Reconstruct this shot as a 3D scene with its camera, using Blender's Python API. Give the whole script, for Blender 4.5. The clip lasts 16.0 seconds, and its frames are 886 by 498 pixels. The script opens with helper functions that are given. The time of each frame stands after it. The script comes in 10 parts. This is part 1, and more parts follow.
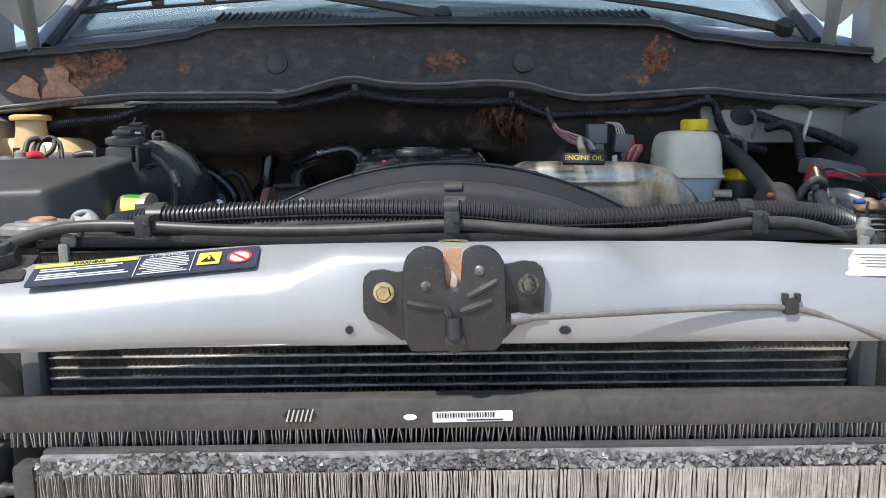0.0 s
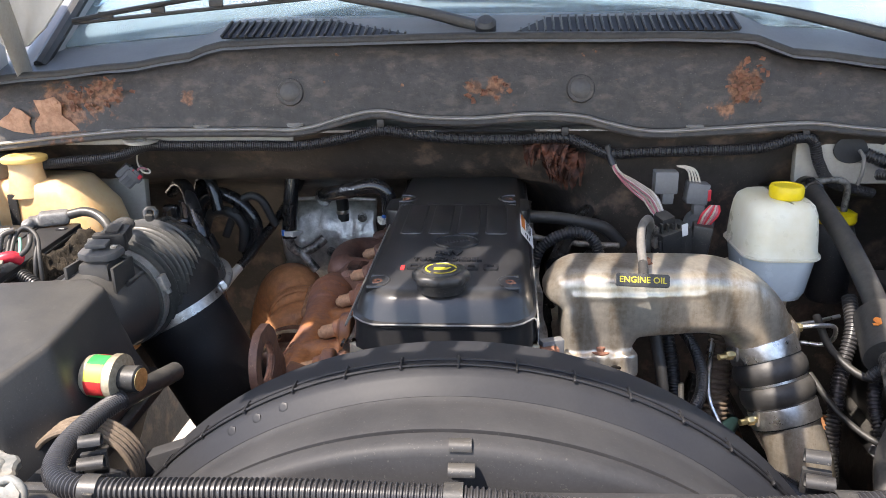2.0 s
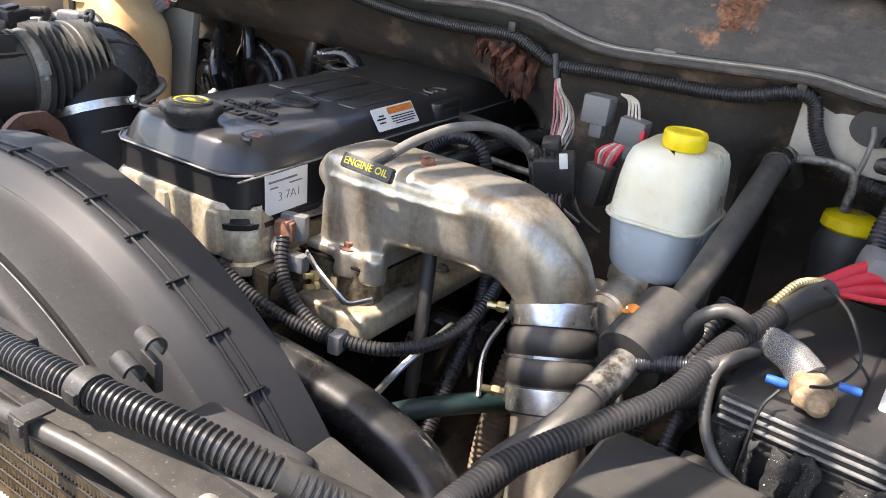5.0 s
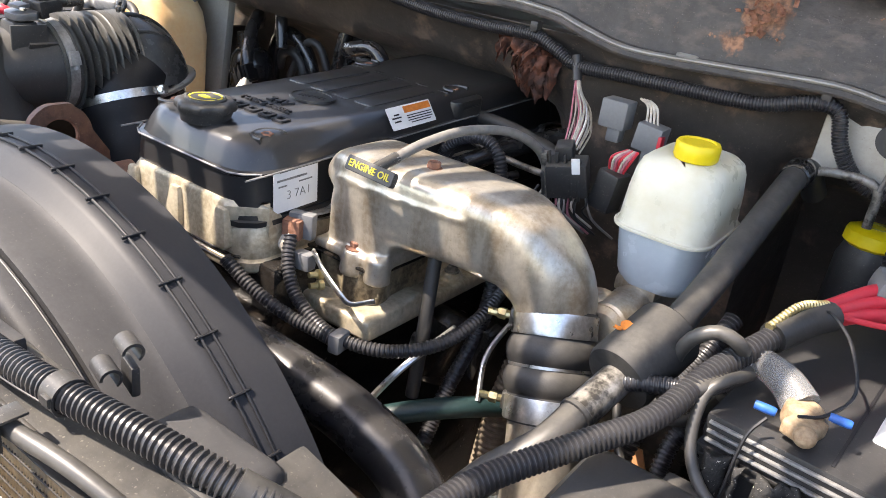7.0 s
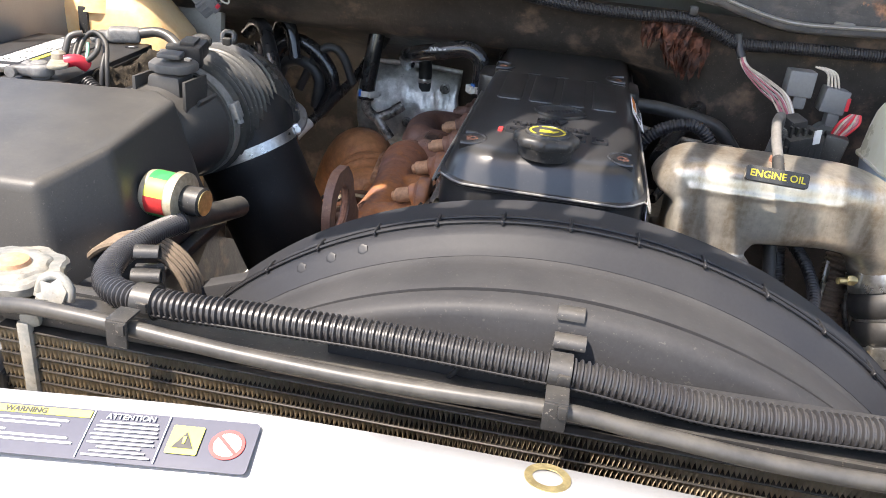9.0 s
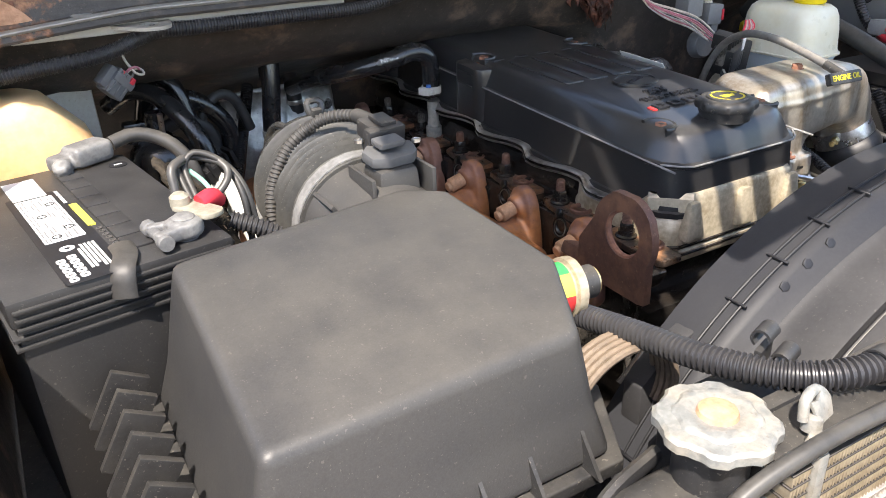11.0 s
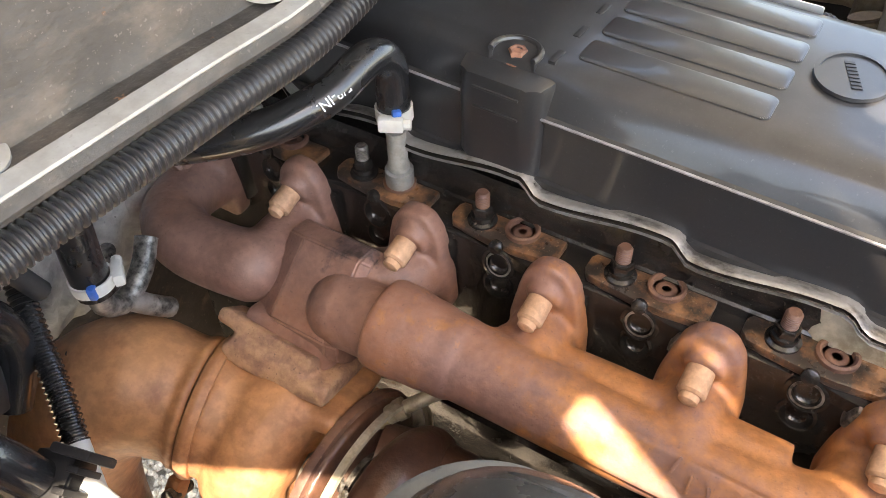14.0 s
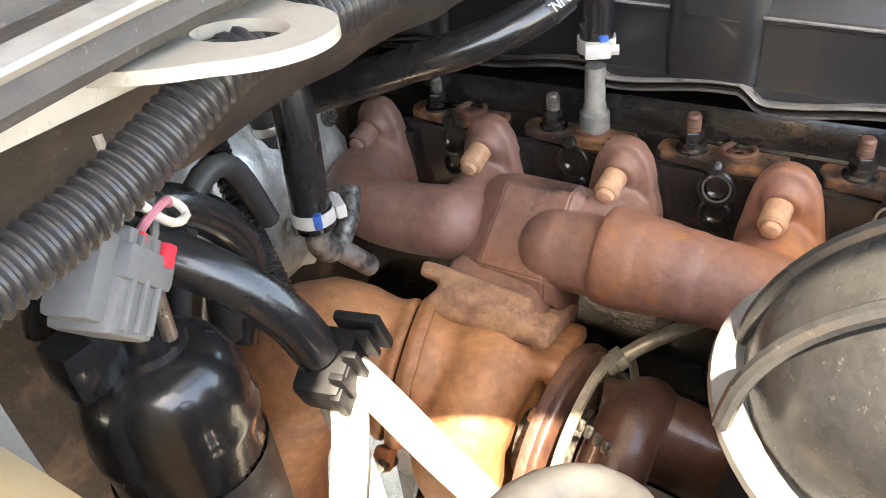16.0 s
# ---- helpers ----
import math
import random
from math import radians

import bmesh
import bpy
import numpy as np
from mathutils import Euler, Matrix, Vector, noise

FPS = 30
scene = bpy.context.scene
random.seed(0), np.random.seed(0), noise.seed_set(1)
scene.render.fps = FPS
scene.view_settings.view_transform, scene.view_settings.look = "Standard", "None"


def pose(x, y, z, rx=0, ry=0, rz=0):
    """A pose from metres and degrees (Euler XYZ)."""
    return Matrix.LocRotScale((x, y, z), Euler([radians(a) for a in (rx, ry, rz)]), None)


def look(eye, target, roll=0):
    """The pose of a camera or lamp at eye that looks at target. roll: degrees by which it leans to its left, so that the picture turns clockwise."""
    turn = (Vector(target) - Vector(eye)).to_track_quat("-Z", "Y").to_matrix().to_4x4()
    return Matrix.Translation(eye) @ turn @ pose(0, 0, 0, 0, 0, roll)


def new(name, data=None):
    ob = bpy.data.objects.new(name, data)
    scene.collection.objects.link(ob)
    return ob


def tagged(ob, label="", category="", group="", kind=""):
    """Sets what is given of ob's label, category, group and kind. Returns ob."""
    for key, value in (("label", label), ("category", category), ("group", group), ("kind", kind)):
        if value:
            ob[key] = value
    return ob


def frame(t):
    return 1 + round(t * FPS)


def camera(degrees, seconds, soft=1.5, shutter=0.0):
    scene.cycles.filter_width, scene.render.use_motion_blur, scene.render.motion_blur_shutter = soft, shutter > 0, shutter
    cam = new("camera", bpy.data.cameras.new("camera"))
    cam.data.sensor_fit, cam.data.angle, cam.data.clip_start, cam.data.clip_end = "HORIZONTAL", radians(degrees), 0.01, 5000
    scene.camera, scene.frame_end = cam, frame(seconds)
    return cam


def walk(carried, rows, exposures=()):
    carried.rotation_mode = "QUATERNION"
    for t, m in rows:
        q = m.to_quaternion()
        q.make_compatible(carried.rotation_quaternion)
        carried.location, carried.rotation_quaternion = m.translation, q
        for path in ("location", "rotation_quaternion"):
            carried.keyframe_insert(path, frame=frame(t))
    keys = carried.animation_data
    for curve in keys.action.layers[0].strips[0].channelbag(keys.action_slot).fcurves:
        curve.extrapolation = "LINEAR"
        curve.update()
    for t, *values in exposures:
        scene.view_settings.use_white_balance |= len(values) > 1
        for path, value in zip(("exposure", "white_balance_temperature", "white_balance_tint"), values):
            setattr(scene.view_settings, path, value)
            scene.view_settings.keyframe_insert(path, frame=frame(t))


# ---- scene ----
cam = camera(60.2, 16.0, soft=0.9)
PATH = [
    (0, (0.001, -0.068, 1.321), (0.02, 1.913, 1.047), -0.5),
    (0.5, (0.089, -0.025, 1.422), (0.051, 1.932, 1.013), -1.4),
    (1, (0.1, 0.014, 1.506), (-0.042, 1.965, 1.089), -1.2),
    (1.5, (0.077, 0.098, 1.575), (-0.099, 2.028, 1.079), -0.9),
    (2, (0.052, 0.178, 1.607), (-0.106, 2.078, 1.004), -1.1),
    (2.5, (0.076, 0.222, 1.601), (-0.059, 2.105, 0.941), -0.5),
    (3, (0.184, 0.21, 1.577), (-0.014, 2.075, 0.883), 1.1),
    (3.5, (0.384, 0.218, 1.545), (0.044, 2.046, 0.809), 3.1),
    (4, (0.494, 0.296, 1.524), (-0.038, 2.067, 0.761), 5.0),
    (4.5, (0.567, 0.381, 1.518), (-0.169, 2.079, 0.76), 6.3),
    (5, (0.649, 0.454, 1.517), (-0.276, 2.058, 0.761), 7.7),
    (5.2, (0.685, 0.494, 1.516), (-0.301, 2.061, 0.759), 8.2),
    (7.3, (0.675, 0.48, 1.545), (-0.332, 2.003, 0.728), 8.3),
    (7.5, (0.61, 0.402, 1.545), (-0.326, 1.968, 0.726), 8.1),
    (8, (0.411, 0.283, 1.536), (-0.311, 1.958, 0.714), 7.9),
    (8.5, (0.213, 0.265, 1.533), (-0.289, 2.017, 0.709), 6.8),
    (9, (-0.006, 0.245, 1.519), (-0.264, 2.05, 0.697), 5.8),
    (9.5, (-0.221, 0.224, 1.519), (-0.256, 2.05, 0.704), 3.6),
    (9.7, (-0.288, 0.236, 1.524), (-0.215, 2.061, 0.71), 2.8),
    (11.8, (-0.843, 0.656, 1.601), (0.416, 1.873, 0.635), -4.1),
    (12, (-0.845, 0.715, 1.62), (0.478, 1.843, 0.631), -4.4),
    (12.5, (-0.792, 0.889, 1.62), (0.609, 1.822, 0.54), -4.3),
    (13, (-0.708, 1.064, 1.616), (0.692, 1.858, 0.43), -3.4),
    (13.5, (-0.613, 1.14, 1.606), (0.71, 1.915, 0.323), -2.5),
    (14, (-0.549, 1.163, 1.595), (0.631, 1.961, 0.191), -2.2),
    (14.5, (-0.524, 1.195, 1.588), (0.472, 2.069, 0.089), -4.3),
    (15, (-0.54, 1.208, 1.572), (0.422, 2.128, 0.08), -5.3),
    (15.5, (-0.645, 1.245, 1.502), (0.529, 2.248, 0.231), -6.6),
    (16, (-0.699, 1.242, 1.467), (0.631, 2.23, 0.347), -7.4),
]
walk(cam, [(t, look(eye, target, roll)) for t, eye, target, roll in PATH],
     [(0, 0.54, 6350, 11), (0.5, 0.56, 6350, 11), (1.0, 0.72, 6400, 12), (1.5, 1.2, 6700, 14), (2.5, 1.87, 7250, 16), (3, 2.03, 7350, 17), (3.5, 2.02, 7350, 16), (4, 1.95, 7350, 16), (5, 1.88, 7350, 15), (7.5, 2.05, 7350, 15), (8, 1.92, 7300, 15), (8.5, 1.88, 7300, 15), (9, 1.8, 7150, 14), (9.5, 1.57, 7000, 13), (12, 1.98, 7000, 13), (12.5, 2.2, 7150, 13), (13, 2.46, 7400, 13), (13.5, 2.94, 8200, 14), (14, 3.13, 8500, 14), (14.5, 3.3, 8700, 14), (15.2, 3.44, 8600, 13), (16, 3.46, 8250, 12)])

# ==== world and light ====
SUN_EL, SUN_AZ = 56.0, -42.0  # the sun stands before the truck on the passenger side; it shines through the raised grille
world = bpy.data.worlds.new("sky")
scene.world = world
world.use_nodes = True
wn = world.node_tree
sky = wn.nodes.new("ShaderNodeTexSky")
sky.sky_type, sky.sun_disc = "NISHITA", False
sky.sun_elevation, sky.sun_rotation = radians(SUN_EL), radians(180 - SUN_AZ)
wn.links.new(sky.outputs[0], wn.nodes["Background"].inputs[0])
wn.nodes["Background"].inputs[1].default_value = 0.15
sun_data = bpy.data.lights.new("sun", "SUN")
sun_data.energy, sun_data.angle, sun_data.color = 3.7, radians(0.35), (1.0, 0.96, 0.9)
sun = new("sun", sun_data)
sun_way = Vector((math.sin(radians(SUN_AZ)) * math.cos(radians(SUN_EL)), -math.cos(radians(SUN_AZ)) * math.cos(radians(SUN_EL)), math.sin(radians(SUN_EL))))
sun.matrix_world = look(sun_way * 10, (0, 0, 0))


# ==== materials ====
def material(name, base, rough=0.5, metal=0.0, second=None, amount=0.5, scale=12.0, fine=180.0, bump=0.15, dust=0.0,
             dust_colour=(0.32, 0.29, 0.24), spec=0.5, coat=0.0, sss=0.0, detail=6.0, low=0.42, high=0.62, spots=(), spot_colour=(0.3, 0.14, 0.08), specks=0.0, speck_colour=(0.4, 0.36, 0.3), stretch=None, patchy=0.12, mottle=0.3, spot_dark=0.32, spot_edge=(0.68, 0.8)):
    """A surface: base colour, broken up by large stains of a second colour, fine grain, dust on faces that look up, and relief."""
    m = bpy.data.materials.new(name)
    m.use_nodes = True
    nt = m.node_tree
    n, k = nt.nodes, nt.links
    b = n["Principled BSDF"]
    co = n.new("ShaderNodeTexCoord").outputs["Object"]

    def noise_at(s, d=detail):
        t = n.new("ShaderNodeTexNoise")
        t.inputs["Scale"].default_value, t.inputs["Detail"].default_value = s, d
        t.inputs["Roughness"].default_value = 0.62
        k.new(co, t.inputs["Vector"])
        return t.outputs["Fac"]

    def ramp(src, a, c):
        r = n.new("ShaderNodeMapRange")
        r.inputs["From Min"].default_value, r.inputs["From Max"].default_value = a, c
        k.new(src, r.inputs["Value"])
        return r.outputs[0]

    def mix(f, a, c):
        x = n.new("ShaderNodeMix")
        x.data_type = "RGBA"
        for sock, v in ((x.inputs["Factor"], f), (x.inputs["A"], a), (x.inputs["B"], c)):
            if isinstance(v, (tuple, float)):
                sock.default_value = (*v, 1) if isinstance(v, tuple) else v
            else:
                k.new(v, sock)
        return x.outputs["Result"]

    def times(a, f):
        x = n.new("ShaderNodeMath")
        x.operation = "MULTIPLY"
        k.new(a, x.inputs[0])
        if isinstance(f, float):
            x.inputs[1].default_value = f
        else:
            k.new(f, x.inputs[1])
        return x.outputs[0]

    if stretch:
        plain = co
        mp = n.new("ShaderNodeMapping")
        mp.inputs["Scale"].default_value = stretch
        k.new(co, mp.inputs["Vector"])
        co = mp.outputs[0]
    big = noise_at(scale)
    if stretch:
        co = plain
    small = noise_at(fine, 3.0)
    second = second or tuple(c * 0.6 for c in base)
    col = mix(times(ramp(big, low, high), float(amount)), base, second)
    grain = ramp(small, 0.4, 0.64)
    col = mix(times(grain, min(0.3, mottle + 0.02)), col, tuple(min(1.0, c * 1.7 + 0.008) for c in base))
    col = mix(times(ramp(noise_at(fine * 0.45, 4.0), 0.5, 0.66), float(mottle)), col, tuple(c * 0.45 for c in base))
    for x, y, z, r in spots:
        far = n.new("ShaderNodeVectorMath")
        far.operation = "DISTANCE"
        far.inputs[1].default_value = (x, y, z)
        k.new(co, far.inputs[0])
        near = ramp(far.outputs["Value"], r, r * 0.25)
        edge = n.new("ShaderNodeMath")
        edge.operation = "ADD"
        k.new(times(near, 0.42), edge.inputs[0])
        k.new(noise_at(46.0, 10.0), edge.inputs[1])
        rusty = mix(ramp(noise_at(95.0, 8.0), 0.38, 0.6), spot_colour, tuple(c * spot_dark for c in spot_colour))
        col = mix(ramp(edge.outputs[0], *spot_edge), col, rusty)
    if specks:
        col = mix(times(ramp(noise_at(300.0, 2.0), 0.67, 0.71), float(specks)), col, speck_colour)
        col = mix(times(ramp(noise_at(650.0, 2.0), 0.68, 0.73), float(specks)), col, speck_colour)
    if dust:
        up = n.new("ShaderNodeSeparateXYZ")
        k.new(n.new("ShaderNodeNewGeometry").outputs["Normal"], up.inputs[0])
        f = times(times(ramp(up.outputs["Z"], 0.1, 0.95), ramp(noise_at(scale * 2.3), 0.3, 0.7)), float(dust))
        col = mix(f, col, dust_colour)
    k.new(col, b.inputs["Base Color"])
    rr = n.new("ShaderNodeMapRange")
    rr.inputs["To Min"].default_value, rr.inputs["To Max"].default_value = max(0.03, rough - patchy), min(1.0, rough + patchy)
    k.new(noise_at(scale * 1.7), rr.inputs["Value"])
    k.new(rr.outputs[0], b.inputs["Roughness"])
    b.inputs["Metallic"].default_value = metal
    b.inputs["Specular IOR Level"].default_value = spec
    b.inputs["Coat Weight"].default_value = coat
    if sss:
        b.inputs["Subsurface Weight"].default_value = sss
        b.inputs["Subsurface Radius"].default_value = (1, 1, 1)
        b.inputs["Subsurface Scale"].default_value = 0.01
    if bump:
        bp = n.new("ShaderNodeBump")
        bp.inputs["Strength"].default_value, bp.inputs["Distance"].default_value = bump, 0.002
        add = n.new("ShaderNodeMath")
        add.operation = "ADD"
        k.new(big, add.inputs[0])
        k.new(times(small, 0.5), add.inputs[1])
        k.new(add.outputs[0], bp.inputs["Height"])
        k.new(bp.outputs[0], b.inputs["Normal"])
    return m


def glass_material(name, colour, rough=0.02, clear=1.0):
    m = bpy.data.materials.new(name)
    m.use_nodes = True
    b = m.node_tree.nodes["Principled BSDF"]
    b.inputs["Base Color"].default_value = (*colour, 1)
    b.inputs["Roughness"].default_value = rough
    b.inputs["Transmission Weight"].default_value = clear
    b.inputs["IOR"].default_value = 1.5
    return m


M_SILVER = material("silver_paint", (0.35, 0.355, 0.365), 0.4, 0.3, (0.3, 0.305, 0.315), 0.6, 9, 300, 0.04, dust=0.12, specks=0.12, speck_colour=(0.2, 0.18, 0.15), mottle=0.02)
M_PLASTIC = material("black_plastic", (0.02, 0.02, 0.021), 0.42, 0, (0.035, 0.034, 0.033), 0.6, 14, 400, 0.12, dust=0.16, specks=0.25)
M_BATTERY = material("battery_case_plastic", (0.02, 0.02, 0.021), 0.46, 0, (0.032, 0.031, 0.03), 0.5, 9, 500, 0.1, dust=0.1, dust_colour=(0.22, 0.21, 0.2), specks=0.1, patchy=0.06, mottle=0.12)
M_LATCH = material("black_coated_steel", (0.026, 0.026, 0.027), 0.4, 0.1, (0.045, 0.042, 0.04), 0.5, 30, 300, 0.15, dust=0.1, specks=0.06, mottle=0.15)
M_HOSE = material("glossy_black_hose", (0.014, 0.014, 0.016), 0.28, 0, (0.022, 0.022, 0.023), 0.5, 12, 260, 0.06, dust=0.06, specks=0.08)
M_FELT = material("matted_brown_felt", (0.03, 0.026, 0.021), 0.95, 0, (0.075, 0.06, 0.045), 0.8, 70, 420, 1.0, specks=0.7, speck_colour=(0.17, 0.15, 0.11), spec=0.1)
M_FELT_GREY = material("speckled_grey_felt", (0.03, 0.03, 0.03), 0.95, 0, (0.06, 0.058, 0.055), 0.8, 60, 400, 1.0, specks=0.95, speck_colour=(0.4, 0.37, 0.33), spec=0.1)
M_LEADGREEN = material("pale_green_wire", (0.2, 0.42, 0.33), 0.5, bump=0.02)
M_CAP_AMBER = material("faded_amber_cap", (0.8, 0.55, 0.2), 0.45, 0, (0.7, 0.42, 0.14), 0.5, 20, 200, 0.05, sss=0.2, mottle=0.05)
M_AIRBOX = material("grained_grey_black_plastic", (0.036, 0.036, 0.037), 0.44, 0, (0.05, 0.048, 0.045), 0.5, 6, 700, 0.14, dust=0.12, specks=0.1, patchy=0.06, mottle=0.15, spec=0.35)
M_SHROUD = material("dusty_shroud_plastic", (0.03, 0.03, 0.032), 0.6, 0, (0.044, 0.043, 0.044), 0.7, 7, 350, 0.05, dust=0.12, dust_colour=(0.15, 0.146, 0.14), specks=0.08, patchy=0.06, mottle=0.12, spec=0.28)
M_LOOM = material("split_loom_plastic", (0.019, 0.019, 0.022), 0.33, 0, (0.03, 0.03, 0.032), 0.5, 22, 300, 0.06, dust=0.07)
M_RUBBER = material("black_rubber", (0.02, 0.02, 0.02), 0.5, 0, (0.045, 0.042, 0.04), 0.5, 15, 260, 0.15, dust=0.18)
M_BOOT = material("faded_rubber_boot", (0.05, 0.0495, 0.047), 0.45, 0, (0.095, 0.091, 0.082), 0.6, 16, 240, 0.2, dust=0.3, dust_colour=(0.24, 0.23, 0.2), specks=0.3)
M_ELBOW = material("smooth_dark_rubber", (0.036, 0.036, 0.035), 0.26, 0, (0.06, 0.058, 0.054), 0.6, 12, 240, 0.06, dust=0.16, dust_colour=(0.22, 0.21, 0.19), specks=0.12)
M_DAMPER = material("matt_dark_foam_rubber", (0.024, 0.0235, 0.023), 0.6, 0, (0.04, 0.038, 0.036), 0.6, 20, 260, 0.25, dust=0.12, spec=0.3)
M_COVER = material("black_enamel", (0.011, 0.011, 0.012), 0.27, 0, (0.015, 0.0145, 0.0145), 0.6, 10, 500, 0.07, dust=0.03, coat=0.5, specks=0.03, patchy=0.04)
M_ENAMEL = material("dust_filmed_black_enamel", (0.019, 0.019, 0.02), 0.3, 0, (0.024, 0.0235, 0.0235), 0.6, 10, 500, 0.015, dust=0.12, dust_colour=(0.15, 0.15, 0.155), coat=0.3, specks=0.04, patchy=0.05, mottle=0.08)
M_ALU = material("cast_aluminium", (0.53, 0.485, 0.41), 0.33, 0.72, (0.31, 0.24, 0.165), 0.85, 13, 160, 0.12, specks=0.3, speck_colour=(0.18, 0.14, 0.1), mottle=0.16, stretch=(2.2, 1.0, 0.5), low=0.44, high=0.62)
M_STEEL = material("bright_steel", (0.62, 0.61, 0.59), 0.3, 0.95, (0.4, 0.36, 0.3), 0.5, 30, 200, 0.06)
M_TANALU = material("oil_stained_aluminium", (0.5, 0.44, 0.33), 0.42, 0.45, (0.26, 0.2, 0.12), 0.7, 16, 160, 0.2)
M_STAINED = material("dark_oil_stained_aluminium", (0.34, 0.28, 0.19), 0.35, 0.4, (0.06, 0.045, 0.03), 0.9, 22, 160, 0.3, low=0.42, high=0.56)
M_GASKET = material("worn_flange_metal", (0.3, 0.28, 0.25), 0.4, 0.5, (0.025, 0.023, 0.02), 0.95, 45, 160, 0.3, low=0.4, high=0.54)
M_FLANGE = material("worn_bright_flange", (0.32, 0.305, 0.28), 0.32, 0.5, (0.06, 0.05, 0.042), 0.9, 60, 200, 0.4, low=0.46, high=0.6, stretch=(1, 0.35, 1), mottle=0.15)
M_BAND = material("dull_band_steel", (0.26, 0.26, 0.255), 0.42, 0.3, (0.13, 0.125, 0.12), 0.6, 30, 200, 0.1)
M_DASH = material("sunlit_grey_dash", (0.3, 0.32, 0.35), 0.6, 0, (0.24, 0.25, 0.27), 0.5, 5, 80, 0.1, mottle=0.05)
M_RUST = material("rusty_cast_iron", (0.205, 0.112, 0.085), 0.5, 0, (0.3, 0.13, 0.07), 0.8, 11, 110, 0.6, low=0.46, high=0.68, detail=8, specks=0.5, speck_colour=(0.09, 0.05, 0.04), spots=((-0.215, 1.475, 1.155, 0.035),), spot_colour=(0.12, 0.075, 0.066))
M_RUST_FRONT = material("orange_and_brown_cast_iron", (0.2, 0.105, 0.085), 0.55, 0, (0.3, 0.13, 0.07), 0.85, 9, 110, 0.6, low=0.46, high=0.64, detail=8, specks=0.4, speck_colour=(0.09, 0.05, 0.04), spots=((-0.195, 1.255, 1.125, 0.1), (-0.195, 1.13, 1.125, 0.11), (-0.235, 1.08, 1.09, 0.12), (-0.27, 1.25, 1.09, 0.06)), spot_colour=(0.44, 0.18, 0.065), spot_dark=0.7, spot_edge=(0.56, 0.92))
M_CRUST = material("crusted_scaling_iron", (0.26, 0.14, 0.09), 0.75, 0, (0.46, 0.27, 0.15), 0.95, 55, 150, 1.0, low=0.42, high=0.58, detail=9, specks=0.6, speck_colour=(0.06, 0.04, 0.03))
M_ORANGE = material("orange_rust", (0.42, 0.2, 0.09), 0.5, 0, (0.24, 0.1, 0.05), 0.9, 11, 90, 0.6, low=0.36, high=0.64, detail=9, stretch=(1.0, 1.0, 2.4), specks=0.15, speck_colour=(0.1, 0.05, 0.035))
M_SLEEVE = material("tan_rusted_steel", (0.5, 0.3, 0.18), 0.65, 0.1, (0.34, 0.18, 0.1), 0.7, 40, 200, 0.3)
M_IRON = material("oily_black_iron", (0.014, 0.013, 0.012), 0.24, 0.1, (0.022, 0.016, 0.012), 0.8, 26, 120, 0.6, coat=0.3, specks=0.22, speck_colour=(0.22, 0.17, 0.13))
M_EYE = material("brown_rusted_plate", (0.1, 0.05, 0.037), 0.55, 0.1, (0.24, 0.12, 0.07), 0.8, 30, 160, 0.4, specks=0.4, speck_colour=(0.35, 0.22, 0.14))
M_LEDGE = material("rusty_oily_ledge", (0.035, 0.026, 0.021), 0.3, 0.1, (0.33, 0.16, 0.075), 0.95, 34, 130, 0.6, low=0.45, high=0.6, coat=0.2, specks=0.5, speck_colour=(0.4, 0.27, 0.17))
RUST_SPOTS = ((0.435, 1.445, 1.482, 0.05), (0.35, 1.44, 1.458, 0.016), (0.41, 1.435, 1.442, 0.03), (0.0, 1.44, 1.48, 0.03), (0.04, 1.44, 1.478, 0.035), (0.065, 1.435, 1.455, 0.022), (-0.63, 1.44, 1.475, 0.055), (-0.70, 1.43, 1.45, 0.08), (-0.48, 1.44, 1.47, 0.02))
M_FIREWALL = material("dirty_dark_firewall", (0.042, 0.038, 0.035), 0.45, 0, (0.14, 0.112, 0.09), 0.55, 44, 70, 1.0, spec=0.38, stretch=(0.6, 1, 1.2), low=0.5, high=0.66, dust=0.08, dust_colour=(0.17, 0.15, 0.13), specks=0.25, speck_colour=(0.26, 0.23, 0.2), detail=9, patchy=0.25, spots=RUST_SPOTS, spot_colour=(0.3, 0.145, 0.075))
M_INSUL = material("stained_insulation", (0.042, 0.036, 0.032), 0.45, 0, (0.22, 0.15, 0.11), 0.9, 17, 60, 1.0, low=0.54, high=0.68, spec=0.5, detail=8, specks=0.5, speck_colour=(0.25, 0.2, 0.16))
M_FLAKE = material("flaking_rust", (0.25, 0.115, 0.07), 0.85, 0, (0.12, 0.055, 0.04), 0.9, 45, 140, 0.8, detail=8)
M_TORN = material("torn_stained_felt", (0.032, 0.013, 0.009), 0.75, 0, (0.17, 0.055, 0.028), 0.9, 50, 140, 0.9, detail=8)
# Tan made lighter than the other rust, with the sunlight put into it.
M_SCALE = material("sunlit_tan_rust_scale", (0.42, 0.24, 0.15), 0.8, 0, (0.26, 0.12, 0.065), 0.8, 30, 140, 0.8, detail=8, specks=0.3, speck_colour=(0.14, 0.08, 0.06))
M_DARKTUBE = material("dull_black_tube", (0.01, 0.01, 0.011), 0.5, 0, (0.016, 0.016, 0.016), 0.5, 12, 260, 0.06, specks=0.05, spec=0.3, mottle=0.1)
# Cowl grey is lightened to carry the sky reflection on the plastic.
M_COWL = material("sky_lit_cowl_plastic", (0.13, 0.135, 0.145), 0.38, 0, (0.16, 0.162, 0.168), 0.6, 9, 350, 0.06, dust=0.2, dust_colour=(0.22, 0.22, 0.22), specks=0.1, mottle=0.1)
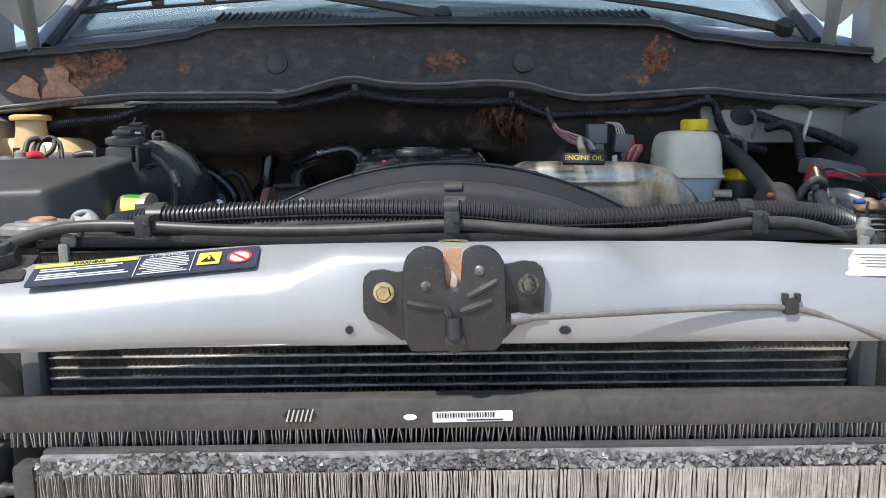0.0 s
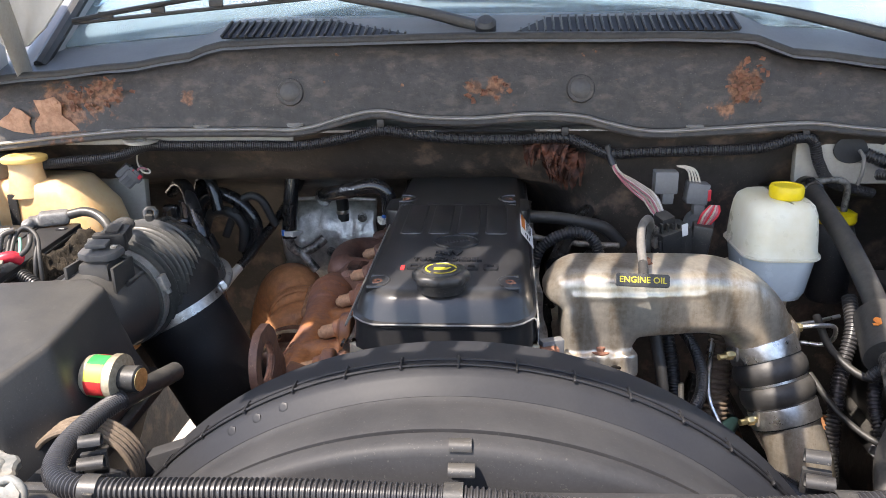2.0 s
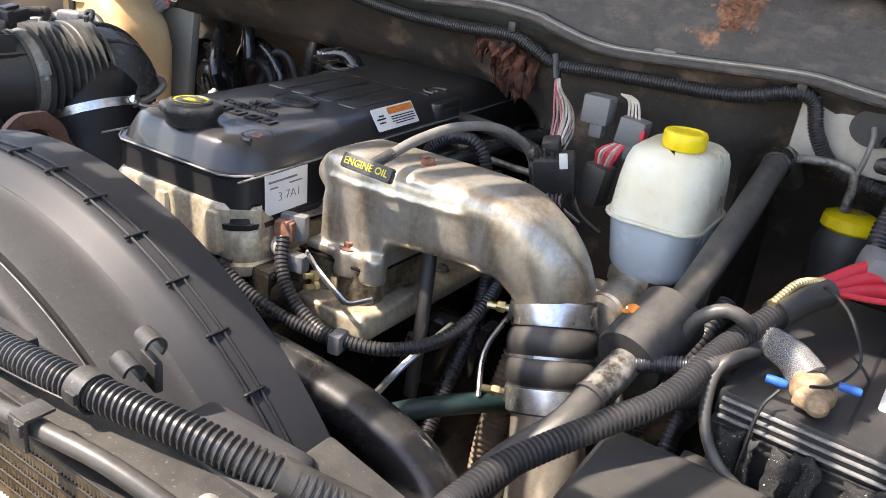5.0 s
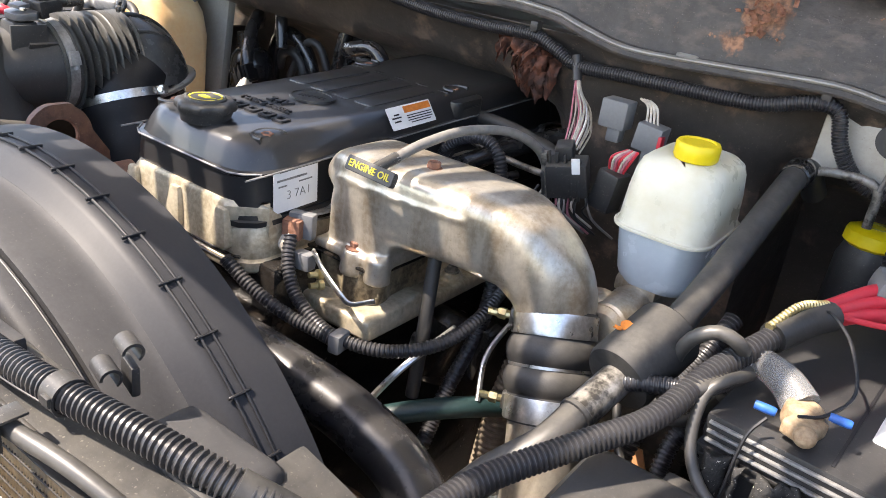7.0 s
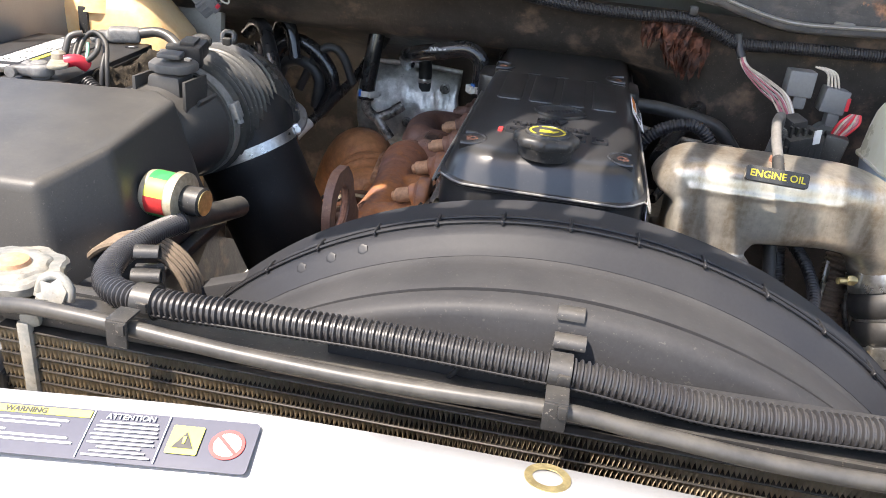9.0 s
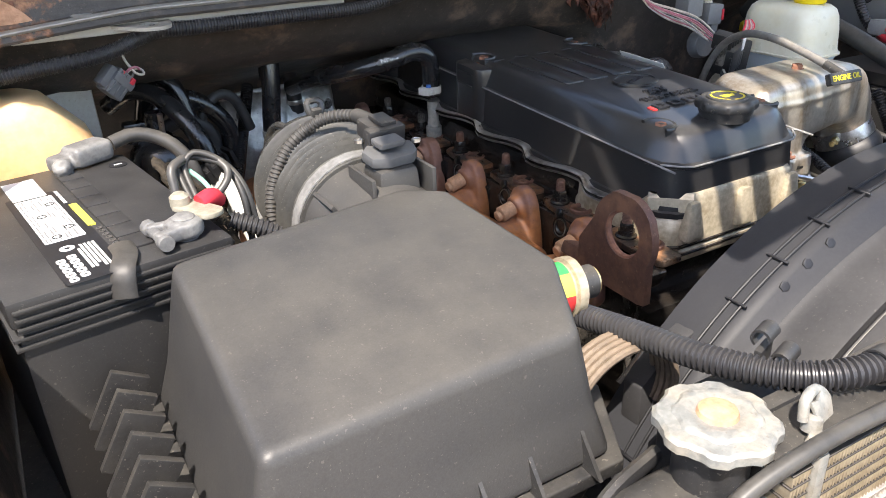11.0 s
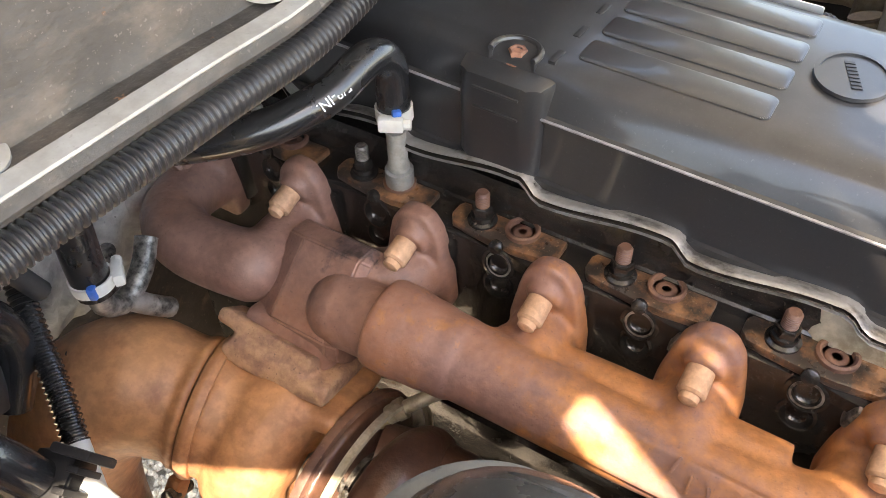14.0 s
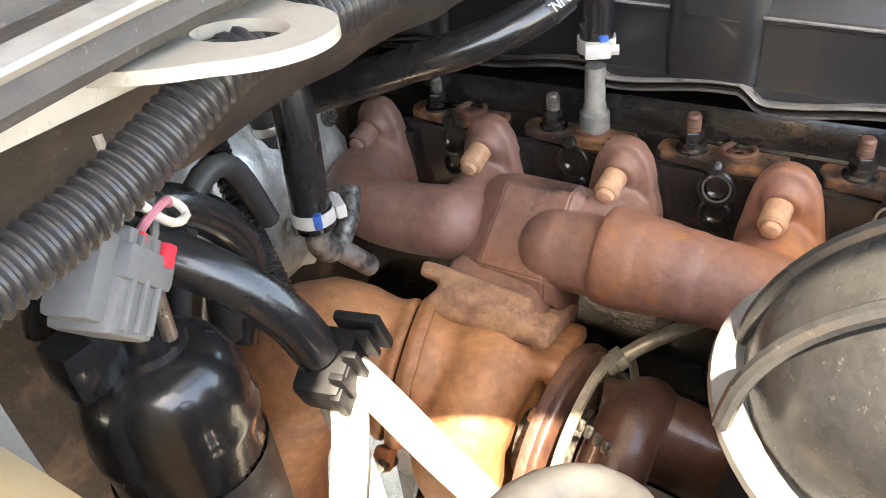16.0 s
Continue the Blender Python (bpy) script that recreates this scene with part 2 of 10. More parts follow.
M_PIPE = material("dull_tan_steel_pipe", (0.4, 0.35, 0.25), 0.42, 0.4, (0.26, 0.2, 0.13), 0.6, 40, 200, 0.1)
# Highlight on the elbow's dark lip, put in as pale rubber.
M_RIMRUBBER = material("rim_highlight_rubber", (0.15, 0.148, 0.14), 0.3, 0, (0.1, 0.098, 0.092), 0.6, 20, 240, 0.06, mottle=0.1)
M_SEAM = material("pale_seam_paint", (0.3, 0.295, 0.28), 0.42, 0, (0.2, 0.185, 0.165), 0.6, 30, 160, 0.15, specks=0.25, speck_colour=(0.1, 0.09, 0.075), mottle=0.12)
M_BEIGE = material("beige_body_paint", (0.36, 0.34, 0.3), 0.42, 0.1, (0.27, 0.25, 0.215), 0.5, 8, 200, 0.06, specks=0.3, speck_colour=(0.15, 0.12, 0.1), mottle=0.08)
M_LINER = material("pale_hood_liner_paint", (0.62, 0.62, 0.6), 0.5, 0, (0.5, 0.5, 0.48), 0.5, 5, 200, 0.06, mottle=0.03)
M_CORRODED = material("crusted_lead", (0.33, 0.25, 0.16), 0.7, 0.1, (0.22, 0.13, 0.07), 0.85, 60, 200, 0.8)
M_WHITE = material("white_plastic", (0.6, 0.59, 0.54), 0.45, 0, (0.48, 0.45, 0.37), 0.5, 18, 200, 0.05, sss=0.1, mottle=0.05)
M_MILK = material("milky_reservoir_plastic", (0.7, 0.69, 0.58), 0.3, 0, (0.62, 0.57, 0.4), 0.6, 14, 160, 0.04, sss=0.5, mottle=0.02)
M_FLUID = material("milky_plastic_with_fluid", (0.56, 0.64, 0.7), 0.25, 0, (0.48, 0.56, 0.63), 0.5, 14, 160, 0.04, sss=0.4, mottle=0.02)
M_YELLOW = material("yellow_cap", (0.82, 0.62, 0.01), 0.4, 0, (0.66, 0.47, 0.01), 0.4, 30, 200, 0.06, mottle=0.05)
M_YPRINT = material("yellow_print", (0.62, 0.52, 0.04), 0.5, 0, (0.6, 0.5, 0.03), 0.5, 60, 300, 0.0, mottle=0.02)
M_AMBER = material("aged_amber_tank", (0.8, 0.58, 0.34), 0.4, 0, (0.72, 0.42, 0.18), 0.7, 7, 120, 0.06, sss=0.4, mottle=0.06)
M_CREAM = material("cream_tank", (0.78, 0.75, 0.66), 0.45, 0, (0.66, 0.58, 0.42), 0.5, 14, 160, 0.08, sss=0.25, mottle=0.04)
M_GREY = material("grey_connector", (0.15, 0.154, 0.16), 0.5, 0, (0.17, 0.17, 0.17), 0.5, 30, 250, 0.08, dust=0.1, mottle=0.1)
M_RED = material("red_cable", (0.6, 0.03, 0.05), 0.4, 0, (0.45, 0.03, 0.04), 0.5, 30, 200, 0.05, mottle=0.05)
M_SENSOR = material("dark_grey_sensor_plastic", (0.075, 0.078, 0.082), 0.42, 0, (0.095, 0.095, 0.095), 0.5, 30, 250, 0.08, dust=0.1, mottle=0.1)
M_LUG = material("corroded_cream_lead", (0.27, 0.25, 0.2), 0.6, 0.1, (0.19, 0.17, 0.12), 0.7, 60, 200, 0.5)
M_PLUG = material("mid_grey_connector", (0.12, 0.122, 0.126), 0.5, 0, (0.14, 0.14, 0.14), 0.5, 30, 250, 0.08, mottle=0.1)
M_GREEN = material("green_band", (0.03, 0.3, 0.08), 0.4, 0, (0.02, 0.2, 0.06), 0.4, 50, 200, 0.02)
M_TEAL = material("teal_hose", (0.009, 0.026, 0.026), 0.45, 0, (0.014, 0.036, 0.036), 0.5, 30, 200, 0.1)
M_LEAD = material("corroded_lead", (0.15, 0.15, 0.15), 0.6, 0.3, (0.27, 0.265, 0.25), 0.8, 40, 160, 0.5)
M_BRASS = material("zinc_plated_brass", (0.6, 0.5, 0.26), 0.33, 0.85, (0.4, 0.32, 0.18), 0.6, 40, 200, 0.1)
M_PAPER = material("white_label", (0.78, 0.78, 0.77), 0.55, 0, (0.66, 0.66, 0.68), 0.5, 25, 300, 0.02, mottle=0.03)
# Sunlight on the dash is put into its lighter grey.
M_NAVY = material("dark_navy_label", (0.025, 0.03, 0.06), 0.45, 0, (0.04, 0.045, 0.07), 0.5, 25, 300, 0.02, mottle=0.05)
M_INK = material("black_ink", (0.012, 0.012, 0.014), 0.5, bump=0)
M_LABEL_YELLOW = material("yellow_label", (0.72, 0.68, 0.08), 0.5, 0, (0.62, 0.58, 0.1), 0.4, 40, 300, 0.0, mottle=0.02)
M_ORANGE_PRINT = material("orange_print", (0.7, 0.2, 0.03), 0.5, bump=0)
M_RED_PRINT = material("red_print", (0.6, 0.04, 0.04), 0.5, bump=0)
M_WHITE_PRINT = material("white_print", (0.75, 0.75, 0.74), 0.5, bump=0, mottle=0.03)
M_BLUE = material("blue_clip", (0.02, 0.11, 0.4), 0.45, bump=0.02)
M_TUBE = material("dull_grey_tube", (0.034, 0.033, 0.032), 0.42, 0, (0.075, 0.07, 0.062), 0.7, 18, 200, 0.08, dust=0.12)
M_WIRE = material("grey_wire", (0.13, 0.125, 0.12), 0.45, 0, (0.2, 0.19, 0.17), 0.6, 30, 200, 0.08, dust=0.2)
M_WIRE_PALE = material("pale_wire", (0.5, 0.45, 0.38), 0.5, bump=0.02)
M_WIRE_PINK = material("pink_wire", (0.45, 0.16, 0.2), 0.5, bump=0.02)
M_FIN = material("aluminium_fins", (0.56, 0.53, 0.5), 0.5, 0.5, (0.22, 0.19, 0.17), 0.5, 20, 160, 0.15)
M_FIN_GOLD = material("dusty_gold_fins", (0.4, 0.34, 0.25), 0.55, 0.2, (0.22, 0.17, 0.11), 0.7, 20, 160, 0.15)
M_CORE = material("dark_core_tubes", (0.03, 0.027, 0.024), 0.55, 0.2, (0.06, 0.05, 0.04), 0.6, 20, 160, 0.2)
M_HEADER = material("scuffed_header_bar", (0.05, 0.048, 0.047), 0.45, 0.1, (0.09, 0.085, 0.08), 0.7, 14, 200, 0.1, dust=0.15)
M_BROWNCAST = material("dark_brown_casting", (0.075, 0.036, 0.026), 0.35, 0.1, (0.15, 0.07, 0.04), 0.8, 30, 120, 0.5, coat=0.3)
M_RIM = material("clean_shroud_rim", (0.021, 0.022, 0.026), 0.5, 0, (0.028, 0.029, 0.032), 0.6, 7, 350, 0.04, dust=0.03, patchy=0.05, mottle=0.1, spec=0.22)
M_LOOM_DUSTY = material("dusty_loom_plastic", (0.025, 0.0245, 0.027), 0.36, 0, (0.042, 0.041, 0.04), 0.6, 20, 300, 0.06, dust=0.1, dust_colour=(0.2, 0.19, 0.18), mottle=0.1)
M_FOIL = material("crinkled_foil_shield", (0.6, 0.58, 0.54), 0.32, 0.55, (0.3, 0.28, 0.25), 0.6, 30, 90, 1.0)
M_GRAVEL = material("pale_gravel", (0.56, 0.47, 0.36), 0.85, 0, (0.3, 0.26, 0.21), 0.8, 60, 400, 1.0)
M_WRAP = glass_material("milky_clear_tape", (0.5, 0.5, 0.5), 0.25, 0.75)
# Pale blue sky reflection is mixed into the glass as colour.
M_GLASS = glass_material("sky_tinted_windscreen_glass", (0.52, 0.7, 0.82), 0.02, 0.84)
M_CABIN = material("dark_cabin_trim", (0.06, 0.065, 0.07), 0.7, 0, (0.1, 0.1, 0.1), 0.5, 5, 80, 0.1)
M_BELT = material("brown_ribbed_belt", (0.16, 0.12, 0.085), 0.7, 0, (0.09, 0.07, 0.05), 0.6, 30, 200, 0.2)
M_CRUSHED = material("crushed_fin_edge", (0.2, 0.195, 0.19), 0.5, 0.3, (0.4, 0.39, 0.38), 0.9, 30, 160, 0.4)
M_SPATTER = material("spattered_white_cap", (0.2, 0.205, 0.195), 0.5, 0.1, (0.32, 0.28, 0.22), 0.7, 50, 200, 0.15, specks=0.5, speck_colour=(0.18, 0.14, 0.1))


# ==== building helpers ====
def V(*a):
    return Vector(a)


def thing(name, base, label, category, group="", kind=""):
    """A top-level thing: an empty at its base, to which parts are joined."""
    e = new(name)
    e.empty_display_size = 0.02
    e.location = base
    return tagged(e, label, category, group, kind)


def finish(name, bm, mat, angle=40):
    bmesh.ops.recalc_face_normals(bm, faces=bm.faces)
    me = bpy.data.meshes.new(name)
    bm.to_mesh(me)
    bm.free()
    me.materials.append(mat)
    me.shade_smooth()
    me.set_sharp_from_angle(angle=radians(angle))
    return new(name, me)


def part(name, bm, mat, parent, label="", angle=40):
    """Links a bmesh, in world places, as one mesh object under a thing or a part."""
    ob = finish(name, bm, mat, angle)
    ob.parent = parent
    ob.matrix_parent_inverse = Matrix.Translation(-parent.location) if parent.type == "EMPTY" else Matrix.Identity(4)
    if label:
        ob["label"] = label
    return ob


def fused(name, bm, mat, parent, label="", voxel=0.003, ease=6):
    """A casting: the overlapping solids of one bmesh, grown together with soft fillets."""
    ob = part(name, bm, mat, parent, label, 180)
    cast = ob.modifiers.new("cast", "REMESH")
    cast.mode, cast.voxel_size, cast.use_smooth_shade = "VOXEL", voxel, True
    soft = ob.modifiers.new("soft", "SMOOTH")
    soft.factor, soft.iterations = 0.5, ease
    return ob


def solo(name, bm, mat, label, category, group="", kind="", angle=40):
    """A top-level thing of one mesh."""
    return tagged(finish(name, bm, mat, angle), label, category, group, kind)


def spline(points, step):
    """A smooth line through the points, cut into even steps."""
    p = [Vector(q) for q in points]
    if len(p) == 2:
        n = max(1, round((p[1] - p[0]).length / step))
        return [p[0].lerp(p[1], i / n) for i in range(n + 1)]
    p = [2 * p[0] - p[1]] + p + [2 * p[-1] - p[-2]]
    dense = []
    for i in range(1, len(p) - 2):
        a, b, c, d = p[i - 1:i + 3]
        for j in range(24):
            t = j / 24
            dense.append(0.5 * (2 * b + (c - a) * t + (2 * a - 5 * b + 4 * c - d) * t * t + (3 * b - a - 3 * c + d) * t ** 3))
    dense.append(p[-2])
    total = sum((dense[i + 1] - dense[i]).length for i in range(len(dense) - 1))
    n = max(2, round(total / step))
    out, i, gone = [dense[0]], 0, 0.0
    for s in range(1, n):
        want = total * s / n
        while i < len(dense) - 2 and gone + (dense[i + 1] - dense[i]).length < want:
            gone += (dense[i + 1] - dense[i]).length
            i += 1
        seg = (dense[i + 1] - dense[i]).length or 1e-9
        out.append(dense[i].lerp(dense[i + 1], min(1, (want - gone) / seg)))
    return out + [dense[-1]]


def rings_to(bm, rings, close=True, cap=True):
    vs = [[bm.verts.new(q) for q in r] for r in rings]
    m = len(vs[0])
    for a, b in zip(vs, vs[1:]):
        for i in range(m if close else m - 1):
            j = (i + 1) % m
            bm.faces.new((a[i], a[j], b[j], b[i]))
    if cap and close:
        bm.faces.new(vs[0])
        bm.faces.new(list(reversed(vs[-1])))
    return bm


def sweep(points, radius, seg=14, step=0.012, rib=None, flat=1.0, bm=None, cap=True, up=None):
    """A hose or pipe along a smooth line. radius: metres, or a function of the share of the way; rib: (pitch, depth) of a corrugated loom."""
    bm = bm or bmesh.new()
    if rib:
        step = rib[0] / 4
    line = spline(points, step)
    t0 = (line[1] - line[0]).normalized()
    side = Vector(up) if up else (Vector((0, 0, 1)) if abs(t0.z) < 0.9 else Vector((1, 0, 0)))
    rings = []
    for i, q in enumerate(line):
        t = (line[min(i + 1, len(line) - 1)] - line[max(i - 1, 0)]).normalized()
        side = (side - t * side.dot(t)).normalized()
        other = t.cross(side)
        r = radius(i / (len(line) - 1)) if callable(radius) else radius
        if rib and i % 4 >= 2:
            r -= rib[1]
        rings.append([q + side * (math.cos(a) * r) + other * (math.sin(a) * r * flat) for a in (2 * math.pi * j / seg for j in range(seg))])
    return rings_to(bm, rings, True, cap)


def frame_of(axis):
    z = Vector(axis).normalized()
    x = z.orthogonal().normalized()
    return Matrix((x, z.cross(x), z)).transposed()


def lathe(profile, origin, axis=(0, 0, 1), seg=24, bm=None, cap=True, wave=None):
    """A turned shape: profile of (radius, way along the axis). wave(angle): a factor on the radius."""
    bm = bm or bmesh.new()
    f, o = frame_of(axis), Vector(origin)
    rings = []
    for r, h in profile:
        rings.append([o + f @ Vector((math.cos(a) * r * (wave(a) if wave else 1), math.sin(a) * r * (wave(a) if wave else 1), h)) for a in (2 * math.pi * j / seg for j in range(seg))])
    return rings_to(bm, rings, True, cap)


def box(centre, size, bevel=0.003, turn=(0, 0, 0), bm=None, seg=2, taper=1.0):
    """A box with rounded edges. taper: the size of its top, as a share of the bottom."""
    made = bmesh.new()
    bmesh.ops.create_cube(made, size=1.0)
    for v in made.verts:
        k = taper if v.co.z > 0 else 1.0
        v.co = Vector((v.co.x * size[0] * k, v.co.y * size[1] * k, v.co.z * size[2]))
    if bevel:
        bmesh.ops.bevel(made, geom=list(made.edges), offset=min(bevel, min(size) * 0.45), segments=seg, profile=0.6, affect="EDGES")
    made.transform(Matrix.Translation(centre) @ Euler([radians(a) for a in turn]).to_matrix().to_4x4())
    if bm is None:
        return made
    join(bm, made)
    return bm


def join(bm, other):
    me = bpy.data.meshes.new("tmp")
    other.to_mesh(me)
    other.free()
    bm.from_mesh(me)
    bpy.data.meshes.remove(me)
    return bm


def prism(outline, thick, m=None, bevel=0.0, bm=None):
    """A plate: an outline in its own x and y, thick along its z, placed by the matrix m."""
    made = bmesh.new()
    vs = [made.verts.new((x, y, 0)) for x, y in outline]
    f = made.faces.new(vs)
    r = bmesh.ops.extrude_face_region(made, geom=[f])
    for v in r["geom"]:
        if isinstance(v, bmesh.types.BMVert):
            v.co.z += thick
    if bevel:
        bmesh.ops.recalc_face_normals(made, faces=made.faces)
        bmesh.ops.bevel(made, geom=list(made.edges), offset=bevel, segments=2, profile=0.6, affect="EDGES")
    made.transform(m or Matrix.Identity(4))
    if bm is None:
        return made
    join(bm, made)
    return bm


def plate_frame(origin, x_axis, y_axis):
    """A frame whose x and y lie along the given ways."""
    x = Vector(x_axis).normalized()
    z = x.cross(Vector(y_axis)).normalized()
    y = z.cross(x)
    m = Matrix((x, y, z)).transposed().to_4x4()
    m.translation = Vector(origin)
    return m


def rounded(w, h, r, n=5, cx=0.0, cy=0.0):
    out = []
    for sx, sy, a0 in ((1, 1, 0), (-1, 1, 90), (-1, -1, 180), (1, -1, 270)):
        for i in range(n + 1):
            a = radians(a0 + 90 * i / n)
            out.append((cx + sx * (w / 2 - r) + r * math.cos(a), cy + sy * (h / 2 - r) + r * math.sin(a)))
    return out


def oval(a, b, n=28, cx=0.0, cy=0.0):
    return [(cx + a * math.cos(2 * math.pi * i / n), cy + b * math.sin(2 * math.pi * i / n)) for i in range(n)]


def ring_plate(outer, inner, thick, m, bm=None):
    """A plate with a hole; both outlines have the same count of points and start at the same angle."""
    made = bmesh.new()
    n = len(outer)
    loops = []
    for pts, z in ((outer, 0), (outer, thick), (inner, thick), (inner, 0)):
        loops.append([made.verts.new((x, y, z)) for x, y in pts])
    for a, b in zip(loops, loops[1:] + loops[:1]):
        for i in range(n):
            j = (i + 1) % n
            made.faces.new((a[i], a[j], b[j], b[i]))
    made.transform(m)
    if bm is None:
        return made
    join(bm, made)
    return bm


def bolt(origin, axis, r=0.008, h=0.006, washer=0.0, bm=None):
    """A flanged hexagon bolt head."""
    bm = bm or bmesh.new()
    if washer:
        lathe([(washer, 0), (washer, 0.0016), (r * 0.9, 0.0024)], origin, axis, 20, bm)
    o = Vector(origin) + Vector(axis).normalized() * (0.0015 if washer else 0)
    lathe([(r, 0), (r, h * 0.85), (r * 0.86, h), (r * 0.5, h), (r * 0.45, h * 0.88)], o, axis, 6, bm)
    return bm


def writing(text, size, m, mat, parent, label="", lift=0.0006, bold=0.0):
    """Letters in the built-in font, as a thin mesh on a surface, centred on the frame m."""
    cu = bpy.data.curves.new("letters", "FONT")
    cu.body, cu.size, cu.align_x, cu.align_y, cu.extrude, cu.offset = text, size, "CENTER", "CENTER", lift / 2, bold
    cu.resolution_u = 3
    tmp = bpy.data.objects.new("letters", cu)
    scene.collection.objects.link(tmp)
    me = bpy.data.meshes.new_from_object(tmp.evaluated_get(bpy.context.evaluated_depsgraph_get()))
    bpy.data.objects.remove(tmp)
    bm = bmesh.new()
    bm.from_mesh(me)
    bpy.data.meshes.remove(me)
    bm.transform(m @ Matrix.Translation((0, 0, lift / 2)))
    return part("lettering", bm, mat, parent, label)


def bars(rows, m, mat, parent, name="print", thick=0.0005):
    """Lines of unreadable print as plain bars: rows of (x, y, width, height)."""
    bm = bmesh.new()
    for x, y, w, h in rows:
        prism([(x - w / 2, y - h / 2), (x + w / 2, y - h / 2), (x + w / 2, y + h / 2), (x - w / 2, y + h / 2)], thick, m, 0, bm)
    return part(name, bm, mat, parent)


def worm_clamp(origin, axis, r, width, mat, parent, screw=(0, 0, 1), name="hose_clamp"):
    """A band clamp with its screw housing."""
    bm = lathe([(r, -width / 2), (r + 0.0014, -width / 2), (r + 0.0014, width / 2), (r, width / 2)], origin, axis, 28, None, False)
    a = Vector(axis).normalized()
    s = Vector(screw)
    s = (s - a * s.dot(a)).normalized()
    o = Vector(origin) + s * (r + 0.004)
    m = plate_frame(o, a.cross(s), a)
    made = box((0, 0, 0), (0.02, width * 1.1, 0.008), 0.002)
    made.transform(m)
    join(bm, made)
    lathe([(0.0042, 0), (0.0042, 0.006), (0.002, 0.006)], o + a.cross(s) * 0.01, a.cross(s), 8, bm)
    return part(name, bm, mat, parent)


# ==== ground ====
def build_ground():
    bm = bmesh.new()
    n = 60
    rnd = random.Random(3)
    size = [(-1 if i < n / 2 else 1) * (abs(i - n / 2) / (n / 2)) ** 4 * 600 for i in range(n + 1)]
    vs = [[bm.verts.new((x, y + 1, rnd.uniform(-0.012, 0.012))) for x in size] for y in size]
    for i in range(n):
        for j in range(n):
            bm.faces.new((vs[i][j], vs[i][j + 1], vs[i + 1][j + 1], vs[i + 1][j]))
    solo("ground", bm, M_GRAVEL, "pale crushed gravel ground under the truck", "ground", kind="structure")
    # stones that show between the parts on the passenger side
    bm = bmesh.new()
    for i in range(9000):
        x, y = rnd.uniform(-0.95, 0.0), rnd.uniform(1.3, 2.7)
        r = rnd.uniform(0.006, 0.017)
        z = rnd.uniform(0.002, 0.012)
        top = [bm.verts.new((x + r * rnd.uniform(0.6, 1) * math.cos(a + k), y + r * rnd.uniform(0.6, 1) * math.sin(a + k), z)) for k in (0,) for a in (0, 1.05, 2.1, 3.14, 4.2, 5.2)]
        tip = bm.verts.new((x + rnd.uniform(-0.3, 0.3) * r, y + rnd.uniform(-0.3, 0.3) * r, z + r * rnd.uniform(0.5, 0.9)))
        for a in range(6):
            bm.faces.new((top[a], top[(a + 1) % 6], tip))
    solo("gravel", bm, M_GRAVEL, "loose pale grey gravel stones", "gravel", kind="stuff", angle=20)


build_ground()


# ==== radiator support, latch and labels ====
def smooth(a, b, x):
    t = min(1, max(0, (x - a) / (b - a)))
    return t * t * (3 - 2 * t)


def support_profile(x):
    """Points (y, z) of the crossmember's skin, from its rear lip over the top to its lower flange."""
    c = smooth(-0.135, -0.075, x) * (1 - smooth(0.135, 0.185, x))
    e = smooth(0.27, 0.40, x)
    side = [(0.604, 1.218), (0.603, 1.230), (0.599, 1.2345 - 0.006 * e), (0.588, 1.2325 - 0.006 * e), (0.564, 1.2185 - 0.008 * e), (0.553, 1.2105 - 0.008 * e), (0.546, 1.199 - 0.008 * e), (0.541, 1.178), (0.541, 1.165), (0.545, 1.159), (0.562, 1.157)]
    mid = [(0.604, 1.218), (0.603, 1.231), (0.599, 1.235), (0.585, 1.2368), (0.568, 1.2372), (0.554, 1.233), (0.546, 1.224), (0.543, 1.180), (0.542, 1.164), (0.546, 1.157), (0.562, 1.155)]
    return [(a[0] * (1 - c) + b[0] * c, a[1] * (1 - c) + b[1] * c) for a, b in zip(side, mid)]


def build_support():
    root = thing("radiator_support", (0, 0.58, 1.16), "silver painted pressed steel crossmember over the radiator", "crossmember")
    bm = bmesh.new()
    xs = [-0.86 + 0.02 * i for i in range(87)]
    bow = lambda x: -0.012 * min(1, abs(x) / 0.33) ** 2
    drop = lambda x: -0.05 * max(0, (abs(x) - 0.36) / 0.2) ** 2 - 0.014 * (1 - smooth(-0.37, -0.13, x)) if x < 0 else -0.035 * max(0, (x - 0.42) / 0.4) ** 2
    rings_to(bm, [[(x, y + bow(x), z + drop(x) * min(1, max(0, (z - 1.15) / 0.06))) for y, z in support_profile(x)] for x in xs], False)
    sheet = part("crossmember_skin", bm, M_SILVER, root)
    so = sheet.modifiers.new("thick", "SOLIDIFY")
    so.thickness, so.offset = 0.003, -1
    # punched holes
    for x, z, a, b in ((-0.07, 1.171, 0.0032, 0.0034), (0.106, 1.169, 0.0048, 0.0034), (0.372, 1.176, 0.009, 0.012)):
        bm = prism(oval(a, b), 0.0012, plate_frame((x, 0.5415 + bow(x), z), (1, 0, 0), (0, 0.05, 1)))
        part("punched_hole", bm, M_INK, root)
    bm = ring_plate(oval(0.013, 0.0115), oval(0.0085, 0.007), 0.0008, plate_frame((0.016, 0.586, 1.2368), (1, 0, 0), (0, 1, 0)))
    part("worn_primer_spot", bm, M_BRASS, root, "tan worn primer spot")
    return root


build_support()


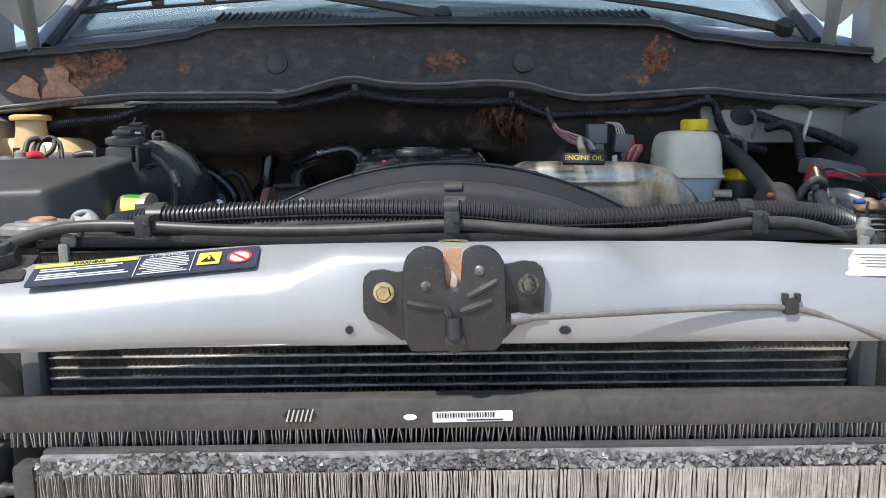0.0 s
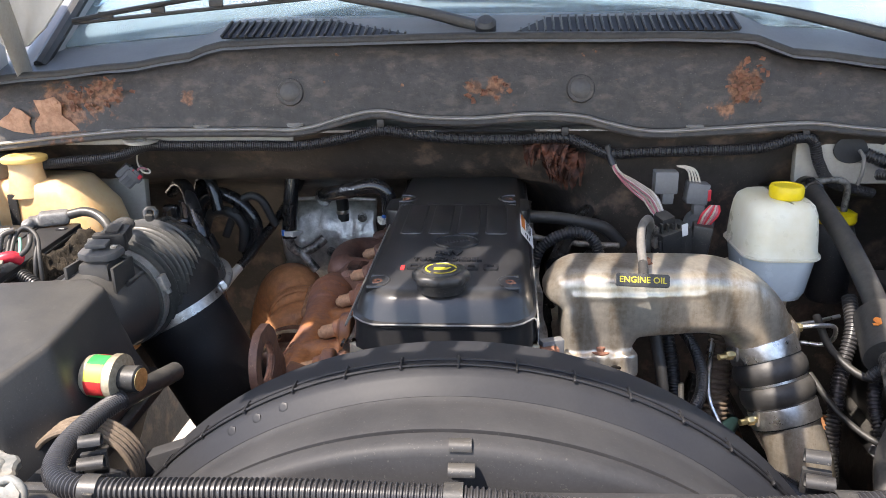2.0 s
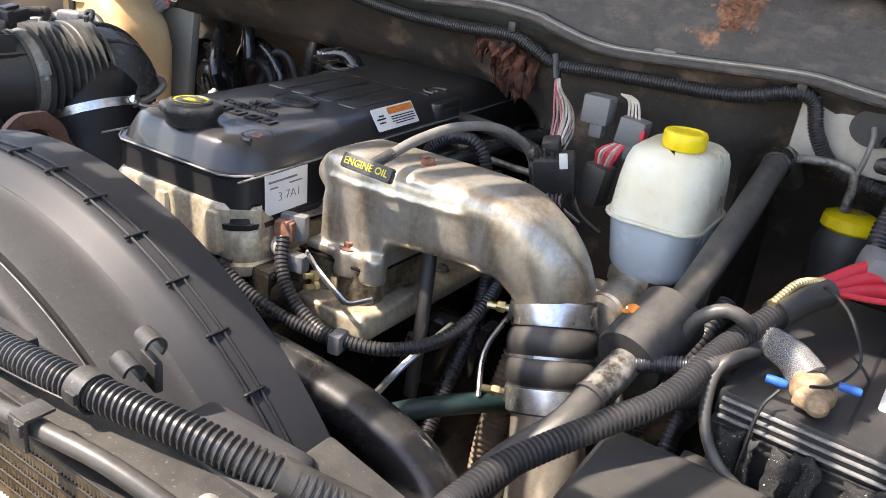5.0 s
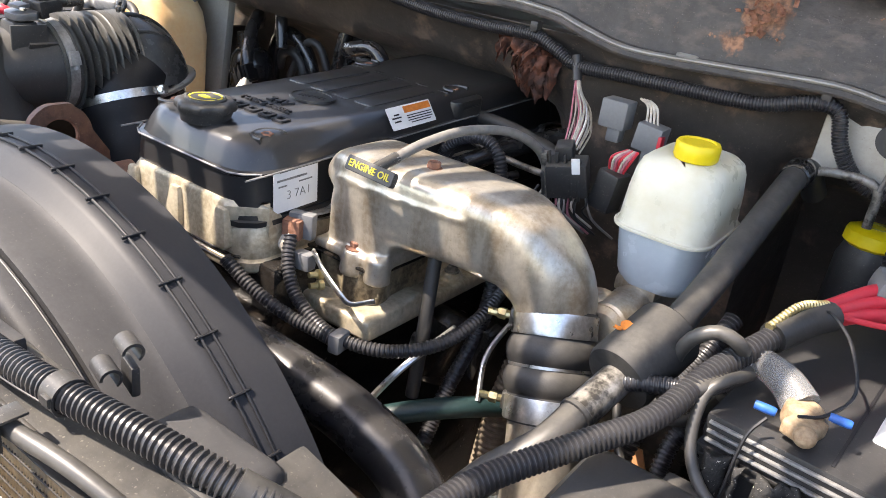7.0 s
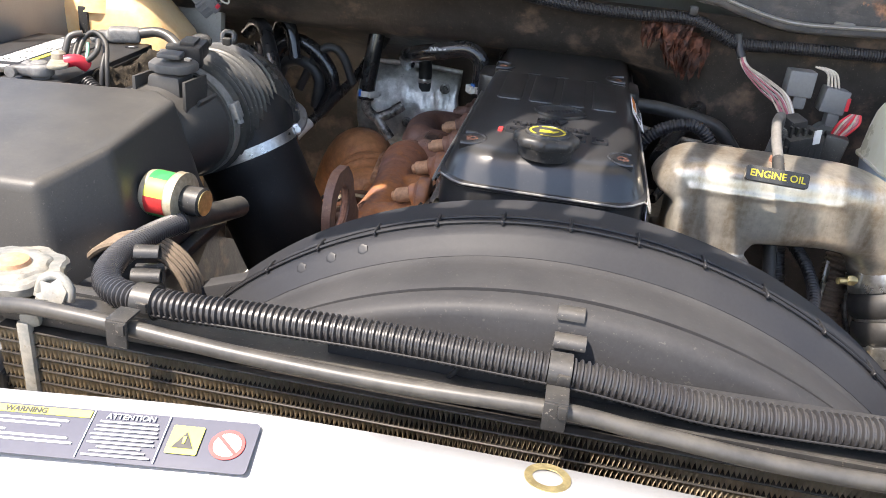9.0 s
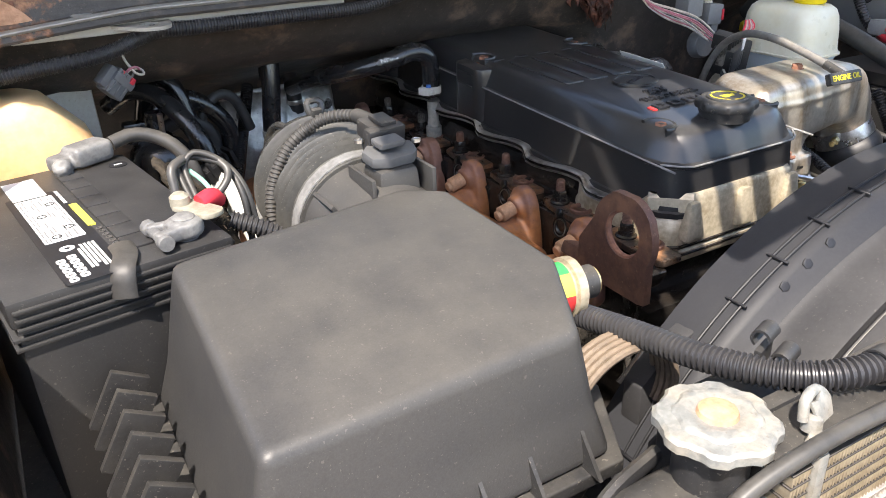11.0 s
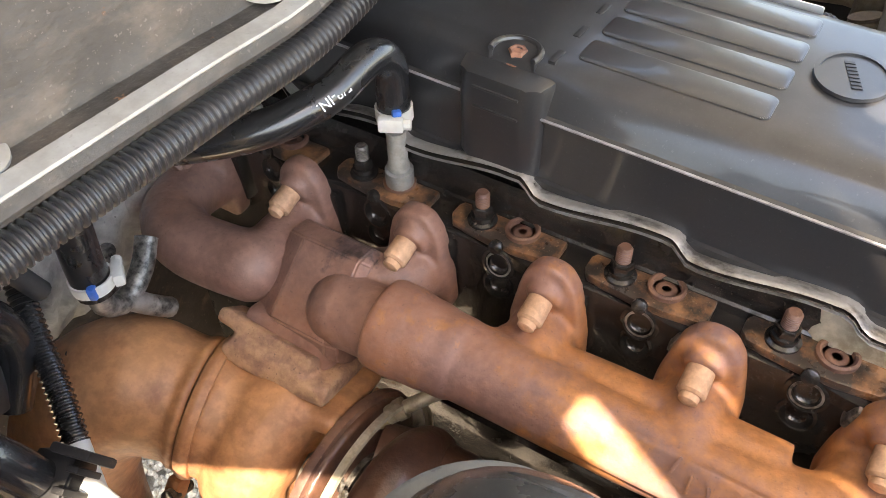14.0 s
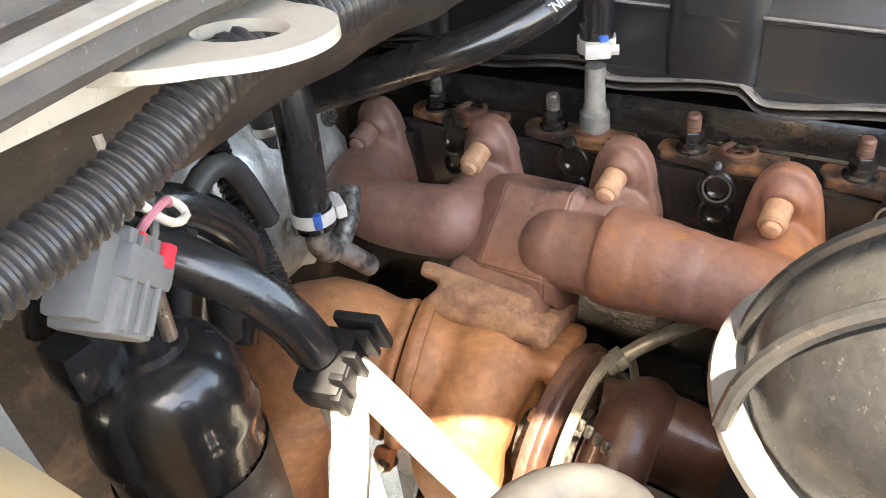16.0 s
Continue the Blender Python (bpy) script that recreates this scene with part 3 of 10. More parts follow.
def build_warning_label():
    """The printed label on the sloping top of the crossmember."""
    m = plate_frame((-0.234, 0.5665, 1.2268), (1, 0.055, 0.0), (-0.06, 0.024, 0.0138))
    root = solo("warning_label", prism(rounded(0.186, 0.031, 0.003, cx=0.014), 0.0008, m), M_NAVY, "dark blue printed warning label with yellow header on the crossmember", "label")
    up = m @ Matrix.Translation((0, 0, 0.0009)) @ Matrix.Diagonal((0.98, 0.86, 1, 1))
    part("yellow_strip", prism([(-0.08, 0.0112), (0.006, 0.0112), (0.006, 0.0165), (-0.08, 0.0165)], 0.0004, up), M_LABEL_YELLOW, root)
    lift = up @ Matrix.Translation((0, 0, 0.0005))
    writing("WARNING", 0.0055, lift @ Matrix.Translation((-0.035, 0.0138, 0)), M_INK, root, bold=0.0002)
    writing("ATTENTION", 0.0055, up @ Matrix.Translation((0.031, 0.0135, 0)), M_WHITE_PRINT, root)
    rnd = random.Random(5)
    rows = [(-0.074 + w / 2, 0.0078 - 0.0034 * i - 0.002 * (i > 1), w, 0.0015) for i, w in enumerate((0.068, 0.064, 0.032, 0.072, 0.076))]
    rows += [(0.031, 0.0095 - 0.003 * i, rnd.uniform(0.026, 0.042), 0.0012) for i in range(9)]
    rows += [(0.0075, 0, 0.0006, 0.034), (0.0545, 0, 0.0006, 0.034)]
    bars(rows, up, M_WHITE_PRINT, root)
    part("yellow_square", prism(rounded(0.019, 0.02, 0.001, cx=0.068, cy=0.001), 0.0004, up), M_LABEL_YELLOW, root)
    tri_m = lift @ Matrix.Translation((0.068, 0, 0))
    part("warning_triangle", prism([(-0.0065, -0.005), (0.0065, -0.005), (0, 0.0065)], 0.0004, tri_m), M_INK, root)
    part("exclamation_mark", prism([(-0.0007, -0.002), (0.0007, -0.002), (0.001, 0.003), (-0.001, 0.003)], 0.0004, tri_m @ Matrix.Translation((0, 0, 0.0005))), M_LABEL_YELLOW, root)
    part("pale_disc", prism(oval(0.0095, 0.0095, cx=0.0935, cy=0.0005), 0.0003, up), M_WHITE_PRINT, root)
    part("red_ring", ring_plate(oval(0.0105, 0.0105, cx=0.0935, cy=0.0005), oval(0.0083, 0.0083, cx=0.0935, cy=0.0005), 0.0006, up), M_RED_PRINT, root)
    part("red_bar", prism([(0.0865, 0.0055), (0.088, 0.007), (0.1005, -0.0045), (0.099, -0.006)], 0.0008, up), M_RED_PRINT, root)
    # the label follows the crossmember, which sinks towards the fender
    for ob in [root] + list(root.children_recursive):
        for v in ob.data.vertices:
            v.co.x -= 0.022
            v.co.z -= 0.014 * (1 - smooth(-0.37, -0.13, v.co.x)) + 0.05 * max(0, (-v.co.x - 0.36) / 0.2) ** 2 - 0.0008
            v.co.y -= 0.02 * max(0, -0.155 - v.co.x)
    # the plain sticker at the other end
    m = plate_frame((0.381, 0.562, 1.2185), (1, -0.02, -0.02), (0, 0.024, 0.0142))
    s = solo("white_sticker", prism(rounded(0.085, 0.036, 0.002), 0.0008, m), M_PAPER, "white paper sticker with small grey print on the crossmember", "sticker")
    bars([(0.0, 0.009 - 0.004 * i, 0.05 - 0.006 * (i % 3), 0.0013) for i in range(5)], m @ Matrix.Translation((0, 0, 0.0009)), M_GREY, s)


build_warning_label()


def build_latch():
    root = thing("hood_latch", (0.018, 0.54, 1.157), "black stamped steel hood latch bolted to the crossmember", "latch")
    c = 0.0145
    m = plate_frame((c, 0.5395, 1.203), (1, 0, 0), (0, 0, 1))
    ears = [(-0.0725, 0.006), (-0.071, 0.013), (-0.066, 0.0175), (-0.056, 0.0185), (-0.045, 0.016), (-0.02, 0.02), (0.045, 0.022), (0.056, 0.0245), (0.066, 0.0235), (0.072, 0.019), (0.0745, 0.01), (0.0735, -0.018), (0.06, -0.02), (0.042, -0.04), (-0.042, -0.04), (-0.05, -0.034), (-0.058, -0.028), (-0.069, -0.022), (-0.0725, -0.016)]
    part("mounting_plate", prism(ears, 0.004, m, 0.0014), M_LATCH, root)
    # body: two lobes with the striker slot between them
    lobe = lambda cx, cy, r, a0, a1, n: [(cx + r * math.cos(radians(a0 + (a1 - a0) * i / n)), cy + r * math.sin(radians(a0 + (a1 - a0) * i / n))) for i in range(n + 1)]
    body = [(-0.034, -0.046), (-0.0395, -0.034), (-0.0405, -0.006)] + lobe(-0.021, 0.019, 0.019, 190, 45, 8) + [(-0.0065, 0.02), (-0.006, 0.008), (-0.0035, 0.0035), (0.0035, 0.0035), (0.006, 0.008), (0.0065, 0.02)] + lobe(0.0215, 0.019, 0.0195, 135, -10, 8) + [(0.042, -0.006), (0.042, -0.03), (0.0385, -0.04), (0.034, -0.046)]
    part("latch_body", prism(body[::-1], 0.016, m @ Matrix.Translation((0, 0, 0.004)), 0.004), M_LATCH, root)
    part("striker_plate", prism([(-0.0068, -0.002), (0.0068, -0.002), (0.0068, 0.036), (-0.0068, 0.036)], 0.006, m @ Matrix.Translation((0, 0, 0.004))), M_SLEEVE, root, "worn bare metal with rust")
    front = m @ Matrix.Translation((0, 0, 0.0195))
    part("striker_pawl", prism([(-0.003, 0.003), (0.003, 0.003), (0.004, 0.012), (-0.001, 0.019)], 0.002, m @ Matrix.Translation((0, 0, 0.0105)), 0.0005), M_STEEL, root)
    for x, z in ((-0.0215, 0.0075), (0.0205, 0.0195)):
        part("rivet", lathe([(0.0042, 0), (0.004, 0.0014), (0.0022, 0.0026)], front @ V(x, z, 0), front.to_3x3() @ V(0, 0, 1), 14), M_GASKET, root)
    for a, b in (((-0.036, -0.006), (-0.006, -0.011)), ((0.006, -0.013), (0.03, -0.005)), ((0.012, -0.001), (0.034, 0.011)), ((-0.006, -0.011), (-0.002, -0.02))):
        part("pressed_rib", sweep([front @ V(*a, -0.001), front @ V((a[0] + b[0]) / 2, (a[1] + b[1]) / 2, 0.0008), front @ V(*b, -0.001)], 0.0032, 8, 0.004), M_LATCH, root)
    part("pivot_rivet", sweep([front @ V(0, -0.018, 0.001), front @ V(0.0005, -0.034, 0.003)], 0.0065, 12, 0.004), M_LATCH, root)
    part("pivot_head", lathe([(0.0085, 0), (0.0085, 0.004), (0.005, 0.0065)], front @ V(0.001, -0.0375, 0), front.to_3x3() @ V(0, 0, 1), 18), M_LATCH, root)
    part("cable_window", prism(rounded(0.018, 0.0075, 0.0034, cx=0.033, cy=-0.031), 0.0004, front @ Matrix.Rotation(0.12, 4, "Z")), M_INK, root)
    for x, z, mat, lab in ((-0.0555, 0.0, M_BRASS, "rusty yellow-zinc bolt"), (0.0605, 0.0055, M_GASKET, "dull steel bolt")):
        part("bolt", bolt(m @ V(x, z, 0.004), m.to_3x3() @ V(0, 0, 1), 0.0062, 0.006, 0.0085), mat, root, lab)
    return root


build_latch()


def build_release_cable():
    root = thing("hood_release_cable", (0.08, 0.545, 1.18), "grey hood release cable running from the latch along the crossmember", "cable")
    pts = [(0.064, 0.522, 1.183), (0.08, 0.522, 1.184), (0.14, 0.524, 1.186), (0.22, 0.53, 1.188), (0.285, 0.532, 1.187), (0.32, 0.532, 1.178), (0.36, 0.53, 1.163), (0.42, 0.53, 1.14), (0.5, 0.54, 1.12)]
    part("cable_sheath", sweep(pts, 0.0026, 10, 0.008), M_WIRE, root)
    part("cable_end", lathe([(0.0045, 0), (0.005, 0.006), (0.0035, 0.014), (0.003, 0.016)], (0.06, 0.5215, 1.183), (1, 0, 0.05), 12), M_GREY, root)
    bm = box((0.286, 0.534, 1.1885), (0.011, 0.012, 0.013), 0.002)
    box((0.281, 0.5315, 1.196), (0.004, 0.006, 0.007), 0.001, bm=bm)
    box((0.291, 0.5315, 1.196), (0.004, 0.006, 0.007), 0.001, bm=bm)
    part("cable_clip", bm, M_PLASTIC, root)


build_release_cable()


def build_bump_stop(x, y, z, name="rubber_bump_stop"):
    root = thing(name, (x, y, z - 0.02), "black rubber hood bump stop on a bracket", "bump stop", "hood bump stops")
    part("bracket", box((x + 0.004, y - 0.002, z - 0.014), (0.048, 0.046, 0.006), 0.003, (18, 0, 8)), M_PLASTIC, root)
    part("rubber", lathe([(0.017, -0.012), (0.018, -0.006), (0.0165, 0.001), (0.0125, 0.003)], (x, y, z), (0, -0.25, 1), 6), M_RUBBER, root)
    part("rubber_tip", lathe([(0.0135, 0.0), (0.0135, 0.005), (0.0115, 0.009), (0.006, 0.0095), (0.005, 0.003)], (x, y, z), (0, -0.25, 1), 24), M_RUBBER, root)


build_bump_stop(-0.373, 0.581, 1.2315)
build_bump_stop(0.445, 0.587, 1.232)


# ==== radiator, condenser and coolers ====
def zigzag(bm, x0, x1, z0, z1, y, depth, pitch):
    """One row of folded fins between two tubes."""
    n = int((x1 - x0) / pitch)
    last = None
    for i in range(n + 1):
        x = x0 + (x1 - x0) * i / n
        z = z0 if i % 2 else z1
        now = (bm.verts.new((x, y, z)), bm.verts.new((x, y + depth, z)))
        if last:
            bm.faces.new((last[0], now[0], now[1], last[1]))
        last = now


def build_radiator():
    root = thing("radiator", (0, 0.66, 0.6), "black radiator with dusty golden folded aluminium fins", "radiator")
    x0, x1, pitch, top = -0.372, 0.4, 0.0102, 1.222
    for i in range(16):
        z = top - pitch * i
        part("core_tube", box(((x0 + x1) / 2, 0.664, z), (x1 - x0, 0.033 if i > 5 else 0.03, 0.0022 if i > 5 else 0.0015), 0.0005, seg=1), M_FIN if i > 5 else M_CORE, root)
    bm, bm2 = bmesh.new(), bmesh.new()
    for i in range(15):
        zigzag(bm if i > 5 else bm2, x0, x1, top - pitch * (i + 1) + 0.0008, top - pitch * i - 0.0008, 0.6495, 0.02, 0.0026 if i > 5 else 0.0017)
    tagged(part("fin_pack", bm, M_FIN, root), kind="stuff")
    tagged(part("golden_fin_pack", bm2, M_FIN_GOLD, root), kind="stuff")
    part("core_body", box(((x0 + x1) / 2, 0.676, 0.9), (x1 - x0, 0.012, 0.66), 0.002), M_CORE, root)
    # side columns
    for x in (x0 - 0.012, x1 + 0.014):
        part("side_column", box((x, 0.652, 0.9), (0.018, 0.03, 0.6), 0.004), M_GREY, root)
    # top rail and side tanks
    part("top_rail", box((0.02, 0.6735, 1.229), (0.80, 0.034, 0.008), 0.003), M_PLASTIC, root)
    part("rail_lip", box((0.02, 0.6555, 1.231), (0.78, 0.003, 0.010), 0.001), M_PLASTIC, root)
    part("rear_rail", box((0.02, 0.694, 1.226), (0.82, 0.012, 0.02), 0.003), M_PLASTIC, root)
    for x, w in ((-0.425, 0.075), (0.452, 0.075)):
        part("side_tank", box((x, 0.685, 0.94), (w, 0.07, 0.52), 0.016, seg=3), M_PLASTIC, root)
    for x in (-0.349, 0.408):
        bm = box((x, 0.649, 1.2), (0.010, 0.007, 0.062), 0.003)
        box((x + 0.003, 0.654, 1.233), (0.014, 0.014, 0.012), 0.004, (10, 0, 15), bm)
        br = part("white_bracket", bm, M_SPATTER, root, "off-white plastic side bracket")
        part("bracket_peg", lathe([(0.0065, 0), (0.006, 0.009), (0.003, 0.011)], (x + 0.006, 0.662, 1.236), (0.2, 0.1, 1), 12), M_SPATTER, br)
    return root


build_radiator()


def build_radiator_cap():
    root = thing("coolant_filler", (-0.39, 0.694, 1.19), "spattered white metal filler cap with a rust stain on top", "filler cap")
    part("filler_neck", lathe([(0.024, -0.03), (0.024, 0.02), (0.029, 0.023), (0.029, 0.028)], (-0.39, 0.694, 1.205), (0, 0, 1), 28), M_PLASTIC, root)
    wave = lambda a: 1 + 0.06 * (1 if math.cos(8 * a) > 0.3 else -0.3)
    part("cap", lathe([(0.034, 0), (0.0365, 0.002), (0.0365, 0.008), (0.034, 0.0105), (0.026, 0.011), (0.024, 0.013), (0.017, 0.0135), (0.015, 0.0125), (0.011, 0.0125)], (-0.39, 0.694, 1.235), (0, 0, 1), 48, None, True, wave), M_SPATTER, root)
    part("rusty_button", lathe([(0.013, 0), (0.012, 0.003), (0.008, 0.0045)], (-0.39, 0.694, 1.2475), (0, 0, 1), 20), M_SLEEVE, root)
    part("overflow_spout", sweep([(-0.365, 0.694, 1.215), (-0.345, 0.70, 1.215)], 0.005, 10, 0.006), M_PLASTIC, root)


build_radiator_cap()


def build_condenser():
    root = thing("condenser", (0, 0.55, 0.55), "black framed condenser with bent dusty fins in front of the radiator", "condenser")
    part("header_bar", box((0.01, 0.548, 1.1005), (0.90, 0.022, 0.027), 0.004), M_HEADER, root)
    bm = bmesh.new()
    rnd = random.Random(8)
    for z0, z1, y, p in ((1.0705, 1.0865, 0.55, 0.0036),):
        x = -0.43
        while x < 0.45:
            a, b = rnd.uniform(-0.002, 0.002), rnd.uniform(-0.0015, 0.0015)
            q = [(x + a, y, z0), (x + a + 0.001, y, z0), (x + b + 0.001, y, z1), (x + b, y, z1)]
            f = [bm.verts.new(v) for v in q]
            g = [bm.verts.new((v[0], v[1] + 0.02, v[2])) for v in q]
            bm.faces.new(f)
            for i in range(4):
                bm.faces.new((f[i], f[(i + 1) % 4], g[(i + 1) % 4], g[i]))
            x += p * rnd.uniform(0.7, 1.3)
    tagged(part("upper_fin_pack", bm, M_FIN, root), kind="stuff")
    part("core_back", box((0.01, 0.572, 0.85), (0.88, 0.004, 0.48), 0.001), M_CORE, root)
    # cooler in front: a strip of crushed fin edges, fins below it
    part("end_tube", box((0.075, 0.54, 1.0655), (0.80, 0.012, 0.016), 0.004), M_HEADER, root)
    bm = bmesh.new()
    x = -0.325
    while x < 0.475:
        z = 1.0625 + 0.0025 * math.sin(x * 23) + rnd.uniform(-0.002, 0.002)
        for k in range(7):
            w, h = rnd.uniform(0.0006, 0.003), rnd.uniform(0.0006, 0.0022)
            c = V(x + rnd.uniform(-0.002, 0.002), 0.527 + rnd.uniform(-0.002, 0.002), z + rnd.uniform(-0.0065, 0.0065))
            turn = Euler((rnd.uniform(-0.9, 0.3), rnd.uniform(-0.6, 0.6), rnd.uniform(-0.5, 0.5))).to_matrix()
            q = [bm.verts.new(c + turn @ V(sx * w, sy * 0.0012, sz * h)) for sx, sy, sz in ((-1, 0, -1), (1, 1, -1), (1, 0, 1), (-1, -1, 1))]
            bm.faces.new(q)
        x += 0.0016
    part("crushed_bed", box((0.075, 0.5335, 1.0625), (0.80, 0.008, 0.016), 0.004), M_CRUSHED, root)
    tagged(part("crushed_fins", bm, M_CRUSHED, root, "crushed pale aluminium fin edges", 20), kind="stuff")
    bm = bmesh.new()
    x = -0.325
    while x < 0.475:
        z = 1.056
        sway = 0.0
        w = rnd.uniform(0.0009, 0.002)
        last = None
        while z > 0.985:
            sway += rnd.uniform(-0.0007, 0.0007)
            now = (bm.verts.new((x + sway, 0.526, z)), bm.verts.new((x + sway + w, 0.524, z)), bm.verts.new((x + sway + w, 0.545, z)))
            if last:
                bm.faces.new((last[0], last[1], now[1], now[0]))
                bm.faces.new((last[1], last[2], now[2], now[1]))
            last = now
            z -= 0.008
        x += rnd.uniform(0.0012, 0.0022)
    tagged(part("lower_fin_pack", bm, M_FIN, root, "bent dusty aluminium fins"), kind="stuff")
    part("lower_core", box((0.075, 0.546, 0.9), (0.80, 0.012, 0.31), 0.002), M_HEADER, root)
    part("side_header", box((-0.335, 0.533, 0.95), (0.018, 0.022, 0.23), 0.004), M_HEADER, root)
    part("outer_header", box((-0.368, 0.54, 0.96), (0.02, 0.03, 0.235), 0.004), M_HEADER, root)
    for z in (1.042, 1.018):
        part("pipe_union", lathe([(0.006, 0), (0.007, 0.008), (0.005, 0.011), (0.005, 0.024)], (-0.363, 0.532, z), (1, 0, 0), 14), M_HEADER, root)
    # vent with bars, white code sticker
    m = plate_frame((-0.112, 0.5368, 1.1005), (1, 0, 0), (0, 0, 1))
    part("vent_recess", prism(oval(0.0135, 0.006), 0.0006, m), M_INK, root)
    bm = bmesh.new()
    for i in range(6):
        x = -0.0095 + 0.0038 * i
        prism([(x - 0.0022, -0.005), (x - 0.0008, -0.005), (x + 0.002, 0.005), (x + 0.0006, 0.005)], 0.0012, m, 0, bm)
    part("vent_bars", bm, M_FIN, root)
    m = plate_frame((0.03, 0.5366, 1.098), (1, 0, 0.01), (0, 0, 1))
    st = part("code_sticker", prism(rounded(0.066, 0.009, 0.001), 0.0005, m), M_PAPER, root, "white sticker with fine print")
    bars([(-0.029 + 0.0022 * i, 0.0015, 0.0008 + 0.0006 * (i % 3 == 0), 0.004) for i in range(22)] + [(0.01, -0.0028, 0.03, 0.001)], m @ Matrix.Translation((0, 0, 0.0006)), M_INK, st)
    part("white_mark", prism(oval(0.0055, 0.0026), 0.0005, plate_frame((-0.0215, 0.5366, 1.098), (1, 0, 0), (0, 0, 1))), M_PAPER, root)


build_condenser()


# ==== wiring loom, tube and their clips at the front ====
FRONT_LOOM = [(-0.342, 0.985, 1.194), (-0.349, 0.93, 1.204), (-0.352, 0.87, 1.217), (-0.348, 0.81, 1.229), (-0.338, 0.745, 1.238), (-0.312, 0.692, 1.246), (-0.267, 0.668, 1.252), (-0.18, 0.664, 1.257), (-0.09, 0.664, 1.259), (0.017, 0.664, 1.257), (0.06, 0.665, 1.253),
              (0.11, 0.667, 1.247), (0.18, 0.668, 1.248), (0.26, 0.67, 1.252), (0.31, 0.676, 1.2525), (0.37, 0.688, 1.25), (0.42, 0.705, 1.238), (0.462, 0.735, 1.212), (0.476, 0.775, 1.187), (0.474, 0.82, 1.177),
              (0.487, 0.87, 1.184), (0.525, 0.935, 1.2), (0.556, 0.99, 1.212), (0.574, 1.06, 1.232), (0.6, 1.12, 1.252)]
root = thing("wiring_loom", (0, 0.664, 1.24), "thick black corrugated split loom across the radiator top", "wiring loom")
part("corrugated_sleeve", sweep(FRONT_LOOM, 0.0105, 16, rib=(0.0043, 0.0021)), M_LOOM_DUSTY, root)
part("sleeve_slit", sweep([(x, y - 0.0098, z - 0.0045) for x, y, z in FRONT_LOOM[6:15]], 0.0008, 6, 0.006), M_INK, root, "black slit of the sleeve")
part("tape_wrap", sweep(FRONT_LOOM[:3], 0.0116, 14, 0.008), M_RUBBER, root, "smooth black tape")
part("tape_wrap", sweep(FRONT_LOOM[16:18], 0.0117, 14, 0.008), M_RUBBER, root)

TUBE = [(-0.462, 0.635, 1.165), (-0.452, 0.642, 1.196), (-0.42, 0.652, 1.222), (-0.36, 0.646, 1.243), (-0.298, 0.641, 1.248), (-0.194, 0.639, 1.243), (-0.089, 0.638, 1.242), (0.016, 0.638, 1.246), (0.07, 0.638, 1.242), (0.148, 0.639, 1.236), (0.228, 0.64, 1.237), (0.302, 0.642, 1.245), (0.36, 0.652, 1.24), (0.43, 0.668, 1.215), (0.5, 0.69, 1.18), (0.56, 0.70, 1.14)]
root = thing("vent_tube", (0, 0.638, 1.23), "thin dusty grey plastic tube lying before the loom", "tube")
part("tube_wall", sweep(TUBE, 0.0056, 12, 0.01), M_TUBE, root)
part("tube_elbow", sweep(TUBE[:3], 0.0078, 12, 0.008), M_RUBBER, root, "black rubber elbow")
part("tube_joiner", sweep(TUBE[-3:-1], 0.0076, 12, 0.008), M_RUBBER, root)


def build_loom_clip(x, y, z, upper):
    root = thing("loom_clip", (x, y, z - 0.02), "black plastic clip that holds the loom and the tube", "clip", "loom clips")
    w = 0.0145
    bm = box((x, y - 0.0085, z - 0.010), (w, 0.003, 0.019), 0.001)
    box((x, y, z - 0.0005), (w, 0.018, 0.0022), 0.001, bm=bm)
    box((x + 0.004, y - 0.0105, z - 0.005), (w * 0.4, 0.003, 0.008), 0.001, bm=bm)
    part("tube_holder", bm, M_PLASTIC, root)
    part("strap_latch", box((x + 0.003, upper[1] - 0.0125, upper[2] + 0.002), (0.008, 0.0035, 0.007), 0.001), M_PLASTIC, root)
    part("loom_strap", lathe([(0.0108, -w / 2), (0.0124, -w / 2), (0.0124, w / 2), (0.0108, w / 2)], (x, upper[1], upper[2]), (1, 0, 0), 24, None, False), M_PLASTIC, root)


for x, y, z, u in ((-0.267, 0.639, 1.257, (0, 0.668, 1.252)), (0.016, 0.638, 1.257, (0, 0.664, 1.257)), (0.302, 0.642, 1.255, (0, 0.675, 1.2525))):
    build_loom_clip(x, y, z, u)


def build_spare_clip(x, y, z, turn):
    """An empty double clip that stands on the shroud behind the loom."""
    root = thing("hose_clip", (x, y, z - 0.02), "empty black double plastic hose clip on the fan shroud", "clip", "empty hose clips")
    m = Matrix.Translation((x, y, z)) @ Matrix.Rotation(radians(turn), 4, "Z")
    bm = box((0, 0.012, -0.012), (0.022, 0.006, 0.022), 0.002)
    bm.transform(m)
    part("clip_foot", bm, M_PLASTIC, root)
    for dy, dz in ((-0.003, -0.005), (0.012, 0.008)):
        outline = []
        for r in (0.0072, 0.0052):
            arc = [(r * math.cos(radians(a)), r * math.sin(radians(a))) for a in range(-60, 200, 20)]
            outline += arc if r > 0.006 else arc[::-1]
        bm = prism(outline, 0.021 if dy < 0 else 0.018, m @ Matrix.Translation((-0.01, dy, dz)) @ plate_frame((0, 0, 0), (0, 1, 0), (0, 0, 1)))
        part("clip_jaw", bm, M_PLASTIC, root)


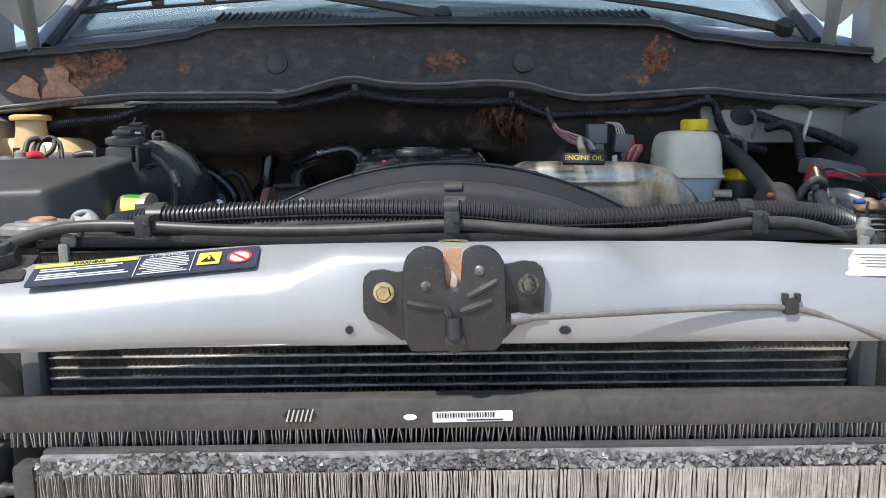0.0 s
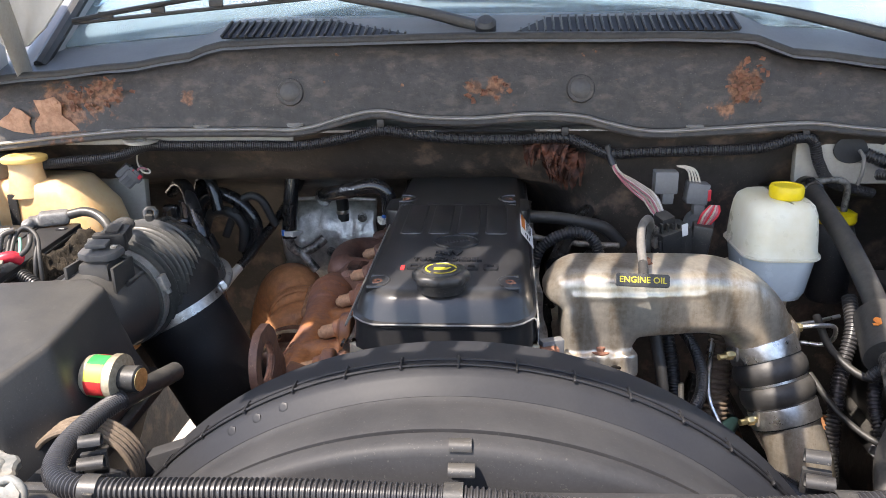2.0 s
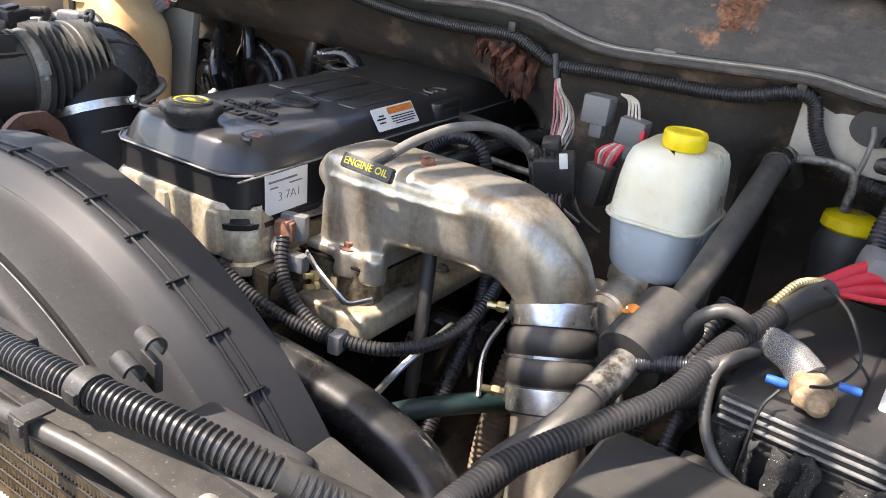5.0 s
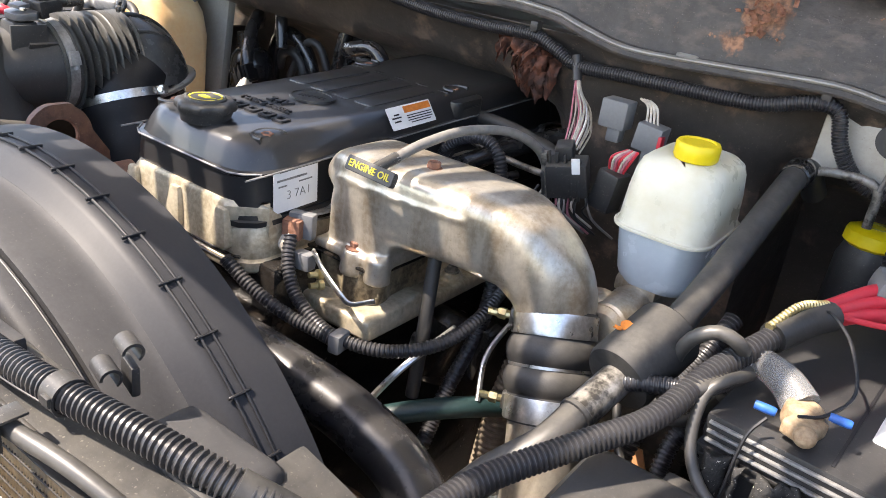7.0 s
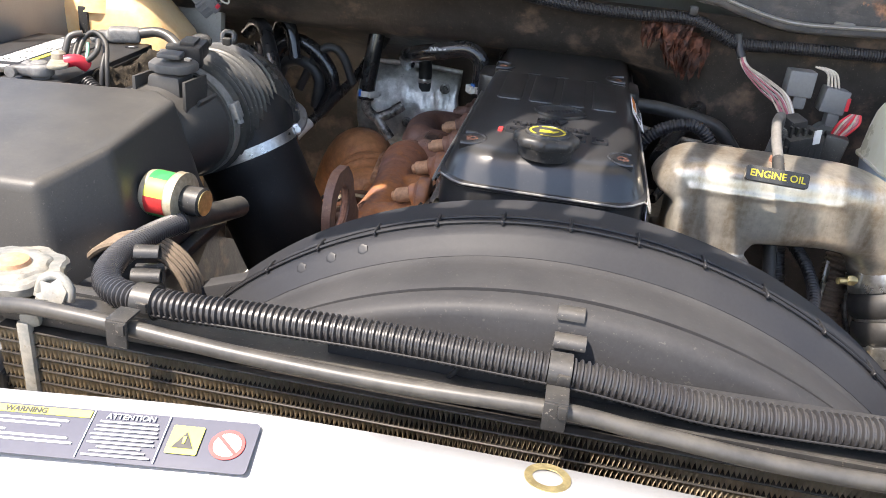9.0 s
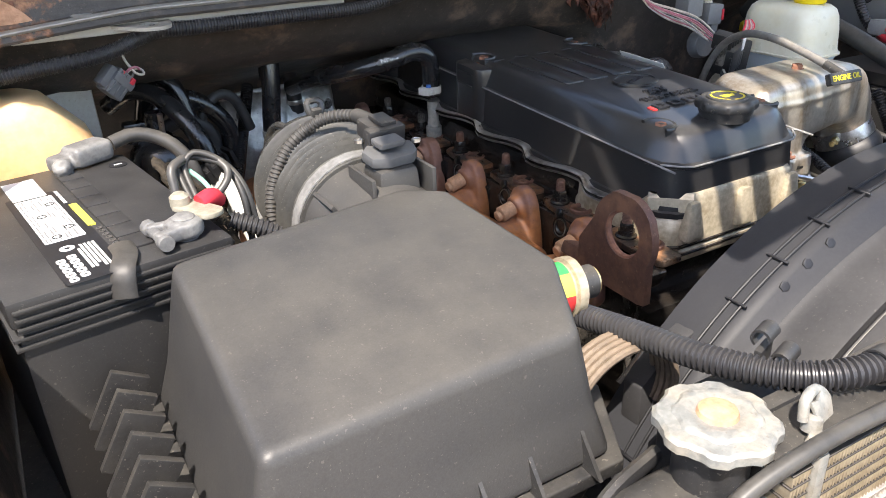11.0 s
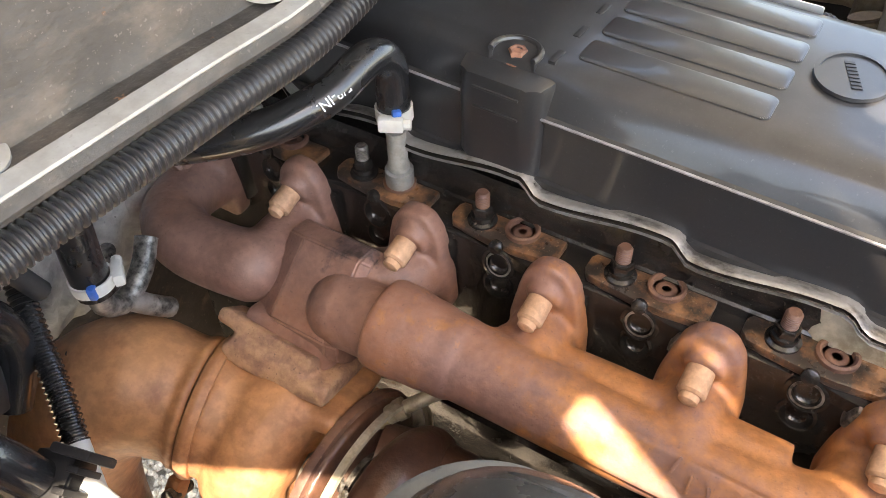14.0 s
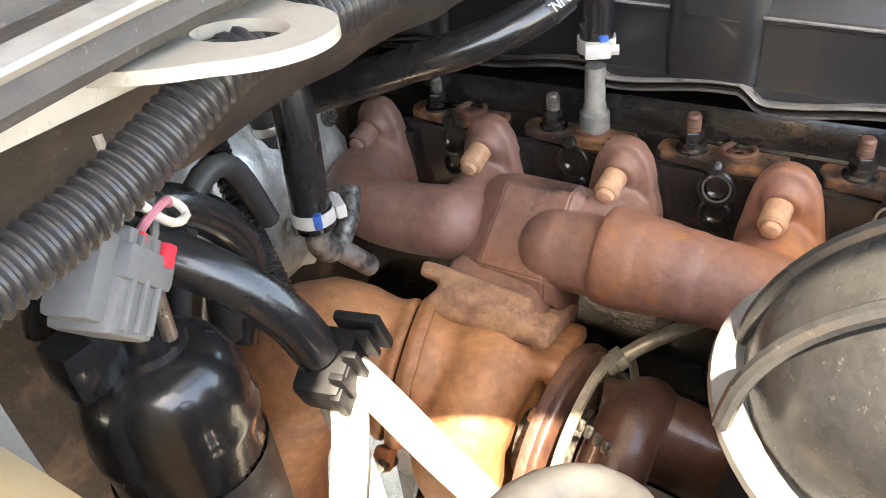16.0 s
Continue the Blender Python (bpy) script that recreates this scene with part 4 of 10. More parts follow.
for x, y, z, r in ((0.02, 0.694, 1.267, 0), (-0.298, 0.72, 1.246, 18), (0.296, 0.708, 1.256, -14)):
    build_spare_clip(x, y, z, r)


# ==== fan shroud ====
def build_shroud():
    root = thing("fan_shroud", (0.012, 0.75, 0.6), "dusty black plastic fan shroud with a ribbed ring", "fan shroud")
    cx, cz = 0.012, 0.879
    # stations from front to rear: radius, place along the truck
    prof = [(0.3, 0.6885), (0.3905, 0.6995), (0.3965, 0.7014), (0.3995, 0.705), (0.401, 0.7105), (0.401, 0.7195), (0.3985, 0.7215), (0.389, 0.7223), (0.389, 0.7268), (0.3995, 0.7276), (0.4005, 0.731), (0.4004, 0.75), (0.3996, 0.766), (0.3996, 0.772), (0.4015, 0.778), (0.4065, 0.785), (0.413, 0.792),
            (0.416, 0.7965), (0.4176, 0.803), (0.4192, 0.818), (0.4208, 0.832), (0.4213, 0.85), (0.4172, 0.852), (0.405, 0.81), (0.392, 0.76), (0.38, 0.71), (0.3, 0.702)]
    arc = lambda stations, n: [[(cx + r * math.cos(a), y, cz + r * math.sin(a)) for r, y in stations] for a in (radians(-30 + 240 * i / n) for i in range(n + 1))]
    part("shroud_ring", rings_to(bmesh.new(), arc(prof, 140)), M_SHROUD, root, angle=50)
    # Groove shade drawn as a black line, the lit lip as a pale one.
    part("crease", sweep([(cx + 0.3935 * math.cos(radians(a)), 0.7246, cz + 0.3935 * math.sin(radians(a))) for a in range(0, 181, 3)], 0.0021, 8, 0.015), M_INK, root, "groove shade drawn as a black line")
    part("worn_crease_edge", sweep([(cx + 0.3988 * math.cos(radians(a)), 0.7212, cz + 0.3988 * math.sin(radians(a))) for a in range(20, 161, 3)], 0.0008, 6, 0.015), M_WIRE, root, "pale edge of wear and highlight")
    rim = [(0.4021, 0.778), (0.407, 0.785), (0.4135, 0.792), (0.4166, 0.7965), (0.4182, 0.803), (0.4198, 0.818), (0.4214, 0.832), (0.422, 0.8508), (0.416, 0.851), (0.41, 0.8), (0.398, 0.78)]
    part("shroud_rim", rings_to(bmesh.new(), arc(rim, 140)), M_RIM, root, "clean blue-black rear rim", 50)
    part("panel_ledge", box((0.045, 0.682, 1.236), (0.37, 0.016, 0.022), 0.003, (0, -1.5, 0)), M_SHROUD, root)
    part("ledge_edge", sweep([(-0.13, 0.676, 1.2425), (0.04, 0.676, 1.2475), (0.226, 0.676, 1.2525)], 0.0011, 6, 0.03), M_WIRE, root, "pale edge of wear and highlight")
    # double rail with small posts round the ring
    for y in (0.8035, 0.8145):
        part("ring_rail", sweep([(cx + 0.4203 * math.cos(radians(a)), y, cz + 0.4203 * math.sin(radians(a))) for a in range(20, 162, 4)], 0.0014, 8, 0.012), M_INK, root)
    step = 0.0535 / 0.4265
    for i in range(-10, 11):
        a = math.pi / 2 - i * step
        o = V(cx + 0.4208 * math.cos(a), 0.809, cz + 0.4208 * math.sin(a))
        bm = box((0, 0, 0), (0.0024, 0.021, 0.0036), 0.0006, seg=1)
        bm.transform(Matrix.Translation(o) @ Matrix.Rotation(math.pi / 2 - a, 4, "Y"))
        part("rail_post", bm, M_INK, root)
    # moulded date wheels on the rim's face
    for k, a in enumerate((121, 117, 113)):
        c = V(cx + 0.4128 * math.cos(radians(a)), 0.7905, cz + 0.4128 * math.sin(radians(a)))
        out = V(math.cos(radians(a)) * 0.55, -0.8, math.sin(radians(a)) * 0.55)
        part("date_wheel", lathe([(0.0045, -0.001), (0.0045, 0.0003), (0.004, 0.0005), (0.002, 0.0005)], c, out, 14, None, True, lambda t: 1 + 0.1 * math.cos(8 * t)), M_INK, root)
    # skirt of the shroud down to the radiator at both sides
    for x, w in ((-0.33, 0.09), (0.36, 0.10)):
        part("side_skirt", box((x, 0.735, 1.09), (w, 0.05, 0.25), 0.015, (0, 0, 0), seg=3), M_SHROUD, root)
    for i, x in enumerate((-0.05, 0.155)):
        part("panel_rib", box((x, 0.6735, 1.2395), (0.003, 0.008, 0.018), 0.001, (0, 35, 0)), M_SHROUD, root)


build_shroud()


# ==== engine ====
def rect_ring(x0, x1, y0, y1, r, z, n=6):
    return [(x, y, z) for x, y in rounded(x1 - x0, y1 - y0, r, n, (x0 + x1) / 2, (y0 + y1) / 2)]


def build_engine_block():
    root = thing("engine_block", (-0.02, 1.36, 0.5), "oily black cast iron engine block and cylinder head", "engine")
    part("cylinder_head", box((-0.02, 1.37, 1.06), (0.292, 0.74, 0.205), 0.006), M_IRON, root)
    part("crankcase", box((-0.02, 1.37, 0.73), (0.36, 0.76, 0.46), 0.03), M_IRON, root)
    # Added dark masses that hide the pale ground under the manifold.
    part("starter_housing", lathe([(0.05, 0), (0.062, 0.01), (0.062, 0.2), (0.04, 0.22), (0.04, 0.3)], (-0.26, 1.62, 0.76), (0.02, -1, 0), 24), M_IRON, root)
    part("mount_bracket", box((-0.27, 1.3, 0.74), (0.2, 0.62, 0.12), 0.02, (0, -12, 0)), M_IRON, root)
    part("front_cover", box((-0.02, 0.985, 0.86), (0.30, 0.04, 0.5), 0.02), M_IRON, root)
    # rocker housing under the valve cover: pale at its front end, black along its side
    bm = bmesh.new()
    rings_to(bm, [rect_ring(-0.1355, 0.0995, 1.06, 1.742, 0.03, z) for z in (1.163, 1.168, 1.172)] + [rect_ring(-0.1335, 0.0975, 1.06, 1.74, 0.03, z) for z in (1.174, 1.186)] + [rect_ring(-0.128, 0.092, 1.06, 1.736, 0.03, 1.2)])
    part("rocker_housing", bm, M_IRON, root)
    bm = bmesh.new()
    half = lambda i, z: [(x, y, z) for x, y, _ in rect_ring(-0.137 - i, 0.101 + i, 0.983 - i, 1.16, 0.032, z)]
    rings_to(bm, [half(0, 1.148), half(0.003, 1.152), half(0.003, 1.162), half(0, 1.165), half(-0.001, 1.18), half(-0.007, 1.203), half(-0.012, 1.207)])
    part("front_housing", bm, M_TANALU, root, "oil-stained bare aluminium")
    bm = bmesh.new()
    tall = lambda i, z, back: rect_ring(-0.1335 - i, 0.0955 + i, 0.9835 - i, back, 0.034, z, 1)
    rings_to(bm, [tall(0.004, 1.17, 1.12), tall(0.002, 1.19, 1.09), tall(0.0, 1.22, 1.052), tall(-0.003, 1.2255, 1.045)])
    part("front_collar", bm, M_TANALU, root, "oil-stained bare aluminium", 30)
    for k, z in enumerate((1.158, 1.168)):
        part("gasket_edge", sweep([(x, y, z) for x, y, _ in rect_ring(-0.139, 0.103, 0.981, 1.15, 0.032, 0)[6:24]], 0.0022, 6, 0.01), M_IRON, root)
    for x in (-0.1, -0.02, 0.06):
        part("housing_boss", box((x, 0.9815, 1.197), (0.03, 0.016, 0.044), 0.004, taper=0.5), M_TANALU, root)
    # side ledge with scallops
    out = []
    n = 72
    for i in range(n + 1):
        y = 1.02 + 0.70 * i / n
        ph = ((y - 1.033) / 0.12065) % 1.0
        x = -0.170 + 0.010 * (0.5 + 0.5 * math.cos(2 * math.pi * ph))
        out.append((x, y))
    out += [(-0.116, 1.72), (-0.116, 1.02)]
    part("head_ledge", prism(out[::-1], 0.011, Matrix.Translation((0, 0, 1.153)), 0.0), M_IRON, root, "oily ledge of the head")
    pad = [(-0.0165, -0.05), (-0.012, -0.056), (0.012, -0.056), (0.0165, -0.05), (0.0165, 0.034), (0.014, 0.052), (0.006, 0.058), (-0.006, 0.058), (-0.014, 0.052), (-0.0165, 0.034), (-0.0195, 0.004), (-0.0195, -0.02)]
    for i in range(6):
        y = 1.153 + 0.12065 * (i - 1)
        yb = y - 0.035
        rear = i > 3
        part("ledge_pad", prism([(a, b * 0.86) for a, b in pad], 0.008, Matrix.Translation((-0.1455, yb + 0.012, 1.163)), 0.002), M_LEDGE, root, "rusty brown pad of the head")
        bm = lathe([(0.0125, 0), (0.0125, 0.003), (0.0098, 0.0045), (0.0098, 0.009)], (-0.1475, y, 1.17), (0, 0, 1), 20)
        lathe([(0.0088, 0.009), (0.0088, 0.0165), (0.0078, 0.0178)], (-0.1475, y, 1.17), (0, 0, 1), 6, bm)
        part("head_stud", bm, M_IRON, root)
        prof = [(0.006, 0)]
        for k in range(7):
            prof += [(0.006, 0.0018 * k + 0.0012), (0.0053, 0.0018 * k + 0.0018)]
        part("stud_tip", lathe(prof + [(0.0045, 0.0145)], (-0.1475, y, 1.187), (0, 0, 1), 14), M_GASKET if rear else M_EYE, root, "threaded stud end")
        bm = lathe([(0.0145, 0), (0.0145, 0.0035), (0.0125, 0.0045), (0.0105, 0.0035), (0.0098, -0.003), (0.008, -0.003), (0.008, 0.0), (0.0065, 0.001), (0.0035, 0.001), (0.003, -0.002)], (-0.143, yb, 1.171), (0, 0, 1), 22)
        part("recessed_bolt", bm, M_EYE, root, "rust-brown recessed bolt")
        if i > 0:
            yc = y - 0.027
            for z, r in ((1.151, 0.0115), (1.127, 0.0105)):
                part("core_plug", lathe([(r * 1.3, -0.002), (r * 1.3, 0.002), (r * 1.08, 0.003), (r, -0.001), (r * 0.72, 0.0005), (r * 0.6, -0.001), (r * 0.2, -0.002)], (-0.1665, yc, z), (-1, 0, 0.2), 24), M_IRON, root)
                if z > 1.14 and i < 4:
                    # Glint on the plug, drawn as a pale ring.
                    part("plug_glint", lathe([(r * 0.98, 0), (r * 1.0, 0.0012), (r * 0.84, 0.0013)], (-0.1672, yc, z), (-1, 0, 0.2), 20, None, False), M_GASKET, root, "bright ring drawn as the plug glint")
            part("small_plug", lathe([(0.0062, 0), (0.0058, 0.003), (0.003, 0.004)], (-0.1665, yc + 0.003, 1.1685), (-1, 0, 0.5), 14), M_IRON, root)
        part("casting_boss", box((-0.166, y + 0.03, 1.125), (0.014, 0.03, 0.06), 0.005), M_IRON, root)
        part("rib_boss", box((-0.165, y - 0.062, 1.152), (0.024, 0.018, 0.022), 0.005, (18, 0, 0)), M_GASKET if i in (1, 2, 3) else M_IRON, root)


build_engine_block()


def build_valve_cover():
    root = thing("valve_cover", (-0.019, 1.36, 1.2), "glossy black enamelled valve cover with raised lettering", "valve cover")
    x0, x1, y0, y1 = -0.131, 0.093, 0.988, 1.735
    lay = [(1.200, -0.004, 0.03), (1.206, -0.004, 0.03), (1.2065, 0, 0.03), (1.212, 0.001, 0.03), (1.2535, 0.003, 0.034), (1.255, 0.0002, 0.036), (1.2585, 0.0002, 0.036), (1.26, 0.0046, 0.036), (1.268, 0.0075, 0.037), (1.277, 0.011, 0.037), (1.284, 0.0145, 0.038), (1.2883, 0.0185, 0.036), (1.2908, 0.025, 0.034), (1.292, 0.035, 0.03)]
    bm = bmesh.new()
    rings_to(bm, [rect_ring(x0 + i, x1 - i, y0 + i * 0.85, y1 - i, r + 0.008, z, 3) for z, i, r in lay])
    part("cover_shell", bm, M_ENAMEL, root, angle=32)
    # Sky highlight of the ridge is drawn as a pale line.
    ring = [V(*p) for p in rect_ring(x0, x1, y0, y1, 0.043, 1.2587, 5)]
    part("worn_ridge", sweep(ring + ring[:1], 0.0012, 6, 0.02), M_BAND, root, "pale highlight line along the ridge")
    # stepped bare flange along the side, one step for each cylinder
    for x, s in ((-0.136, 1), (0.099, -1)):
        pts = []
        for i in range(90):
            y = 1.065 + 0.665 * i / 89
            ph = ((1.345 - y) / 0.12065) % 1.0
            wv = smooth(0.0, 0.75, ph) - smooth(0.84, 0.98, ph)
            pts.append(V(x + s * (0.0045 * wv - 0.002), y, 1.1985 + 0.0095 * wv))
        part("sealing_flange", sweep(pts, 0.0085, 12, 0.006, flat=0.22, up=(1, 0, 0)), M_FLANGE, root, "worn bare metal flange")
        part("gasket_line", sweep([p + V(-s * 0.002, 0, -0.0035) for p in pts], 0.0072, 10, 0.008, flat=0.22, up=(1, 0, 0)), M_IRON, root)
        part("flange_lip", sweep([p + V(-s * 0.001, 0, -0.0068) for p in pts], 0.0078, 10, 0.008, flat=0.2, up=(1, 0, 0)), M_FLANGE, root, "worn bare metal lip")
    # bolts in half-round pockets on pilasters
    for y in (1.041, 1.39, 1.66):
        for x, s in ((-0.1, -1), (0.06, 1)):
            z = 1.2825
            x = x - 0.006 if s < 0 and y > 1.1 else x
            part("bolt_tower", lathe([(0.0135, -0.05), (0.0135, -0.01), (0.0135, 0.0005)], (x, y, z), (0, 0, 1), 22), M_ENAMEL, root)
            if y > 1.1:
                face = x + s * 0.0335
                out = [(x - s * 0.02, y - 0.046), (face - s * 0.006, y - 0.034), (face, y - 0.024), (face, y + 0.024), (face - s * 0.006, y + 0.034), (x - s * 0.02, y + 0.046)]
                out = out if s > 0 else out[::-1]
                part("bolt_pilaster", prism(out, 0.0785, Matrix.Translation((0, 0, 1.205)), 0.0055), M_ENAMEL, root)
                for h in (1.2565, 1.273):
                    part("pilaster_ridge", box((face - s * 0.0005, y, h), (0.004, 0.038, 0.0022), 0.001), M_ENAMEL, root)
            arc = [(x + s * 0.004 - s * 0.0185 * math.cos(radians(a)), y + 0.0185 * math.sin(radians(a)), z + (0.0095 if y > 1.1 else 0.008)) for a in range(-110, 111, 20)]
            part("pocket_rim", sweep(arc, 0.0024, 8, 0.005), M_ENAMEL, root)
            h = z + (0.0095 if y > 1.1 else 0.008)
            wall = [(x + s * 0.004 - s * r * math.cos(radians(a)), y + r * math.sin(radians(a))) for r, order in ((0.0198, 1), (0.0172, -1)) for a in list(range(-110, 111, 20))[::order]]
            part("pocket_wall", prism(wall, 0.014, Matrix.Translation((0, 0, h - 0.014))), M_ENAMEL, root)
            part("cover_bolt", bolt((x, y, z), (0, 0, 1), 0.0075, 0.008, 0.0115), M_FLAKE, root, "rusty hexagon bolt")
    # broad raised ribs on the middle of the top, and a row of short slots behind them
    for i in range(4):
        x = -0.08 + 0.0405 * i
        part("top_rib", prism(rounded(0.031, 0.137, 0.006, cx=x, cy=1.281), 0.004, Matrix.Translation((0, 0, 1.2895)), 0.002), M_ENAMEL, root)
    for i in range(5):
        part("rib_slot", box((-0.1 + 0.0405 * i, 1.362, 1.2912), (0.018, 0.006, 0.003), 0.001), M_INK, root)
    # emblem plate, model lettering and maker's bars
    m = plate_frame((-0.012, 1.178, 1.2925), (1, 0, 0), (0, 1, 0))
    part("emblem_plate", ring_plate(oval(0.032, 0.026), oval(0.0285, 0.0225), 0.003, m), M_ENAMEL, root)
    part("emblem_field", prism(oval(0.0285, 0.0225), 0.0016, m), M_ENAMEL, root, "raised oval emblem")
    bars([(-0.016 + 0.0046 * i, 0.0, 0.0028, 0.007) for i in range(8)], m @ Matrix.Rotation(0.35, 4, "Z") @ Matrix.Translation((0, 0, 0.0016)), M_INK, root, "emblem_strokes", 0.0008)
    writing("24V", 0.022, plate_frame((-0.02, 1.131, 1.2921), (1, 0, 0), (0, 1, 0)), M_INK, root, "raised black lettering", 0.0026, 0.0004)
    writing("TURBO DIESEL", 0.0135, plate_frame((-0.02, 1.109, 1.2921), (1, 0, 0), (0, 1, 0)), M_INK, root, "raised black lettering", 0.0026, 0.0004)
    m2 = plate_frame((0.0, 1.083, 1.2921), (1, 0, 0), (0, 1, 0))
    for x in (-0.06, -0.036, -0.012, 0.012, 0.036):
        part("maker_bar", ring_plate(rounded(0.018, 0.017, 0.003, cx=x), rounded(0.009, 0.0085, 0.0015, cx=x), 0.0026, m2), M_INK, root)
    part("red_chip", prism([(-0.077, -0.008), (-0.072, -0.008), (-0.072, 0.004), (-0.077, 0.004)], 0.0016, m2), M_RED_PRINT, root)
    # white paper label and warning sticker on the driver's side
    m = plate_frame((0.0935, 1.056, 1.235), (0, 1, 0), (-0.06, 0, 1))
    lab = part("paper_label", prism(rounded(0.066, 0.048, 0.001), 0.0006, m), M_PAPER, root, "white paper label with faint handwriting")
    writing("3 7A1", 0.015, m @ Matrix.Translation((0.004, -0.006, 0.0006)), M_LEAD, lab, bold=-0.0004)
    bars([(-0.006, 0.013, 0.044, 0.0022), (-0.02, 0.006, 0.012, 0.0016), (0.014, 0.007, 0.02, 0.0016)], m @ Matrix.Translation((0, 0, 0.0007)), M_LEAD, lab)
    m = plate_frame((0.0852, 1.262, 1.2815), (0, 1, 0), (-0.75, 0, 1))
    st = part("warning_sticker", prism(rounded(0.088, 0.03, 0.002), 0.0006, m), M_PAPER, root, "white and orange warning sticker")
    part("orange_field", prism([(-0.012, 0.004), (0.042, 0.004), (0.042, 0.013), (-0.012, 0.013)], 0.0004, m @ Matrix.Translation((0, 0, 0.0006))), M_ORANGE_PRINT, st)
    bars([(0.015, 0.0 - 0.0032 * i, 0.05 - 0.01 * (i == 3), 0.0013) for i in range(4)] + [(-0.03, 0, 0.018, 0.002), (-0.028, 0.004, 0.01, 0.002), (-0.03, -0.005, 0.012, 0.002)], m @ Matrix.Translation((0, 0, 0.0007)), M_INK, st)
    # the engine leans: everything on the cover rises a little to the rear
    for ob in root.children_recursive:
        for v in ob.data.vertices:
            v.co.z += 0.045 * (v.co.y - 1.02)
    return root


build_valve_cover()


def build_oil_cap():
    root = thing("oil_filler_cap", (-0.021, 1.022, 1.2955), "black knurled oil filler cap with a yellow printed ring", "cap")
    wave = lambda a: 1 + 0.05 * math.cos(8 * a)
    o = (-0.021, 1.022, 1.2955)
    part("cap_neck", lathe([(0.03, -0.006), (0.0305, 0.0), (0.0325, 0.003), (0.0325, 0.0065)], o, (0, 0, 1), 40), M_PLASTIC, root)
    part("cap_body", lathe([(0.031, 0.0055), (0.0345, 0.0065), (0.036, 0.009), (0.0355, 0.0145), (0.033, 0.017), (0.028, 0.0178)], o, (0, 0, 1), 80, None, True, wave), M_PLASTIC, root)
    part("cap_disc", lathe([(0.0255, 0.0172), (0.0248, 0.0196), (0.0225, 0.0206), (0.0215, 0.0196), (0.01, 0.0196)], o, (0, 0, 1), 44), M_PLASTIC, root)
    m = plate_frame((-0.021, 1.022, 1.3152), (1, 0, 0), (0, 1, 0))
    for a0 in (8, 128, 248):
        arc = [(r * math.cos(radians(a)), r * math.sin(radians(a))) for r, order in ((0.0205, 1), (0.0182, -1)) for a in list(range(a0, a0 + 105, 8))[::order]]
        part("printed_arc", prism(arc, 0.0005, m), M_YPRINT, root)
    part("printed_can", prism([(-0.009, -0.005), (0.007, -0.005), (0.013, 0.004), (0.012, 0.005), (0.006, 0.001), (0.004, 0.004), (-0.009, 0.004)], 0.0005, m), M_YPRINT, root)
    for ob in root.children_recursive:
        for v in ob.data.vertices:
            v.co.x, v.co.y = -0.021 + (v.co.x + 0.021) * 0.92, 1.022 + (v.co.y - 1.022) * 0.92


build_oil_cap()


